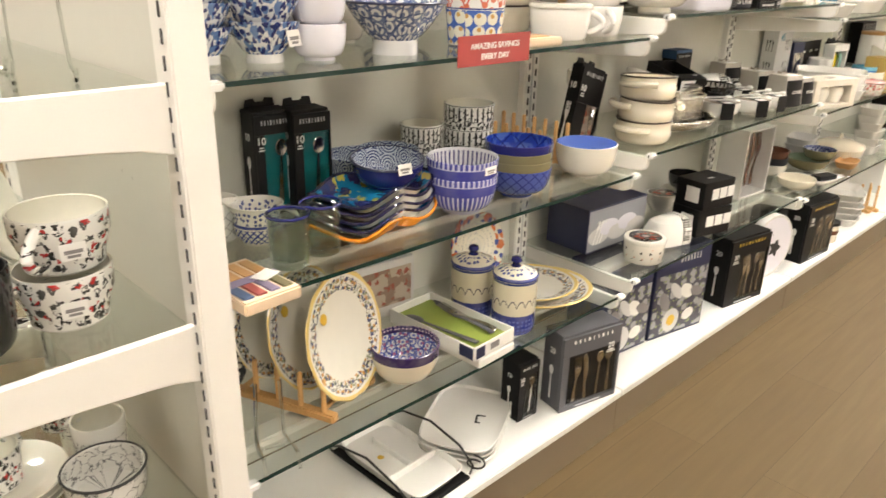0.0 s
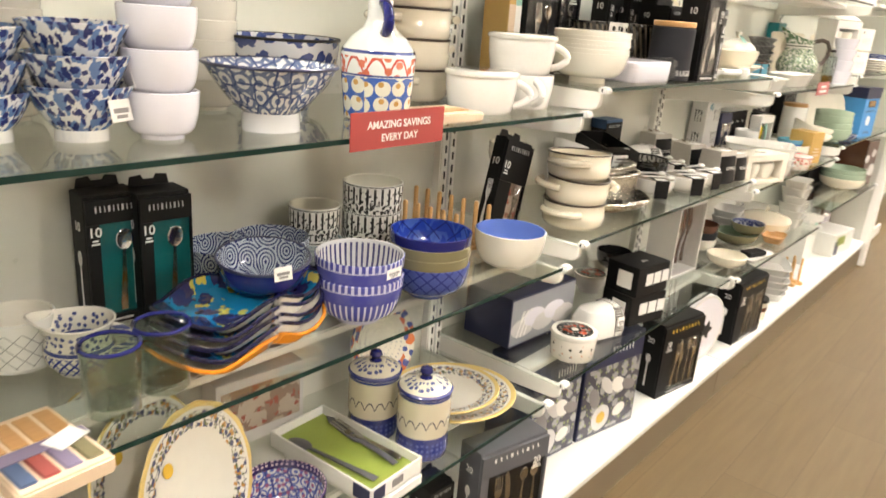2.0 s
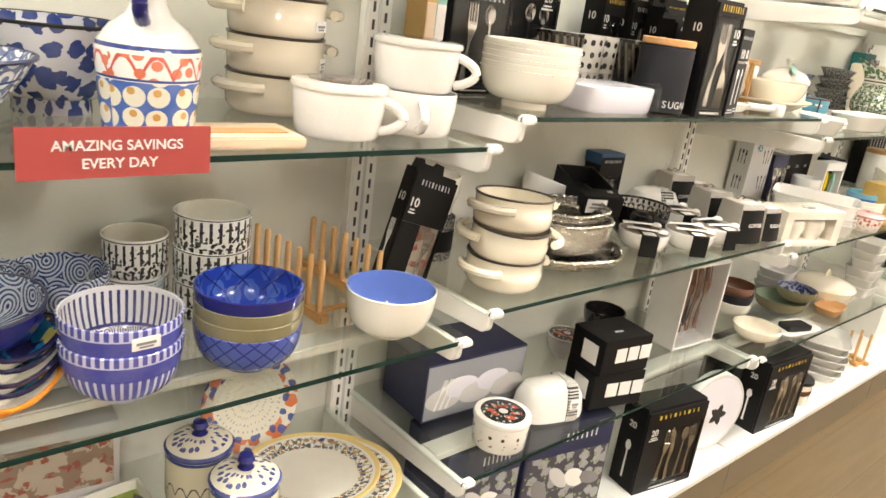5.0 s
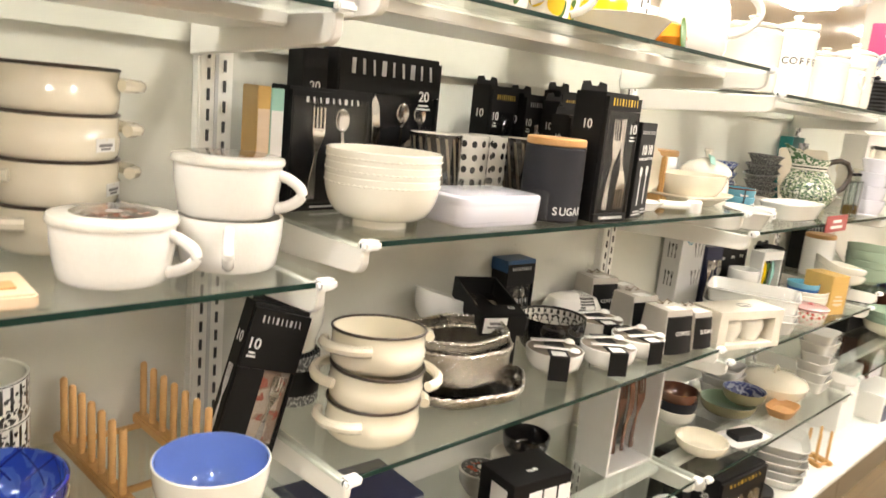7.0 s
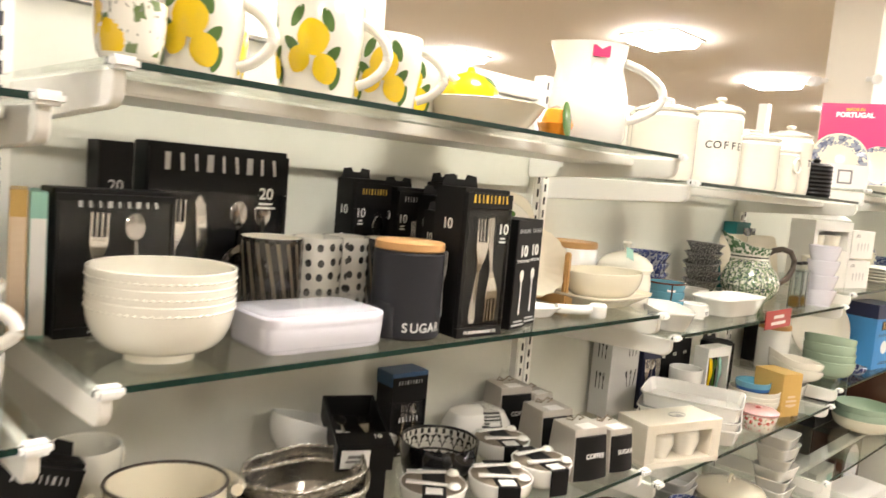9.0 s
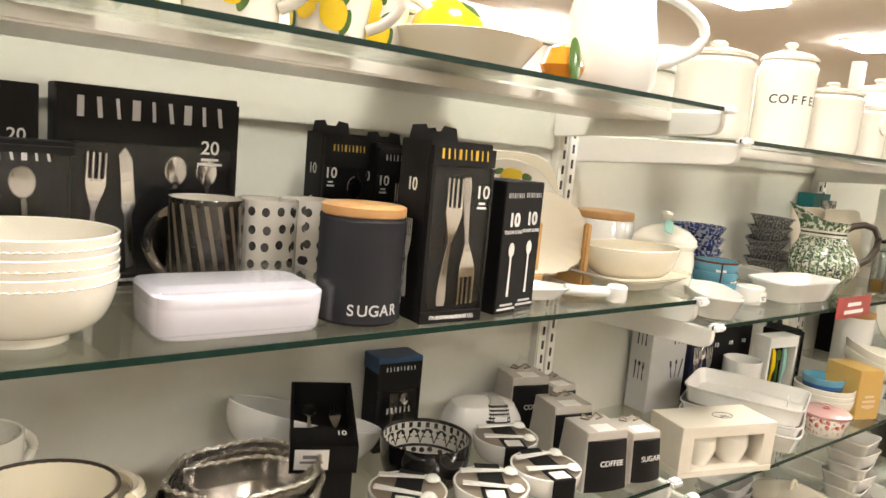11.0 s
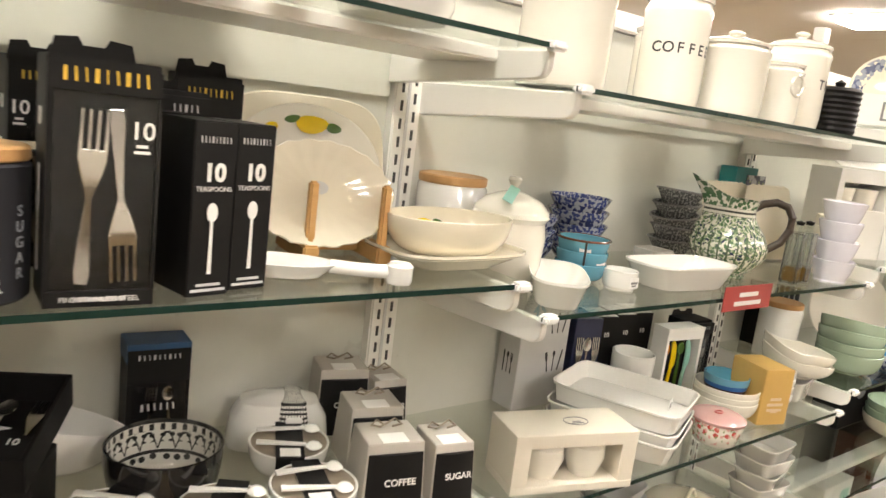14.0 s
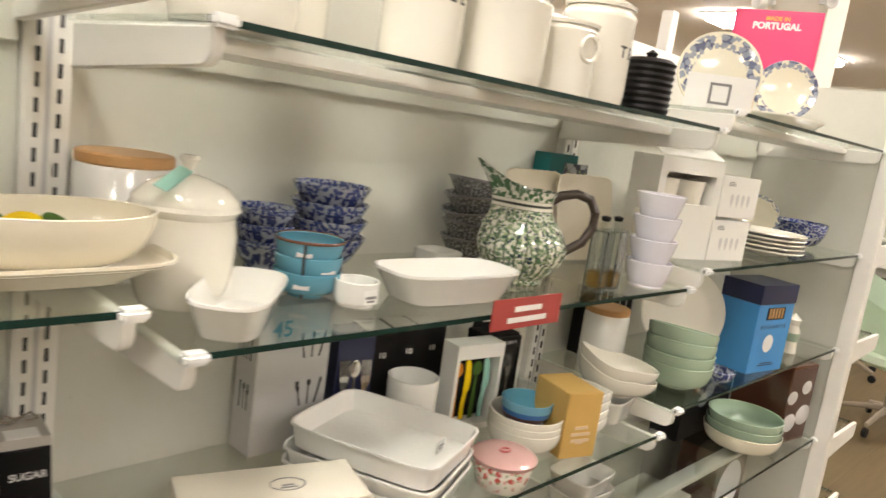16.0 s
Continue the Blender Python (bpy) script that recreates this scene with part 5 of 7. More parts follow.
part("body", lathe([(0, 0), (0.055, 0), (0.058, 0.004), (0.06, 0.055), (0.057, 0.06), (0, 0.06)], 44), pattern("flower_spot_ware", (0.76, 0.73, 0.66), [("dots", (0.06, 0.06, 0.05), 34.0, 0.14, 0.015, 0.05), ("dots", (0.55, 0.2, 0.05), 34.0, 0.07, 0.01, 0.05)], R=0.06), e)
part("lid", lathe([(0, 0), (0.062, 0), (0.063, 0.005), (0.06, 0.011), (0.05, 0.012), (0, 0.013)], 40), EYELID, e, "printed lid", pose(0, 0, 0.06))
e = thing("butter_dish", "white domed butter dish with checked paper band", "butter dish", 2.03, 1.05, B3, -15)
part("dome", lathe([(0, 0), (0.98, 0), (1.0, 0.01), (0.93, 0.05), (0.75, 0.075), (0.4, 0.085), (0, 0.087)], 48, 3.2, 0.085, 0.05), WHITE, e)
part("paper_band", lathe([(0, 0), (0.98, 0), (1.0, 0.01), (0.95, 0.052), (0.78, 0.078), (0.4, 0.088), (0, 0.0885)], 40, 8, 0.02, 0.0515), GINGHAM, e, "black and white checked band", pose(0.035, 0, 0))
stickers(e, 0.035, -0.054, 0.045, 0, 0.026, 0.026)
for j in range(2):
    e = carton(2.215, 1.035, B3 + j * 0.092, 0.155, 0.11, 0.09, BLACK, "black mug carton with white ticket panels", -14 + 5 * j, "box", "stacked black cartons")
    for k in range(3):
        part("ticket", block(0.034, 0.0008, 0.036, 0), PAPER, e, "white paper ticket", pose(-0.02 + 0.04 * k, -0.0556, 0.03))
    part("barcode", block(0.0008, 0.05, 0.05, 0), PAPER, e, "", pose(-0.0782, -0.01, 0.02))
    words("MUG", 0.012, PAPER, e, pose(0, -0.02, 0.0905, -90))
for j in range(3):
    plate(2.46, 1.24, B3 + 0.012 * j, 0.078, CREAMLT, "plain ivory plate in a stack", group="stacked ivory plates", rim=0.016)
bowl(2.47, 1.24, B3 + 0.042, 0.06, 0.06, 0.03, BLACKGLOSS, BLACKGLOSS, "black glazed lidded bowl with paper ticket", 0.006, 0.9)
e = thing("lidded_bowl", "small white bowl with dark printed lid", "bowl", 2.30, 1.23, B3)
part("bowl", lathe([(0, 0), (0.03, 0), (0.05, 0.03), (0.052, 0.055), (0, 0.055)], 36), EMBOSS, e)
part("lid", lathe([(0, 0), (0.054, 0), (0.054, 0.008), (0, 0.012)], 36), EYELID, e, "printed lid", pose(0, 0, 0.055))
e = thing("open_display_box", "white open carton showing bronze cutlery", "cutlery box", 2.73, 1.14, B3, -4)
shell(e, WHITECARD, 0.2, 0.11, 0.26, 0.006)
part("lining", block(0.186, 0.002, 0.246, 0), BLACK, e, "", pose(0, 0.046, 0.007))
for k in range(4):
    part("fork" if k % 2 else "knife", cutlery("fork" if k % 2 else "knife", 1.2), BROWNGLZ, e, "bronze brown handle", pose(-0.06 + 0.04 * k, -0.01, 0.025) @ Matrix.Diagonal((1.2, 1.6, 1, 1)))
part("film", block(0.186, 0.001, 0.246, 0), FILM, e, "clear film window", pose(0, -0.05, 0.007))
# ---- bay B, second shelf ----
cutlery_box(0, 0, 0, 0.1, 0.035, 0.235, "black cutlery carton leaning sideways on the glass", "10", 0, ("fork",), FOODPRINT, (0.5, 0.5), SILVERINK, m=Matrix.Translation((1.622, 1.16, A2 + 0.016)) @ pose(0, 0, 0, -4, 17, -6))
for j in range(3):
    pot_two_handles(1.803, 1.05, B2 + j * 0.058, 0.077, 0.064, "cream enamel casserole with dark rim in a stack", (8, -30, 12)[j], ((0, 0), (2, 2), (-2, 3))[j])
e = thing("enamel_mug", "white enamel mug with black label band", "mug", 1.765, 1.235, B2, 0)
part("body", lathe([(0, 0), (0.045, 0), (0.048, 0.004), (0.048, 0.09), (0.046, 0.09), (0.044, 0.01), (0, 0.008)], 36), GREYBOWL, e)
part("label", lathe([(0.0484, 0.02), (0.0484, 0.065)], 36), BLACK, e, "black label band")
mug(1.765, 1.235, B2 + 0.092, 0.05, 0.085, CREAMLT, CREAMLT, "ivory mug with dark rim", 30, 0.03, taper=0.75)
for j, (r, h, zz) in enumerate(((0.125, 0.028, 0), (0.10, 0.07, 0.024), (0.097, 0.06, 0.052))):
    o = bowl(2.05 + 0.01 * j, 1.10 + 0.015 * j, B2 + zz, r, h, r * 0.7, SILVER, STEEL, "silver metal scalloped serving dish", 0.004, 1.4, sx=1.12, sy=0.85, rz=-12 + 8 * j, wave=(6, 0.035), group="stacked silver dishes", name="silver_dish", cat="dish")
    part("beaded_rim", tube([((r * 1.12 * math.cos(a) * (1 + 0.035 * math.cos(6 * a))), (r * 0.85 * math.sin(a) * (1 + 0.035 * math.cos(6 * a))), h + 0.002 * math.sin(40 * a)) for a in [2 * math.pi * i / 120 for i in range(121)]], 0.0042, 6), SILVER, o, "beaded silver rim")
o = bowl(2.225, 1.29, B2 + 0.022, 0.13, 0.085, 0.05, WHITE, WHITE, "long white boat-shaped bowl behind the boxes", 0.006, 0.3, sx=1.15, sy=0.46, rz=-4, name="boat_bowl", tilt=(0, 18))
carton(2.225, 1.19, B2, 0.085, 0.1, 0.084, BLACK, "plain black carton under a leaning cutlery box", -26, "box")
e = thing("cutlery_tray_box", "open black window carton of cutlery leaning back", "cutlery box", 0, 0, 0, 0, "", Matrix.Translation((2.185, 1.118, B2 + 0.106)) @ pose(0, 0, 0, -80, 0, -26))
part("base", block(0.1, 0.005, 0.19, 0.0008, True, (0, 0.022, 0)), BLACK, e)
part("end_panel", block(0.1, 0.045, 0.005, 0.0008), BLACK, e)
part("end_panel", block(0.1, 0.045, 0.005, 0.0008, True, (0, 0, 0.185)), BLACK, e)
for sx in (-1, 1):
    part("side_panel", block(0.005, 0.045, 0.18, 0.0008, True, (sx * 0.0475, 0, 0.005)), BLACK, e)
part("cover_strip", block(0.09, 0.003, 0.045, 0.0006, True, (0, -0.021, 0.005)), BLACK, e)
part("spoon", cutlery("spoon", 0.88), STEEL, e, "shiny stainless steel spoon", pose(-0.02, 0.008, 0.02))
part("fork", cutlery("fork", 0.86), STEEL, e, "shiny stainless steel fork", pose(0.022, 0.008, 0.02))
part("price_ticket", block(0.05, 0.034, 0.0008, 0), PAPER, e, "white paper price ticket", pose(-0.018, 0.0, -0.0012))
part("ticket_print", join(block(0.034, 0.004, 0.0004, 0), block(0.026, 0.006, 0.0004, 0, True, (0, -0.009, 0))), GREYINK, e, "", pose(-0.018, 0.004, -0.0018))
words("10", 0.016, PAPER, e, pose(0.026, -0.0228, 0.03), "number")
e = cutlery_box(2.44, 1.325, B2, 0.092, 0.05, 0.178, "black cutlery carton with blue top edge", None, -5, ("fork", "spoon"), BLACK, (0.1, 0.6), SILVERINK, False, side=False)
part("blue_top", block(0.094, 0.06, 0.03, 0.001), plain("blue_top_card", (0.02, 0.08, 0.20), 0.4), e, "blue printed top", pose(0, -0.002, 0.152))
mark(e, SILVERINK, 0.055, 0.011, pose(0, -0.0345, 0.075), n=6)
bowl(2.41, 1.165, B2, 0.079, 0.084, 0.048, BLACKGLOSS, PAISLEY, "black bowl with lace pattern inside", 0.006, 0.9)
e = thing("butter_dish", "white domed butter dish with checked paper band", "butter dish", 2.63, 1.27, B2, -20)
part("dome", lathe([(0, 0), (0.98, 0), (1.0, 0.01), (0.93, 0.05), (0.75, 0.075), (0.4, 0.085), (0, 0.087)], 48, 3.2, 0.085, 0.05), WHITE, e)
part("paper_band", lathe([(0, 0), (0.98, 0), (1.0, 0.01), (0.95, 0.052), (0.78, 0.078), (0.4, 0.088), (0, 0.0885)], 40, 8, 0.028, 0.0515), GINGHAM, e, "black and white checked band", pose(0.02, 0, 0))
stickers(e, 0.02, -0.054, 0.05, 0, 0.026, 0.026)
for k, (xx, yy) in enumerate(((2.312, 1.075), (2.445, 1.03), (2.60, 1.165), (2.575, 1.035))):
    e = thing("snack_bowl_set", "white bowl with spreader in a black card sleeve", "bowl", xx, yy, B2, -42 + 9 * k, "bowl and spreader sets")
    prof, sp = bowl_profile(0.062, 0.05, 0.03, 0.006, 0.004, 0.7)
    part("bowl", lathe(prof, 40, split=sp), [WHITE, WHITE], e)
    part("sleeve", join(block(0.042, 0.126, 0.002, 0.0005, True, (0, 0, 0.051)), block(0.042, 0.004, 0.052, 0.001, True, (0, -0.0615, 0))), BLACK, e, "black card sleeve")
    part("lid", lathe([(0, 0.046), (0.057, 0.046), (0.058, 0.05), (0, 0.0505)], 36), GREYWOOD, e, "brown wooden lid")
    for q, yy in enumerate((-0.022, 0.02)):
        part("spreader", cutlery("spoon", 0.58), WHITE, e, "white ceramic spreader", pose(-0.05, yy, 0.0575, 90, 0, (84, 96)[q]) @ Matrix.Diagonal((1.7, 1.8, 1, 1)))
    part("ticket", block(0.03, 0.025, 0.0008, 0), PAPER, e, "white paper ticket", pose(0.0, -0.045, 0.0532))
for k, (xx, yy, rz, h) in enumerate(((2.69, 1.03, -14, 0.108), (2.79, 1.02, -12, 0.092), (2.735, 1.15, -14, 0.105), (2.752, 1.285, -16, 0.118), (2.835, 1.272, -6, 0.092))):
    e = carton(xx, yy, B2, 0.095 if h > 0.1 else 0.072, 0.09, h, MUGCARD, "grey mug carton with black wrapped front", rz, "box", "boxed mugs", "mug_box")
    w = 0.095 if h > 0.1 else 0.072
    for v in e.children[0].data.vertices:
        if v.co.z > h * 0.5:
            v.co.x, v.co.y = v.co.x * 0.9, v.co.y * 0.82
    face = []
    for i in range(9):
        px = -w * 0.47 + w * 0.94 * i / 8
        face.append((px, -0.0462 - 0.006 * math.sin(math.pi * i / 8)))
    bm = bmesh.new()
    low = [bm.verts.new((px, py, h * 0.02)) for px, py in face]
    high = [bm.verts.new((px * 0.93, py + 0.0075, h * 0.86)) for px, py in face]
    for i in range(8):
        bm.faces.new((low[i], low[i + 1], high[i + 1], high[i]))
    bm.faces.new([bm.verts.new((face[8][0], -0.0452, h * 0.02))] + low[::-1] + [bm.verts.new((face[0][0], -0.0452, h * 0.02))])
    bm.faces.new([bm.verts.new((face[0][0] * 0.93, -0.0378, h * 0.86))] + high + [bm.verts.new((face[8][0] * 0.93, -0.0378, h * 0.86))])
    part("black_face", bm, BLACK, e, "black bowed card face", sharp=60)
    words(("COFFEE", "SUGAR", "TEA", "COFFEE", "SUGAR")[k], 0.014, PAPER, e, pose(w * 0.06, -0.0502, h * 0.45, -5))
    part("twine", tube([(0.0, 0.02, h + 0.002), (-0.012, 0.026, h + 0.008), (-0.022, 0.018, h + 0.004), (-0.01, 0.012, h + 0.003), (0.004, 0.02, h + 0.005), (0.018, 0.028, h + 0.008), (0.026, 0.018, h + 0.003), (0.01, 0.014, h + 0.002)], 0.0017, 6), GREYWOOD, e, "knotted jute twine")
    part("ticket", block(0.04, 0.03, 0.0006, 0), PAPER, e, "white paper ticket", pose(0, -0.02, h))
# ---- bay B, first shelf ----
for j in range(3):
    o = bowl(1.787, 1.052, B1 + j * 0.0185, 0.088, 0.076, 0.042, CREAMLT, CREAMLT, "ivory bowl with beaded bands in a stack", 0.012, 0.75, group="stacked ivory serving bowls")
    part("beaded_band", tube([((0.0868 + 0.0007 * math.cos(30 * math.pi * i / 60)) * math.cos(2 * math.pi * i / 240), (0.0868 + 0.0007 * math.cos(30 * math.pi * i / 60)) * math.sin(2 * math.pi * i / 240), 0.0655 + 0.0006 * math.cos(math.pi * i / 2)) for i in range(241)], 0.0013, 5), CREAMLT, o, "raised beaded band")
e = thing("lidded_dish", "white oblong butter box in a clear film sleeve", "dish", 1.998, 1.045, B1, -2)
part("dish", lathe([(0, 0), (0.92, 0), (0.96, 0.004), (0.985, 0.032), (0.98, 0.034), (0.985, 0.036), (0.99, 0.047), (0.96, 0.05), (0, 0.051)], 56, 7, 0.1, 0.065), LILAC, e)
part("film", block(0.212, 0.142, 0.062, 0.008), FILM, e, "clear film sleeve")
canister(2.165, 1.026, B1, 0.0555, 0.142, SLATE, "matt slate canister lettered SUGAR with bamboo lid", text="SUGAR", rz=-10, textmat=LTCARD, tsize=0.02, tz=0.1)
for i, ch in enumerate("SUGAR"):
    words(ch, 0.015, GREYCARD, bpy.data.objects["canister"], pose(0.0555 * math.sin(1.0) * 1.003, -0.0555 * math.cos(1.0) * 1.003, 0.085 - 0.015 * i, 0, 0, math.degrees(1.0)), "letter")
cx, cy, w, rz = by_front(2.222, 0.972, 2.322, 0.967, 0.07)
e = cutlery_box(cx, cy, B1, w, 0.07, 0.238, "black cutlery carton with two silver forks showing", "10", rz, ("fork", "fork_down"), BLACK, (0.06, 0.8), YELLOWINK, brand=(0.8, 0.055, 0.905))
words("FINE STAINLESS STEEL", 0.0075, PAPER, e, pose(0, -0.0442, 0.0055), bold=0.0)
for xx, yy, rz, hh in ((2.378, 1.015, 10, 0.19), (2.432, 1.035, 10, 0.19)):
    e = carton(xx, yy, B1, 0.05, 0.075, hh, BLACK, "narrow black spoon carton with white icon", rz, "cutlery box", "boxed cutlery sets", "spoon_carton")
    words("10", 0.026, PAPER, e, pose(0, -0.0384, hh * 0.67), bold=0.04)
    words("TEASPOONS", 0.0075, PAPER, e, pose(0, -0.0384, hh * 0.61), bold=0.0)
    part("printed_icon", icon("spoon", 0.46), PAPER, e, "white printed spoon", pose(0, -0.0384, hh * 0.13))
    mark(e, SILVERINK, 0.038, 0.007, pose(0, -0.0384, hh * 0.88))
    bars(e, SILVERINK, 0.044, 0.012, 2, pose(0, -0.0384, hh * 0.06))
for k, (xx, yy, h) in enumerate(((2.27, 1.29, 0.235), (2.36, 1.27, 0.225), (2.40, 1.20, 0.215), (2.465, 1.25, 0.24), (2.352, 1.13, 0.19))):
    cutlery_box(xx, yy, B1, 0.09, 0.05, h, "black cutlery carton standing at the back", "10", 4 - 3 * k, ("fork", "knife") if k % 2 else ("spoon",), BLACK, (0.28, 0.7), YELLOWINK if k in (0, 3) else SILVERINK)
e = cutlery_box(1.972, 1.305, B1, 0.24, 0.05, 0.268, "large black cutlery carton with film and silver pieces", "20", 0, ("fork", "knife", "spoon", "spoon"), BLACK, (0.02, 0.66), SILVERINK, False, side=False, brand=(0.86, 0.1, 0.845))
e = carton(1.81, 1.31, B1, 0.05, 0.05, 0.262, BLACK, "plain black cutlery carton seen edge on", 0, "cutlery box")
words("20", 0.022, PAPER, e, pose(0, -0.0258, 0.19))
cx, cy, w, rz = by_front(1.70, 1.185, 1.858, 1.195, 0.05)
cutlery_box(cx, cy, B1, w, 0.05, 0.195, "black cutlery carton in crinkled clear film", None, rz, ("fork", "spoon"), BLACK, (0.02, 0.85), SILVERINK, False, side=False)
for xx, mt, hh in ((1.672, GOLDCARD, 0.19), (1.695, TEALMINT, 0.188)):
    e = carton(xx, 1.235, B1, 0.02, 0.09, hh, mt, "thin upright boxed gift set against the upright", -14, "box", "thin boxes")
    part("pale_front", block(0.018, 0.001, hh * 0.8, 0), PAPER if mt is TEALMINT else PALEWOOD, e, "", pose(0, -0.0456, 0.004))
for xx, yy, mt, rz, lb in ((2.022, 1.195, ZEBRA, 150, "black mug with brown swirling stripes"), (2.112, 1.2, DOTTED, 120, "white mug with black polka dots"), (2.182, 1.215, DOTTED, 60, "white mug with black polka dots"), (2.252, 1.175, ZEBRA, 60, "black mug with brown swirling stripes")):
    mug(xx, yy, B1, 0.05 if mt is ZEBRA else 0.043, 0.134, mt, CREAMLT, lb, rz, 0.03, "tall patterned mugs", taper=0.96)
e = thing("plate_easel", "ivory scalloped plate display easel of pine", "plate stand", 2.642, 1.172, B1, -8)
for s in (-1, 1):
    part("peg", block(0.013, 0.013, 0.115, 0.003), PINE, e, "", pose(s * 0.056, -0.062, 0))
    part("runner", block(0.024, 0.13, 0.026, 0.003), PINE, e, "", pose(s * 0.056, -0.012, 0))
part("cross_bar", block(0.09, 0.014, 0.01, 0.002), PINE, e, "", pose(0, 0, 0.006))
o = plate(0, 0, 0, 0.095, CREAM, "ivory scalloped oval plate on a pine easel", Matrix.Translation((2.602, 1.150, B1 + 0.09)) @ pose(0, 0, 0, 68, 0, -8) @ Matrix.Diagonal((1.2, 0.83, 1, 1)), wave=(22, 0.02), rim=0.016, name="scalloped_plate")
part("price_ticket", lathe([(0, 0), (0.012, 0), (0, 0.0008)], 20), LTCARD, o, "round paper sticker", pose(0.0, 0.012, 0.0075))
for j, (mt, r) in enumerate(((CREAM, 0.125), (CREAMLT, 0.118))):
    o = plate(0, 0, 0, r, mt, "cream plate with a painted lemon", Matrix.Translation((2.65 - 0.012 * j, 1.295 - 0.025 * j, B1 + 0.118 - 0.008 * j)) @ pose(0, 0, 0, 78, 0, -3) @ Matrix.Diagonal((1.12, 0.9, 1, 1)), n=2.0 if j else 4.0, name="lemon_plate", rim=0.016)
    if j:
        for px, py, r2, mt2 in ((0.01, 0.088, 0.021, YELLOW), (-0.058, 0.072, 0.012, YELLOW), (-0.022, 0.094, 0.011, LEAF), (0.044, 0.082, 0.011, LEAF), (-0.078, 0.062, 0.010, LEAF), (-0.052, 0.09, 0.009, LEAF)):
            part("painted_lemon" if mt2 is YELLOW else "painted_leaf", lathe([(0, 0), (r2, 0), (r2 * 0.7, 0.001), (0, 0.0014)], 18, 2, 1.3, 1), mt2, o, "", pose(px, py, 0.0128, 0, 0, 25))
e = thing("spoon_rest", "long white ceramic spoon rest on the glass edge", "spoon rest", 2.553, 1.035, B1, -27)
part("bowl_end", lathe([(0, 0.001), (0.7, 0.001), (1, 0.02), (0.94, 0.021), (0.66, 0.007), (0, 0.005)], 44, 2, 0.072, 0.04), WHITE, e, "", pose(-0.05, 0, 0))
part("handle", tube([(0.012, 0, 0.016), (0.035, 0, 0.0145), (0.065, 0, 0.014), (0.1, 0, 0.015)], 0.0095, 12), WHITE, e)
part("handle_end", lathe([(0, 0), (0.016, 0), (0.018, 0.004), (0.018, 0.024), (0.014, 0.028), (0, 0.028)], 28), WHITE, e, "", pose(0.104, 0, 0))
dish(2.80, 1.085, B1, 0.25, 0.165, 0.03, CREAM, "cream rectangular platter under a bowl", 2, 4.0, 0.62, "platter", "platter")
o = bowl(2.80, 1.085, B1 + 0.012, 0.1, 0.064, 0.05, CREAM, CREAM, "cream oval bowl with a painted lemon inside", 0.006, 0.35, sx=1.12, sy=0.78, rz=2, name="lemon_bowl")
for px, mt, a, sx in ((-0.005, YELLOW, 0, 1.0), (-0.04, LEAF, 40, 0.8), (0.03, LEAF, -40, 0.8)):
    part("painted_lemon" if mt is YELLOW else "painted_leaf", lathe([(0, 0), (0.02, 0), (0.014, 0.0012), (0, 0.0016)], 20, 2, 1.2 * sx, 0.55 if mt is LEAF else 0.8), mt, o, "", pose(px, 0.056, 0.034, 62, 0, 0) @ pose(0, 0, 0, 0, 0, a))
# ---- bay B, top shelf ----
bowl(1.722, 1.02, B0, 0.038, 0.07, 0.025, LEMON, CREAMLT, "small white bowl with painted lemons", 0.006, 1.2, name="lemon_bowl")
for k, (xx, yy, r, h, rz) in enumerate(((1.815, 1.045, 0.052, 0.115, -42), (1.985, 1.045, 0.06, 0.13, -44), (2.11, 1.05, 0.052, 0.11, -46), (1.90, 1.2, 0.055, 0.12, 40), (2.20, 1.10, 0.05, 0.10, -44))):
    e = mug(xx, yy, B0, r, h, CREAMLT, CREAMLT, "white mug painted with yellow lemons", rz, 0.04, "lemon mugs", "lemon_mug", taper=0.85)
    painted_fruit(e, r, h, 0.85, -88, 1.15)
    painted_fruit(e, r, h, 0.85, -165, 0.9)
e = thing("lemon_dish", "ivory dish with a lemon-shaped yellow lid", "dish", 2.32, 1.05, B0, 0)
part("dish", lathe([(0, 0), (0.08, 0), (0.11, 0.04), (0.105, 0.042), (0.078, 0.008), (0, 0.006)], 44), CREAM, e)
part("lid", lathe([(0.05, 0.0), (0.054, 0.005), (0.048, 0.03), (0.028, 0.05), (0.008, 0.058), (0.005, 0.066), (0, 0.068)], 36), YELLOW, e, "bright yellow lemon lid", pose(-0.03, 0, 0.03))
part("leaf", lathe([(0, 0), (0.016, 0), (0, 0.004)], 14, 2, 1.2, 0.6), LEAF, e, "", pose(-0.015, -0.03, 0.074, 40, 20, 0))
e = thing("fruit_figure", "small yellow fruit with green leaf", "ornament", 2.49, 1.02, B0)
part("fruit", lathe([(0, 0), (0.025, 0.002), (0.034, 0.025), (0.024, 0.05), (0, 0.06)], 24), ORANGE, e)
part("leaf", lathe([(0, 0), (0.024, 0), (0, 0.005)], 16, 2, 0.55, 1.4), LEAF, e, "", pose(-0.008, -0.032, 0.032, 82, 0, 0))
e = thing("water_pitcher", "tall white ceramic pitcher with pink ticket", "pitcher", 2.64, 1.06, B0, 140)
part("body", lathe([(0, 0), (0.07, 0), (0.08, 0.02), (0.078, 0.09), (0.064, 0.15), (0.07, 0.195), (0.066, 0.196), (0.06, 0.15), (0.074, 0.08), (0, 0.01)], 44, spout=0.22), WHITE, e)
part("handle", handle_loop(0.07, 0.05, 0.17, 0.085, 0.009), WHITE, e, "", pose(0, 0, 0, 0, 0, 180))
part("price_ticket", block(0.034, 0.001, 0.022, 0), PINK, e, "pink price ticket", pose(0.0, 0.0675, 0.165, 0, 0, 180))
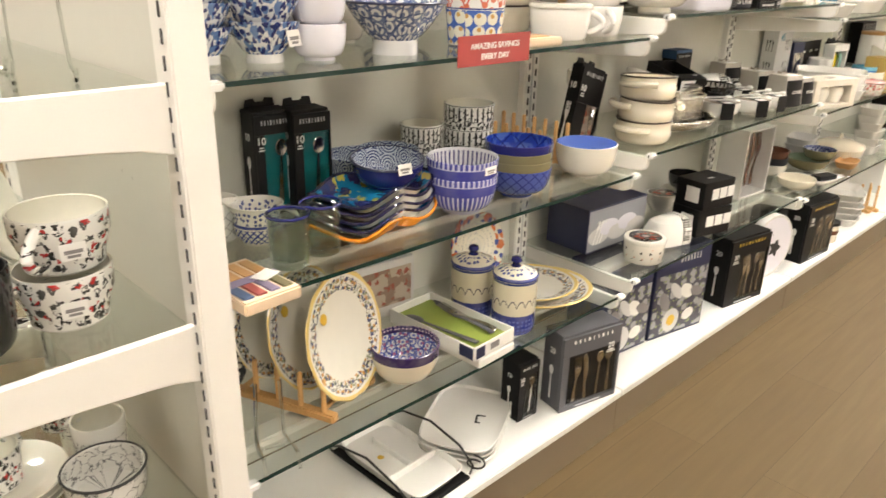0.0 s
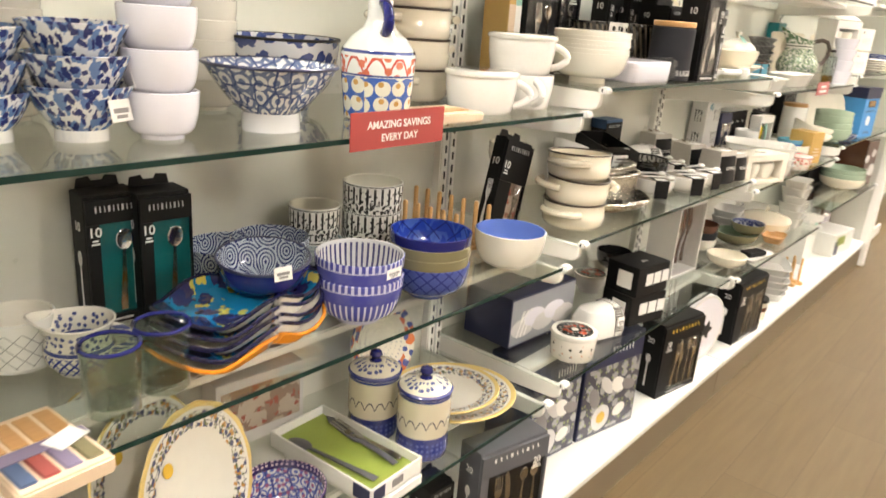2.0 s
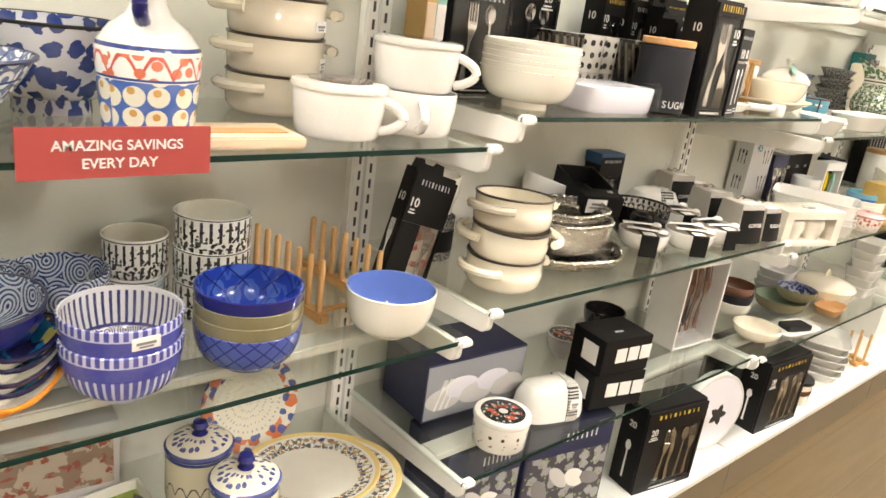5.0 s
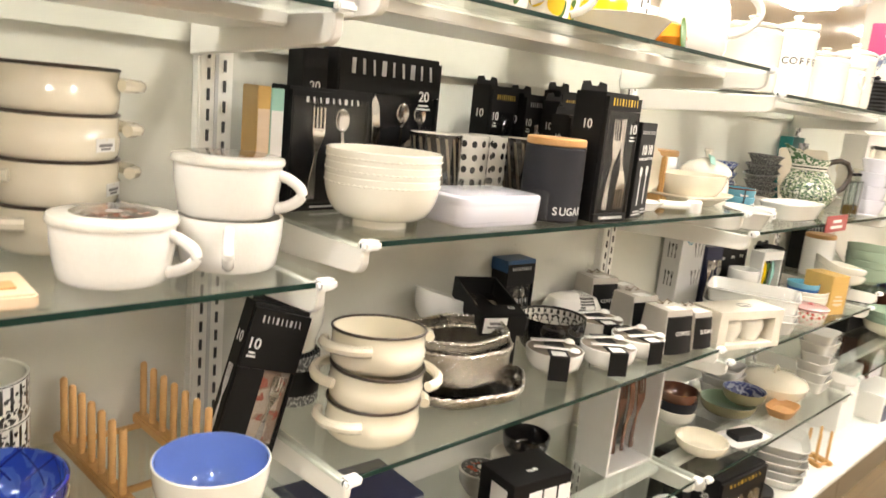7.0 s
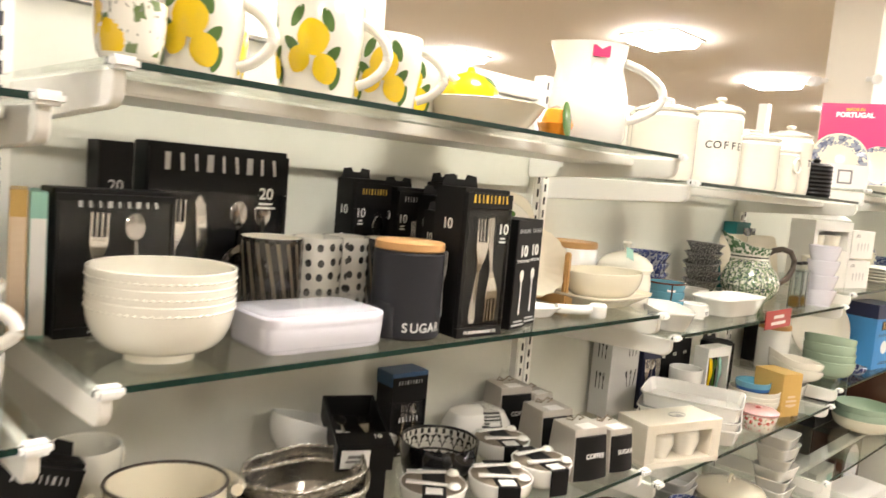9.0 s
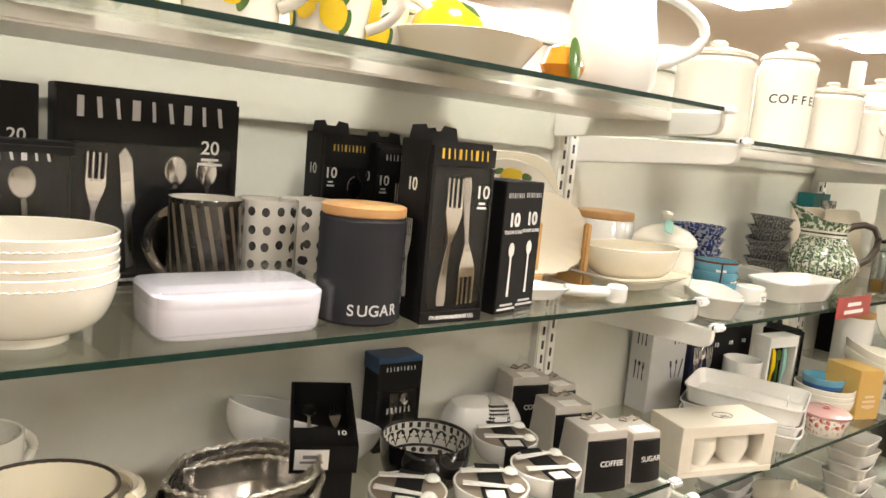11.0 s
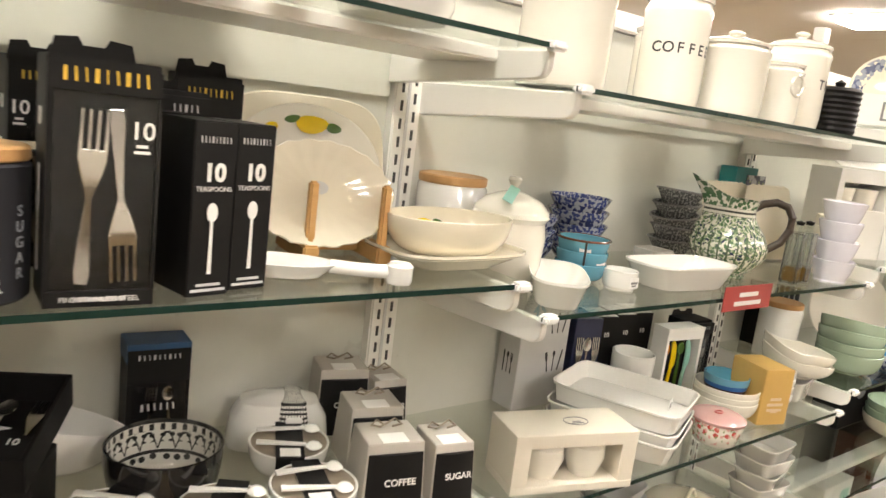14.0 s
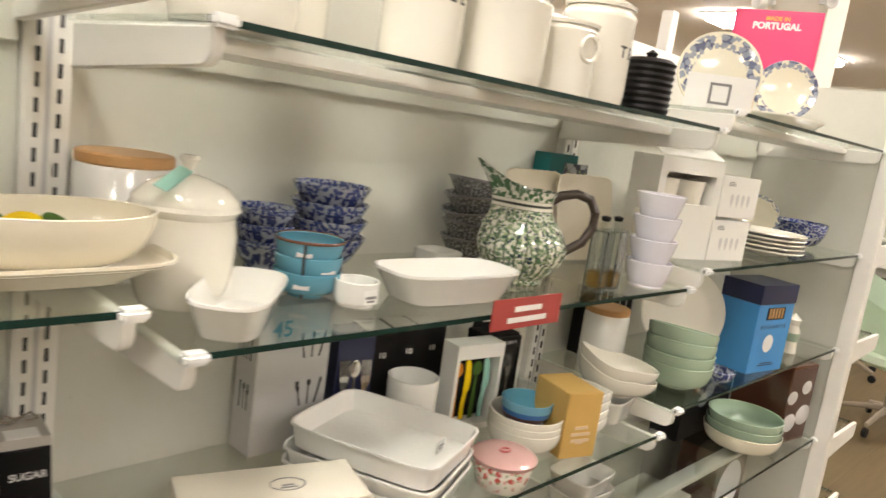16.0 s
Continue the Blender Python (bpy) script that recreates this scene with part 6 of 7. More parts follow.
bowl(2.45, 1.25, B0, 0.10, 0.08, 0.05, CREAM, YELLOW, "pale yellow bowl at the back", 0.01)
# ---- bay C, top shelf ----
crock(2.985, 1.08, C0, 0.075, 0.19, CREAMLT, "large ivory lidded storage jar")
crock(3.13, 1.2, C0, 0.06, 0.2, CREAMLT, "ivory lidded storage jar at the back")
crock(3.30, 1.10, C0, 0.062, 0.235, CREAMLT, "ivory storage jar lettered COFFEE", text="COFFEE", rz=-32)
crock(3.44, 1.06, C0, 0.07, 0.165, CREAMLT, "ivory lidded jar with wire clasp", 30)
crock(3.46, 1.24, C0, 0.065, 0.2, CREAMLT, "ivory lidded storage jar at the back")
e = crock(3.575, 1.04, C0, 0.055, 0.14, CREAMLT, "ivory jar with an embossed ring on its side", -5, knob=False)
part("embossed_ring", tube([(0.02 * math.cos(a), 0, 0.02 * math.sin(a)) for a in [2 * math.pi * i / 20 for i in range(21)]], 0.004, 6), CREAMLT, e, "", pose(0.0, -0.055, 0.08))
crock(3.70, 1.065, C0, 0.066, 0.205, CREAMLT, "ivory storage jar lettered TEA", text="TEA", rz=15)
e = thing("black_canister", "black ribbed canister with round knob", "canister", 3.845, 1.03, C0)
part("body", lathe([(0, 0), (0.045, 0)] + [(0.047 + 0.003 * (i % 2), 0.005 + 0.0062 * i) for i in range(16)] + [(0.04, 0.106), (0, 0.108)], 36), BLACK, e)
part("knob", lathe([(0, 0), (0.008, 0), (0.012, 0.01), (0, 0.018)], 16), BLACK, e, "", pose(0, 0, 0.107))
plate(0, 0, 0, 0.106, BLUEFLOR, "ivory plate with blue flower border standing up", Matrix.Translation((4.37, 1.14, SH["D0"] + 0.105)) @ pose(0, 0, 0, 80, 0, -52), group="blue border plates", rim=0.014)
e = thing("card_sign", "white folded card sign with grey frame", "sign", 4.26, 1.075, SH["D0"], -52)
part("card", block(0.16, 0.004, 0.09, 0.001), PAPER, e)
part("frame_print", join(block(0.05, 0.001, 0.006, 0, True, (0, 0, 0.05)), block(0.05, 0.001, 0.006, 0, True, (0, 0, 0.006)), block(0.006, 0.001, 0.05, 0, True, (-0.022, 0, 0.006)), block(0.006, 0.001, 0.05, 0, True, (0.022, 0, 0.006))), GREYINK, e, "", pose(0, -0.0026, 0.015))
plate(0, 0, 0, 0.085, BLUEFLOR, "ivory plate with blue flower border at the back", Matrix.Translation((3.86, 1.27, C0 + 0.09)) @ pose(0, 0, 0, 78, 0, -30), group="blue border plates", rim=0.014)
# ---- bay C, first shelf ----
canister(2.958, 1.288, C1, 0.066, 0.165, WHITE, "white canister with bamboo lid at the back")
e = thing("tureen", "ivory lidded tureen with mint ribbon tag", "tureen", 2.978, 1.14, C1)
part("body", lathe([(0, 0), (0.05, 0), (0.054, 0.005), (0.063, 0.04), (0.066, 0.09), (0.062, 0.115), (0.069, 0.125), (0.066, 0.13), (0, 0.13)], 48), CREAMLT, e)
part("lid", lathe([(0, 0), (0.067, 0), (0.066, 0.006), (0.05, 0.022), (0.025, 0.032), (0.01, 0.036), (0, 0.036)], 44), CREAMLT, e, "", pose(0, 0, 0.13))
part("knob", lathe([(0, 0), (0.007, 0), (0.006, 0.01), (0.013, 0.022), (0.01, 0.027), (0, 0.026)], 18), CREAMLT, e, "", pose(0, 0, 0.163))
part("ribbon_tag", block(0.06, 0.018, 0.001, 0), TEALMINT, e, "mint green paper tag", pose(-0.034, -0.03, 0.163, 22, -20, 35))
dish(3.0, 1.03, C1, 0.205, 0.098, 0.048, WHITE, "small white oblong dish on the glass edge", 48, 3.4, 0.76)
dish(3.384, 1.05, C1, 0.255, 0.125, 0.05, WHITE, "white oblong baking dish", -4, 4.0, 0.78)
o = bowl(3.205, 1.06, C1, 0.033, 0.036, 0.027, WHITE, WHITE, "tiny white pot with paper label", 0.004, 2.0, name="ramekin")
stickers(o, 0, -0.0335, 0.018, 0, 0.026, 0.02)
for j in range(4):
    bowl(3.30, 1.27, C1 + j * 0.029, 0.068, 0.058, 0.034, SPONGE, SPONGE, "navy sponge-painted bowl in a stack", 0.008, -1, rz=25 * j, group="navy sponge bowls")
for j in range(3):
    bowl(3.185, 1.285, C1 + j * 0.026, 0.052, 0.05, 0.028, SPONGE, SPONGE, "navy sponge-painted bowl in a stack", 0.008, -1, rz=25 * j, group="navy sponge bowls")
for j in range(3):
    o = bowl(3.163, 1.125, C1 + j * 0.023, 0.05, 0.038, 0.026, SKYGLZ, SKYGLZ, "sky blue glazed bowl tied with cord", 0.006, 0.9, group="sky blue bowls", rim=BROWNGLZ if j == 2 else None)
    part("paper_label", block(0.022, 0.001, 0.018, 0), LTCARD, o, "pale paper label", pose(-0.034 + 0.036 * (j % 2), -0.036 - 0.012 * (j % 2), 0.018, -24, 0, -43 + 40 * (j % 2)))
part("cord", tube([(-0.034, -0.037, 0.04), (-0.034, -0.037, 0.01), (-0.03, -0.033, -0.02), (-0.024, -0.026, -0.044)], 0.0022, 6), WIRE, o, "black cord")
for j in range(5):
    bowl(3.665, 1.275, C1 + j * 0.03, 0.058, 0.048, 0.03, GREYBOWL, GREYBOWL, "grey speckled bowl in a leaning stack", 0.008, -1, tilt=(0, (0, 4, -8, -3, 5)[j]), group="grey speckled bowls", rim=GREYINK)
bowl(3.545, 1.235, C1, 0.038, 0.032, 0.03, WHITE, WHITE, "small square white dish", 0.004, 1.6, n=5, name="ramekin")
e = thing("sponge_pitcher", "green sponge-painted pitcher with brown handle", "pitcher", 3.622, 1.098, C1, 138)
bm = lathe([(0, 0), (0.042, 0), (0.046, 0.006), (0.042, 0.012), (0.062, 0.03), (0.080, 0.06), (0.082, 0.085), (0.070, 0.115), (0.053, 0.14), (0.046, 0.155), (0.044, 0.168), (0.046, 0.182), (0.050, 0.195), (0.047, 0.196), (0.040, 0.168), (0.049, 0.14), (0.066, 0.112), (0.07, 0.07), (0, 0.02)], 64, spout=1.1)
for v in bm.verts:
    if v.co.z > 0.15 and v.co.x > 0:
        v.co.z += (v.co.z - 0.15) * v.co.x / 0.045 * 0.28
bmesh.ops.scale(bm, vec=(1.03, 1.03, 0.9), verts=bm.verts)
part("body", bm, PITCHER, e)
part("handle", tube([(-0.04, 0, 0.157), (-0.06, 0, 0.172), (-0.088, 0, 0.179), (-0.114, 0, 0.172), (-0.128, 0, 0.15), (-0.128, 0, 0.122), (-0.112, 0, 0.09), (-0.078, 0, 0.066)], 0.009, 10), RIMDARK, e, "dark brown glazed handle")
for xx, rz in ((3.845, -3), (4.0, -6)):
    e = thing("square_plate", "cream square plate with frilled edge standing up", "plate", xx, 1.3, C1, rz, "frilled square plates", Matrix.Translation((xx, 1.27 - 0.2 * (xx - 3.8), C1 + 0.1)) @ pose(0, 0, 0, 80, 0, rz))
    part("plate", lathe([(0, 0), (0.7, 0.001), (0.98, 0.012), (1.0, 0.014), (0.98, 0.015), (0.7, 0.006), (0, 0.005)], 96, 9, 0.1, 0.1, None, (32, 0.012)), CREAM, e)
for k, xx in enumerate((3.755, 3.80)):
    e = thing("oil_cruet", "clear square glass oil bottle with amber oil", "bottle", xx, 1.01, C1, 10, "glass oil bottles")
    part("bottle", join(block(0.036, 0.036, 0.006, 0.002), *[block(0.036 if q % 2 else 0.004, 0.004 if q % 2 else 0.036, 0.112, 0.001, True, ((0.016, 0, -0.016, 0)[q], (0, 0.016, 0, -0.016)[q], 0.004)) for q in range(4)], block(0.036, 0.036, 0.004, 0.001, True, (0, 0, 0.113))), BLOWN, e)
    part("oil", block(0.03, 0.03, 0.034, 0.004), plain("amber_oil", (0.6, 0.36, 0.08), 0.1, Transmission_Weight=0.6), e, "amber oil", pose(0, 0, 0.004))
    part("neck", lathe([(0.012, 0.115), (0.01, 0.135), (0.006, 0.135), (0.006, 0.115)], 16), CLEAR, e)
    part("pourer", lathe([(0.008, 0.134), (0.01, 0.142), (0, 0.145)], 14), BLACK, e, "black stopper")
for j in range(4):
    bowl(3.935, 1.0, C1 + j * 0.047, 0.05, 0.052, 0.036, LILAC, LILAC, "frosted white stacking cup", 0.004, -1, group="stacked frosted cups")
for j in range(5):
    bowl(4.015, 1.06, C1 + j * 0.028, 0.035, 0.038, 0.026, CREAMLT, CREAMLT, "small ivory fluted pot in a stack", 0.004, 1.6, group="ivory fluted pots", wave=(14, 0.03))
e = carton(4.0, 1.325, C1 + 0.0, 0.11, 0.05, 0.24, TEALCARD, "tall teal boxed set against the panel", 0, "box")
part("photograph", block(0.1, 0.001, 0.08, 0), DISHPRINT, e, "printed photograph", pose(0.05, -0.0256, 0.14))
# ---- bay C, second shelf ----
cx, cy, w, rz = by_front(3.215, 1.275, 3.335, 1.29, 0.065)
e = carton(cx, cy, C2, w + 0.03, 0.065, 0.27, LTCARD, "tall pale grey cutlery carton with fork drawings", 0, "cutlery box", name="cutlery_carton")
words("45", 0.04, SKYGLZ, e, pose(-0.03, -0.0332, 0.215))
for r in range(2):
    for k in range(3):
        part("printed_icon", icon(("fork", "spoon", "knife")[k], 0.28), INK, e, "", pose(0.02 + 0.016 * k, -0.0332, 0.08 + 0.09 * r, 0, (k - 1) * 12))
        part("printed_icon", icon(("fork", "spoon", "knife")[k], 0.28), INK, e, "", pose(-0.0757, -0.012 + 0.012 * k, 0.08 + 0.09 * r, 0, 0, -90))
for k, (xx, w) in enumerate(((3.41, 0.075), (3.475, 0.06), (3.545, 0.06), (3.61, 0.06))):
    e = carton(xx, 1.31, C2, w, 0.085, 0.2, BLACK if k else NAVY, "dark cutlery carton in a row at the back", -14, "cutlery box", "row of dark cartons", "cutlery_carton")
    if not k:
        for q in range(3):
            part("fork" if q != 1 else "spoon", cutlery("fork" if q != 1 else "spoon", 0.8), STEEL, e, "", pose(-0.022 + 0.022 * q, -0.0455, 0.02))
    else:
        words("10", 0.016, PAPER, e, pose(0, -0.0432, 0.15))
        part("white_edge", block(w * 0.96, 0.08, 0.001, 0), PAPER, e, "", pose(0, 0, 0.2))
e = thing("bright_cutlery_box", "white window carton with orange and green cutlery", "cutlery box", 3.655, 1.20, C2, -8)
shell(e, WHITECARD, 0.125, 0.05, 0.185, 0.004, 0.012, 0.03, 0.008)
part("inner_panel", block(0.105, 0.002, 0.145, 0), BLACK, e, "", pose(0, 0.019, 0.01))
for k, mt in enumerate((ORANGE, YELLOW, LEAF, TEALMINT)):
    part("handle", cutlery("knife" if k % 2 else "spoon", 0.74), mt, e, "brightly coloured handle", pose(-0.038 + 0.025 * k, -0.004, 0.016) @ Matrix.Diagonal((1.3, 1.6, 1, 1)))
cutlery_box(3.76, 1.24, C2, 0.10, 0.06, 0.185, "black cutlery carton with white spoon icon", "10", -6, ("spoon", "fork"), BLACK, (0.4, 0.75), SILVERINK)
for j in range(2):
    bowl(3.495, 1.205, C2 + 0.056 * j, 0.05, 0.076, 0.04, WHITE, WHITE, "plain white cup in a stack", 0.004, 2.2, group="stacked white cups", name="cup", cat="cup")
dish(3.335, 1.10, C2, 0.215, 0.275, 0.046, WHITE, "white rectangular baking dish under others", 23, 9.0, 0.9, group="stacked baking dishes")
dish(3.337, 1.102, C2 + 0.022, 0.215, 0.275, 0.046, WHITE, "white rectangular baking dish in the stack", 23, 9.0, 0.9, group="stacked baking dishes")
o = dish(3.34, 1.098, C2 + 0.064, 0.21, 0.27, 0.044, WHITE, "white rectangular baking dish on the stack", 21, 9.0, 0.93, group="stacked baking dishes", mi=EMBOSS)
stickers(o, 0.03, -0.088, 0.024, 0, 0.03, 0.022)
e = thing("window_gift_box", "cream gift box with cut-out window and two pots", "gift box", 3.072, 1.022, C2, -17)
shell(e, CREAMCARD, 0.245, 0.105, 0.108, 0.004, 0.014, 0.024, 0.03)
for s in (-1, 1):
    part("pot", lathe([(0, 0.014), (0.026, 0.014), (0.038, 0.05), (0.036, 0.07), (0.03, 0.076), (0, 0.078)], 28), CREAMLT, e, "small ivory pot", pose(s * 0.043, -0.008, 0))
part("round_print", tube([(0.024 * math.cos(a), 0.016 * math.sin(a), 0) for a in [2 * math.pi * i / 24 for i in range(25)]], 0.0008, 5), GREYINK, e, "", pose(0.02, 0, 0.1085))
bars(e, GREYINK, 0.025, 0.012, 2, pose(0.02, -0.004, 0.1085, -90))
e = thing("flower_pot_box", "small cherry-dotted pot with translucent pink lid", "pot", 3.53, 0.99, C2)
part("pot", lathe([(0, 0), (0.042, 0), (0.046, 0.004), (0.055, 0.045), (0.053, 0.05), (0, 0.05)], 40), CHERRY, e)
part("lid", lathe([(0, 0), (0.058, 0), (0.059, 0.006), (0.05, 0.012), (0.015, 0.014), (0, 0.014)], 40), plain("pink_lid", (0.72, 0.44, 0.41), 0.2, Transmission_Weight=0.35), e, "translucent pink lid", pose(0, 0, 0.05))
part("button", tube([(0.01 * math.cos(a), 0.007 * math.sin(a), 0.065) for a in [2 * math.pi * i / 18 for i in range(19)]], 0.002, 6), RED, e, "red ring on the lid")
for j in range(3):
    bowl(3.69, 1.07, C2 + j * 0.014, 0.076, 0.05, 0.036, CREAMLT, CREAMLT, "ivory soup bowl in a stack", 0.006, 0.6, group="stacked soup bowls")
bowl(3.70, 1.08, C2 + 0.045, 0.053, 0.052, 0.03, pattern("blue_brown_dip", (0.04, 0.13, 0.36), [("fill", (0.07, 0.028, 0.022), 0, 0, -1, 0.026), ("fill", (0.15, 0.36, 0.5), 0, 0, 0.036, 1)], R=0.05), SKYGLZ, "bowl dipped in blue and brown glaze", 0.006, 1.0)
cx, cy, w, rz = by_front(3.70, 0.985, 3.765, 0.965, 0.12)
e = carton(cx + 0.02, cy, C2, 0.085, 0.11, 0.135, GOLDCARD, "mustard yellow cardboard gift box", -18, "box", name="gift_box")
bars(e, PALEWOOD, 0.05, 0.04, 3, pose(0, -0.0558, 0.06))
bars(e, PALEWOOD, 0.03, 0.01, 1, pose(0, -0.0558, 0.03))
for j in range(4):
    bowl(3.86, 1.06, C2 + j * 0.02, 0.055, 0.04, 0.03, WHITE, WHITE, "small white fluted dish in a stack", 0.005, 0.8, n=4, group="white fluted dishes", wave=(8, 0.03))
for j in range(2):
    o = bowl(4.03, 1.075, C2 + 0.052 + j * 0.026, 0.082, 0.052, 0.035, CREAMLT, CREAMLT, "ivory wave-edged bowl in a stack", 0.008, 0.5, sx=1.15, sy=0.85, rz=-45, group="wave bowls")
    for v in o.data.vertices:
        v.co.z += 0.03 * (v.co.x / 0.09) ** 2 * math.copysign(1, 0.03 - v.co.x) * (1 if v.co.x < 0 else 0.35) * v.co.z / 0.05
dish(4.01, 1.085, C2, 0.12, 0.12, 0.054, WHITE, "white square dish supporting bowls", 10, 6.0, 0.85)
# ---- bay C, third shelf ----
for j, mt in enumerate((CREAMLT, SLATE, BROWNGLZ)):
    bowl(3.16, 1.20, C3 + j * 0.03, 0.065, 0.05, 0.035, mt, mt, ("ivory bowl at the base of a stack", "slate grey bowl in a stack", "brown glazed bowl on a stack")[j], 0.006, 0.8, group="stacked earth-tone bowls")
bowl(3.03, 1.04, C3, 0.075, 0.045, 0.035, CREAM, CREAM, "cream fluted shallow bowl", 0.006, 0.5, wave=(18, 0.02))
bowl(3.38, 1.13, C3, 0.09, 0.05, 0.04, OLIVE, SAGE, "olive green shallow bowl", 0.006, 0.6)
bowl(3.42, 1.1, C3 + 0.04, 0.07, 0.05, 0.03, OLIVE, SPONGE, "olive bowl with blue sponged rim", 0.006, 0.6)
dish(3.22, 1.0, C3, 0.2, 0.1, 0.02, WHITE, "white flat tray on the glass edge", -8, 6.0, 0.8, "tray", "tray")
e = carton(3.24, 1.005, C3 + 0.006, 0.1, 0.05, 0.02, BLACK, "small black carton lying in a tray", -20, "box")
e = thing("casserole", "cream lidded casserole with loop handle", "casserole", 3.70, 1.11, C3)
part("body", lathe([(0, 0), (0.08, 0), (0.105, 0.03), (0.11, 0.055), (0.105, 0.06), (0, 0.06)], 44), CREAM, e)
part("lid", lathe([(0, 0), (0.112, 0), (0.1, 0.016), (0.05, 0.03), (0, 0.034)], 44), CREAM, e, "", pose(0, 0, 0.06))
part("knob", tube([(-0.02 + 0.004 * i, 0, 0.022 * math.sin(math.pi * i / 10)) for i in range(11)], 0.005, 8), CREAM, e, "loop handle", pose(0, 0, 0.092))
dish(3.56, 1.02, C3, 0.14, 0.09, 0.03, BAMBOO, "wooden dish with paper wrap", 5, 4.0, 0.8)
for j in range(6):
    dish(3.93, 1.06, C3 + j * 0.036, 0.15 - 0.002 * j, 0.11, 0.045, WHITE, "white lasagne dish in a tall stack", (0, 8, -6, 10, -4, 3)[j], 6.0, 0.82, group="tall stacked dishes")
for j in range(3):
    dish(3.55, 1.23, C3 + j * 0.03, 0.16, 0.12, 0.045, LTCARD, "grey-white covered dish at the back", 4 * j, 5.0, 0.82, group="covered dishes")
# ---- bay C, base deck ----
e = thing("cake_tin", "low bronze-banded round tin", "tin", 3.42, 1.01, DK)
part("body", lathe([(0, 0), (0.055, 0), (0.057, 0.004), (0.057, 0.045), (0.06, 0.05), (0.057, 0.055), (0.057, 0.08), (0, 0.082)], 36), CREAM, e)
part("band", lathe([(0.058, 0.04), (0.0605, 0.05), (0.058, 0.06)], 36), BROWNGLZ, e, "bronze band")
part("lid", lathe([(0, 0), (0.062, 0), (0.06, 0.012), (0, 0.016)], 36), BLACK, e, "", pose(0, 0, 0.082))
for j in range(5):
    dish(3.76, 1.07, DK + j * 0.03, 0.25, 0.19, 0.042, WHITE, "white square dish in a stack on the deck", 20 + (j % 3) * 4, 5.0, 0.8, group="deck stack of dishes")
dowel_rack(4.03, 1.02, DK, 0.09, 0.06, 2, 0.12, "small pine easel on the deck", -20)
for k in range(3):
    carton(3.62 + 0.16 * k, 1.27, DK, 0.14, 0.12, 0.2 - 0.03 * k, (LTCARD, WHITECARD, GREYCARD)[k], "plain storage carton at the back of the deck", 3 * k, "box", "deck cartons")
e = carton(3.27, 1.19, DK, 0.2, 0.12, 0.2, BLACK, "plain black carton at the back of the deck", 0)
# ---- bay D ----
canister(4.17, 1.21, D2, 0.058, 0.16, WHITE, "white canister with bamboo lid")
for k in range(6):
    e = carton(4.235 + 0.036 * k, 1.315, D2, 0.032, 0.06, 0.2, BLACK, "slim black boxed knife in a row", 0, "box", "row of slim boxes", "knife_box")
    part("pale_edge", block(0.006, 0.001, 0.19, 0), LTCARD, e, "", pose(0.012, -0.0306, 0.004))
for j in range(4):
    bowl(4.268 + 0.004 * j, 1.045 + 0.003 * j, D2 + j * 0.026, 0.088, 0.066, 0.04, SAGE, SAGE, "sage green glazed bowl in a leaning stack", 0.008, 0.9, tilt=(0, 0) if j < 2 else (-2, 5 * j - 4), group="sage green bowls")
plate(0, 0, 0, 0.125, CREAMLT, "large pale plate standing on a pine easel", Matrix.Translation((4.50, 1.17, D2 + 0.135)) @ pose(0, 0, 0, 78, 0, -40), rim=0.018)
dowel_rack(4.51, 1.13, D2, 0.08, 0.07, 2, 0.075, "small pine easel under a plate", -40)
bowl(4.43, 1.0, D2, 0.04, 0.03, 0.02, SPONGE, SPONGE, "tiny navy patterned bowl", 0.004)
cx, cy, w, rz = by_front(4.575, 0.985, 4.755, 0.955, 0.12)
e = carton(cx, cy, D2, w, 0.12, 0.20, BLUECARD, "bright blue knife block carton with navy top", rz, "box", name="knife_block_box")
part("navy_top", block(w + 0.004, 0.124, 0.055, 0.001), NAVY, e, "navy printed top", pose(0, 0, 0.2))
part("window", block(w * 0.5, 0.001, 0.035, 0), BLACK, e, "", pose(0, -0.0606, 0.155))
for k in range(5):
    part("knife_handle", block(0.01, 0.002, 0.03, 0.001), BAMBOO, e, "", pose(-0.032 + 0.016 * k, -0.0612, 0.158))
part("white_disc", lathe([(0, 0), (0.026, 0), (0, 0.0006)], 30), PAPER, e, "white printed disc", pose(-0.01, -0.0604, 0.085, 90))
mark(e, NAVY, w * 0.72, 0.012, pose(0, -0.0604, 0.128), n=10)
bars(e, NAVY, w * 0.5, 0.012, 2, pose(0, -0.0604, 0.025))
part("photo_side", block(0.001, 0.116, 0.14, 0), FOODPRINT, e, "printed photograph on the side", pose(w / 2 + 0.0006, 0, 0.03))
e = thing("salt_grinder", "small white and green ceramic grinder", "grinder", 5.0, 1.02, D2)
part("body", lathe([(0, 0), (0.024, 0), (0.02, 0.04), (0.024, 0.07), (0.016, 0.09), (0.022, 0.11), (0, 0.13)], 24), CREAMLT, e)
part("band", lathe([(0.021, 0.038), (0.0235, 0.05), (0.0245, 0.066)], 24), SAGE, e)
for j in range(5):
    plate(4.69, 1.05, D1 + j * 0.012, 0.105, CREAMLT, "ivory dinner plate in a stack", group="dinner plates", rim=0.016)
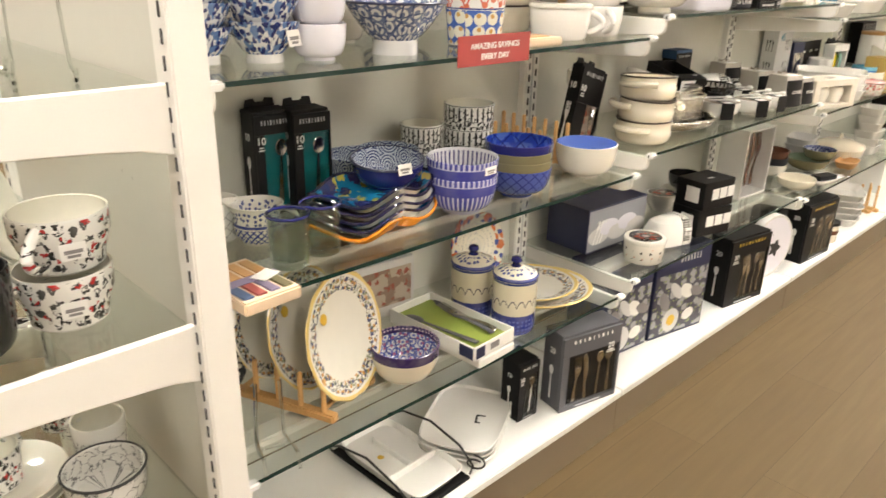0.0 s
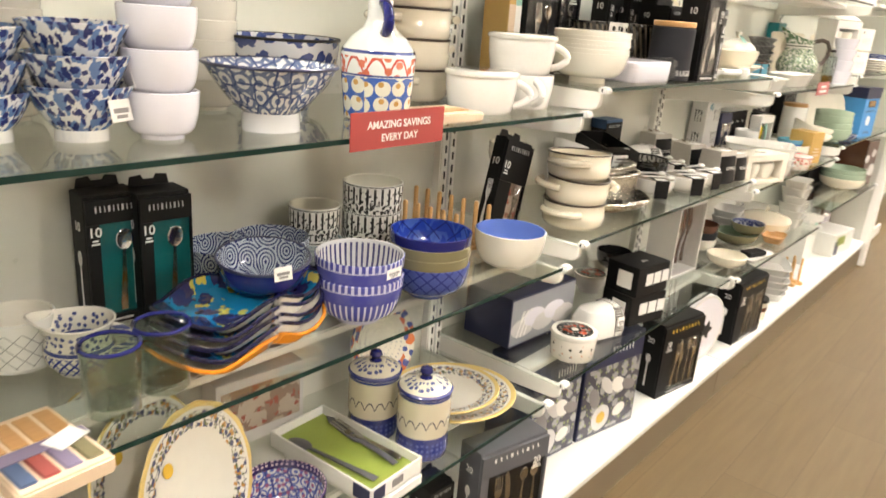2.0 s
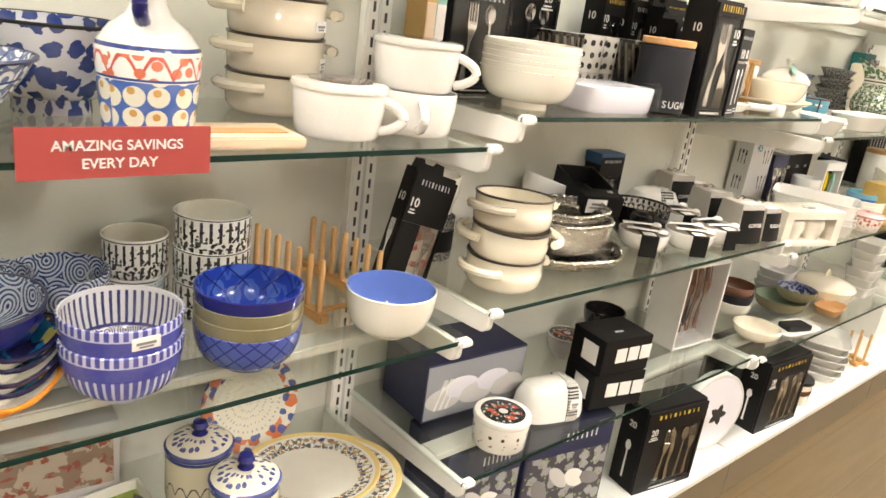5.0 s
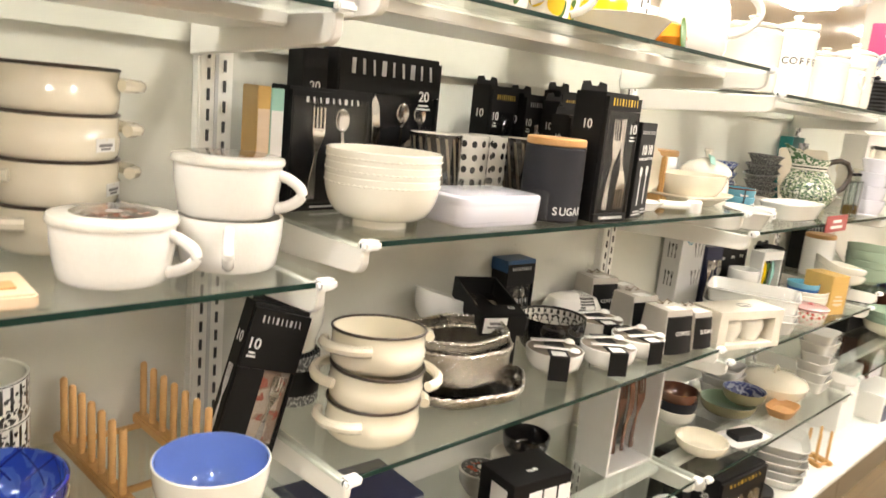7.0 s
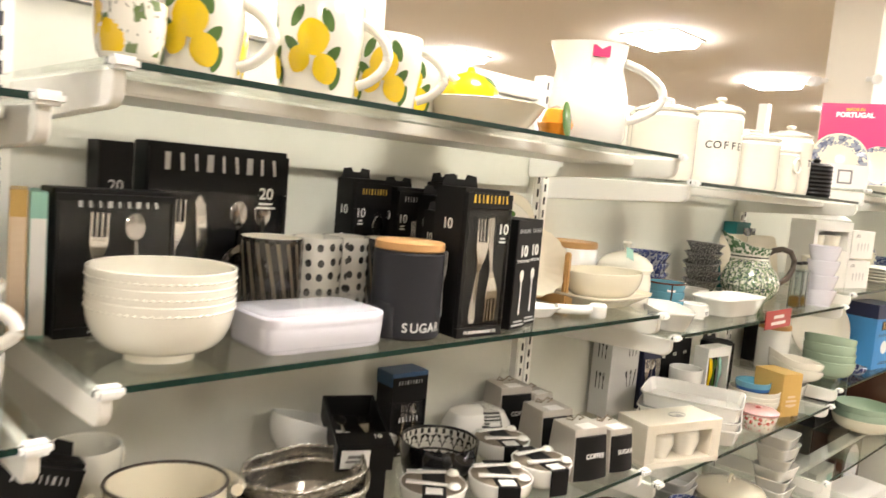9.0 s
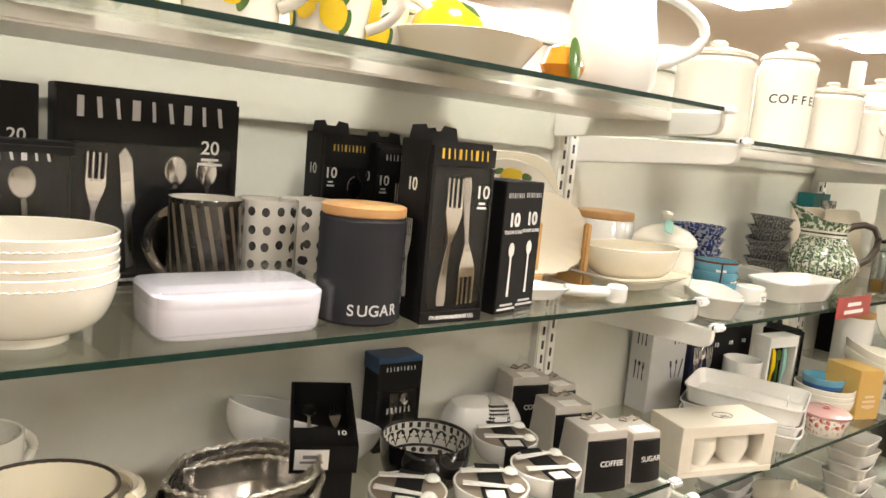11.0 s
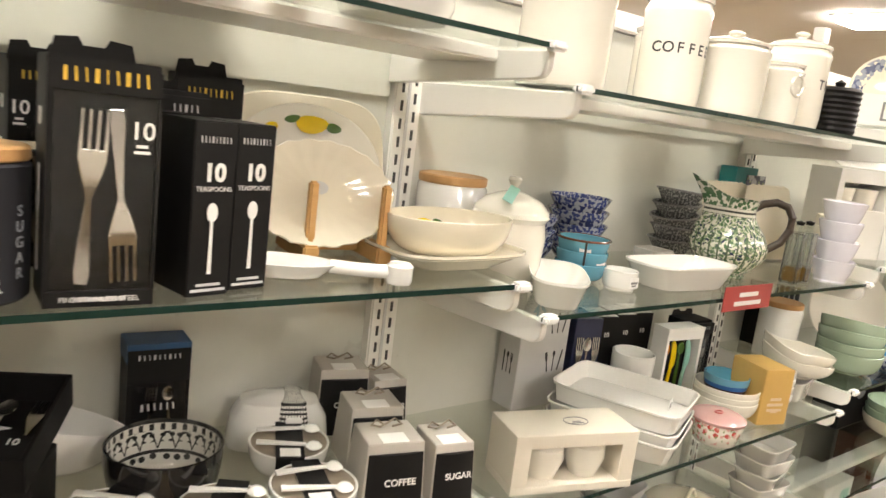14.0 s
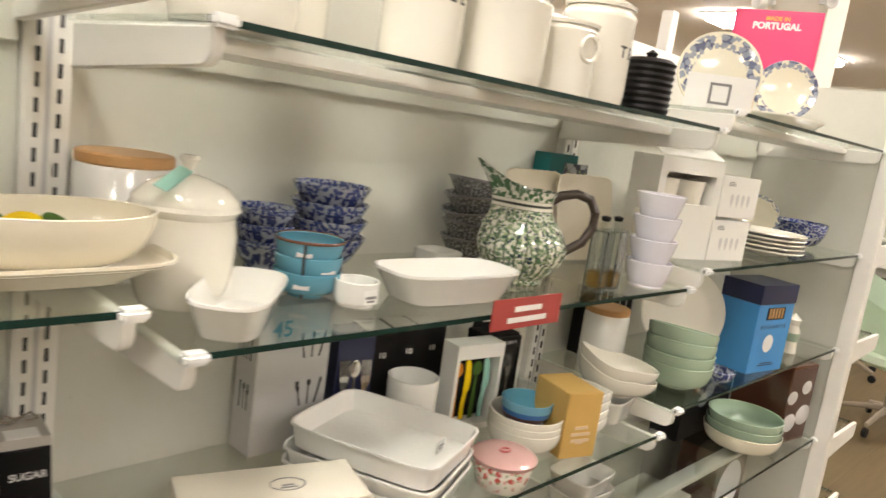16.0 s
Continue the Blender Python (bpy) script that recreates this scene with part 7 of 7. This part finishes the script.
for k, (xx, zz) in enumerate(((4.335, 0.0), (4.35, 0.108))):
    e = carton(xx, 1.06, D1 + zz, 0.15, 0.11, 0.10, WHITECARD, "white boxed bud vases with grey drawing", -12, "box", "white vase boxes")
    for q in range(4):
        part("printed_vase", lathe([(0, 0), (0.008, 0), (0.011, 0.03), (0.005, 0.05), (0, 0.05)], 12), LTCARD, e, "", pose(-0.03 + 0.022 * q, -0.054, 0.02) @ Matrix.Diagonal((1, 0.12, 1, 1)))
    bars(e, GREYINK, 0.03, 0.012, 3, pose(-0.04, -0.056, 0.085))
e = thing("window_gift_box", "white gift box with open window and cups", "gift box", 4.18, 1.1, D1 + 0.0, -18)
shell(e, WHITECARD, 0.2, 0.1, 0.235, 0.004, 0.13, 0.035, 0.02)
part("flap", block(0.2, 0.10, 0.002, 0.0008), WHITECARD, e, "open card flap", pose(0.01, 0.01, 0.262, 28, 0, 0))
for s in (-1, 1):
    part("cup", lathe([(0, 0.13), (0.03, 0.13), (0.036, 0.185), (0, 0.19)], 24), CREAMLT, e, "", pose(s * 0.042, -0.005, 0))
plate(0, 0, 0, 0.075, BLUEFLOR, "plate with blue flower border standing edge on", Matrix.Translation((4.93, 1.19, D1 + 0.078)) @ pose(0, 0, 0, 80, 0, -62), group="blue border plates", rim=0.014)
bowl(5.08, 1.1, D1, 0.09, 0.085, 0.035, SPONGE, SPONGE, "blue and white patterned bowl", 0.008, 0.5)
plate(0, 0, 0, 0.085, CREAM, "cream scalloped plate behind boxes", Matrix.Translation((4.47, 1.26, D1 + 0.088)) @ pose(0, 0, 0, 80, 0, -20), wave=(14, 0.04), rim=0.014)
dish(4.60, 1.05, D0, 0.30, 0.15, 0.03, CREAMLT, "long ivory serving tray on the top shelf", -4, 5.0, 0.75, "serving_tray", "tray")
plate(0, 0, 0, 0.085, BLUEFLOR, "dark rimmed plate with blue flowers standing edge on", Matrix.Translation((4.72, 1.10, D0 + 0.11)) @ pose(0, 0, 0, 82, 0, -62), group="blue border plates", rim=0.014, back=SLATE)
dowel_rack(4.55, 1.16, D0, 0.12, 0.07, 3, 0.06, "small pine plate rack on the top shelf", -60)
for j in range(3):
    bowl(4.90, 1.07, D3 + j * 0.026, 0.122 - 0.003 * j, 0.066, 0.055, (CREAM, SAGE, SAGE)[j], SAGE, "wide sage green bowl in a stack", 0.008, 0.8, group="wide sage bowls")
e = carton(5.16, 1.09, D3, 0.16, 0.2, 0.27, BROWNGLZ, "brown boxed dinner set with printed plates", -10, "box", name="dinner_set_box")
part("photograph", block(0.15, 0.001, 0.25, 0), plain("brown_photograph", (0.085, 0.042, 0.03), 0.4, var=0.4, scale=14), e, "printed photograph", pose(0, -0.1006, 0.01))
for k, (px, pz, r) in enumerate(((-0.04, 0.07, 0.04), (0.04, 0.09, 0.045), (-0.05, 0.16, 0.03), (0.03, 0.19, 0.03))):
    part("printed_plate", lathe([(0, 0), (r, 0), (r * 0.7, 0.001), (0, 0.0006)], 24), LTCARD, e, "", pose(px, -0.1014, pz, 90) @ Matrix.Diagonal((1, 0.8, 1, 1)))
e = carton(4.90, 1.25, D3, 0.36, 0.1, 0.24, BLACK, "black boxed grey dish set", 0, "box", name="dish_set_box")
for k in range(3):
    part("printed_bowl", lathe([(0, 0), (0.035, 0), (0.02, 0.001), (0, 0.0006)], 22), GREYCARD, e, "", pose(-0.04 + 0.04 * k, -0.0506, 0.12 + 0.03 * k, 90) @ Matrix.Diagonal((1, 0.7, 1, 1)))
e = carton(4.86, 1.05, DK, 0.30, 0.16, 0.13, WHITECARD, "white carton of green-handled servers on the deck", -6, "box")
part("green_print", block(0.12, 0.001, 0.05, 0), GREENCARD, e, "", pose(-0.05, -0.0806, 0.06))
part("navy_print", block(0.06, 0.001, 0.08, 0), NAVY, e, "", pose(-0.11, -0.0806, 0.01))
e = carton(4.5, 1.15, DK, 0.2, 0.16, 0.28, WHITECARD, "tall white carton with mint corner on the deck", 0, "box")
part("mint_print", block(0.06, 0.001, 0.05, 0), TEALMINT, e, "", pose(0.05, -0.0806, 0.2))
e = carton(5.06, 1.2, DK, 0.26, 0.14, 0.3, BROWNGLZ, "brown boxed plate set with a round plate print", 0, "box", name="plate_set_box")
part("printed_plate", lathe([(0, 0), (0.1, 0), (0.07, 0.001), (0, 0.0006)], 36), LILAC, e, "", pose(0, -0.0706, 0.15, 90))
# ---- the near end shelves ----
E1, E2, E3 = 1.158, 0.808, 0.458
for j, zz in enumerate((0, 0.082)):
    o = mug(0.282 + 0.010 * j, 1.075 + 0.01 * j, E2 + zz, 0.068, 0.085, CARTOON, CREAMLT, "wide white mug with black and red doodles", (188, 228)[j], 0.038, "doodle mugs", taper=0.8, rad=0.008)
    stickers(o, (0.02, 0.055)[j], (0.064, 0.04)[j], 0.04, (163, 126)[j], 0.035, 0.025)
for j in range(4):
    plate(0, 0, 0, 0.115, CREAMLT, "ivory plate standing in a row", Matrix.Translation((0.215 + 0.012 * j, 1.31 + 0.012 * j, E2 + 0.118)) @ pose(0, 0, 0, 72, 0, 58) @ Matrix.Diagonal((0.75, 1, 1, 1)), group="standing ivory plates", rim=0.016)
bowl(0.15, 1.05, E2, 0.06, 0.12, 0.04, BLACKGLOSS, BLACK, "tall black glazed drinking cup", 0.006, 1.4, name="cup")
mug(0.325, 1.2, E3, 0.046, 0.088, SKETCH, CREAMLT, "white mug with grey line drawing", 120, 0.03, taper=0.9)
bowl(0.292, 1.09, E3, 0.066, 0.062, 0.05, SKETCH, SKETCH, "bowl with grey sketch pattern inside", 0.006, 1.6, rim=INK)
for j in range(3):
    plate(0.165, 1.2, E3 + j * 0.013, 0.10, CREAMLT, "plain ivory plate in a stack", group="ivory end plates", rim=0.018)
mug(0.15, 1.2, E3 + 0.036, 0.05, 0.07, CARTOON, CREAMLT, "white cup with black and red doodles", 40, 0.03)
mug(0.31, 1.36, E3, 0.045, 0.1, CARTOON, CREAMLT, "white mug with black and red doodles", 120, 0.03, "doodle mugs")
for k, (xx, yy) in enumerate(((0.3, 1.06), (0.24, 1.2))):
    e = thing("acrylic_easel", "clear acrylic plate easel standing empty", "plate stand", xx, yy, E1, -15 + 20 * k, "acrylic easels")
    for s in (-1, 1):
        part("leg", tube([(s * 0.035, -0.06, 0.02), (s * 0.035, -0.05, 0.004), (s * 0.035, 0.05, 0.004), (s * 0.03, 0.02, 0.13)], 0.003, 8), ACRYLIC, e)
    part("cross_bar", tube([(-0.03, 0.02, 0.13), (0.03, 0.02, 0.13)], 0.003, 8), ACRYLIC, e)
for j in range(2):
    bowl(0.185, 1.02, E1 + 0.035 * j, 0.055, 0.06, 0.03, DOTPAN, BLACKGLOSS, "black bowl with pale dots", 0.006, 0.9, group="black dotted bowls")
bowl(0.2, 1.3, E1, 0.06, 0.14, 0.045, CLEAR, CLEAR, "clear glass bowl on the end shelf", 0.006, 1.8, name="glass_bowl")
# ---- the far end shelves and beyond ----
dish(5.48, 1.05, 0.5, 0.2, 0.12, 0.03, WHITE, "white tray on the far end shelf", 10, 5.0, 0.8, "tray", "tray")
dish(5.5, 1.05, 0.2, 0.18, 0.14, 0.05, CREAMLT, "ivory dish on the low far end shelf", 0, 5.0, 0.8)
bowl(5.45, 1.05, 1.21, 0.05, 0.06, 0.03, BLUEGLZ, BLUEGLZ, "cobalt bowl on the far end shelf")
e = carton(5.47, 1.08, 0.86, 0.12, 0.12, 0.09, GREYCARD, "grey carton on the far end shelf", 0)


def swivel_chair(x, y, rz, seat, label):
    e = thing("swivel_chair", label, "chair", x, y, 0, rz, "swivel chairs")
    part("seat", lathe([(0, 0.40), (0.22, 0.40), (0.27, 0.43), (0.27, 0.47), (0.22, 0.5), (0, 0.505)], 40, 3), seat, e)
    sh = bmesh.new()
    cols = []
    for i in range(17):
        a = math.pi * (0.0 + i / 16)
        cols.append([sh.verts.new(((0.27 + 0.03 * k) * math.cos(a), (0.25 + 0.03 * k) * math.sin(a), 0.44 + 0.12 * k * (0.55 + 0.45 * math.sin(a)))) for k in range(4)])
    for i in range(16):
        for k in range(3):
            sh.faces.new((cols[i][k], cols[i + 1][k], cols[i + 1][k + 1], cols[i][k + 1]))
    bmesh.ops.solidify(sh, geom=sh.faces[:], thickness=0.045)
    part("backrest", sh, seat, e, sharp=60)
    part("column", lathe([(0.03, 0.1), (0.03, 0.25), (0.022, 0.25), (0.022, 0.4)], 18), GREYWOOD, e)
    for k in range(5):
        a = 72 * k
        leg = part("leg", tube([(0, 0, 0.13), (0.12, 0, 0.115), (0.29, 0, 0.075)], 0.022, 8, 0.6), GREYWOOD, e, "", pose(0, 0, 0, 0, 0, a))
        part("caster", lathe([(0, -0.012), (0.026, -0.012), (0.03, 0), (0.026, 0.012), (0, 0.012)], 18), BLACK, leg, "black caster", pose(0.29, 0, 0.03, 90, 0, 0))
    return e


swivel_chair(7.45, 1.15, 30, MINT, "mint upholstered swivel chair on a wooden star base")
swivel_chair(8.6, 1.75, -40, MINT, "mint upholstered swivel chair on a wooden star base")
e = thing("display_table", "white display table far down the aisle", "table", 10.6, 1.6, 0)
part("tabletop", block(1.6, 0.9, 0.04, 0.004, True, (0, 0, 0.71)), WHITE_METAL, e)
for sx in (-1, 1):
    for sy in (-1, 1):
        part("leg", block(0.05, 0.05, 0.71, 0.004), WHITE_METAL, e, "", pose(sx * 0.74, sy * 0.4, 0))
e = thing("wall_shelving", "white shelving against the far wall", "shelving unit", 15.2, 1.6, 0)
part("back", block(0.03, 3.6, 1.9, 0.002, True, (0.4, 0, 0)), PANEL, e)
for k in range(5):
    part("shelf", block(0.42, 3.5, 0.025, 0.002, True, (0.17, 0, 0.2 + 0.4 * k)), WHITE_METAL, e)
for k in range(4):
    part("upright", block(0.05, 0.04, 2.0, 0.002, True, (0.35, -1.7 + 1.13 * k, 0)), WHITE_METAL, e)
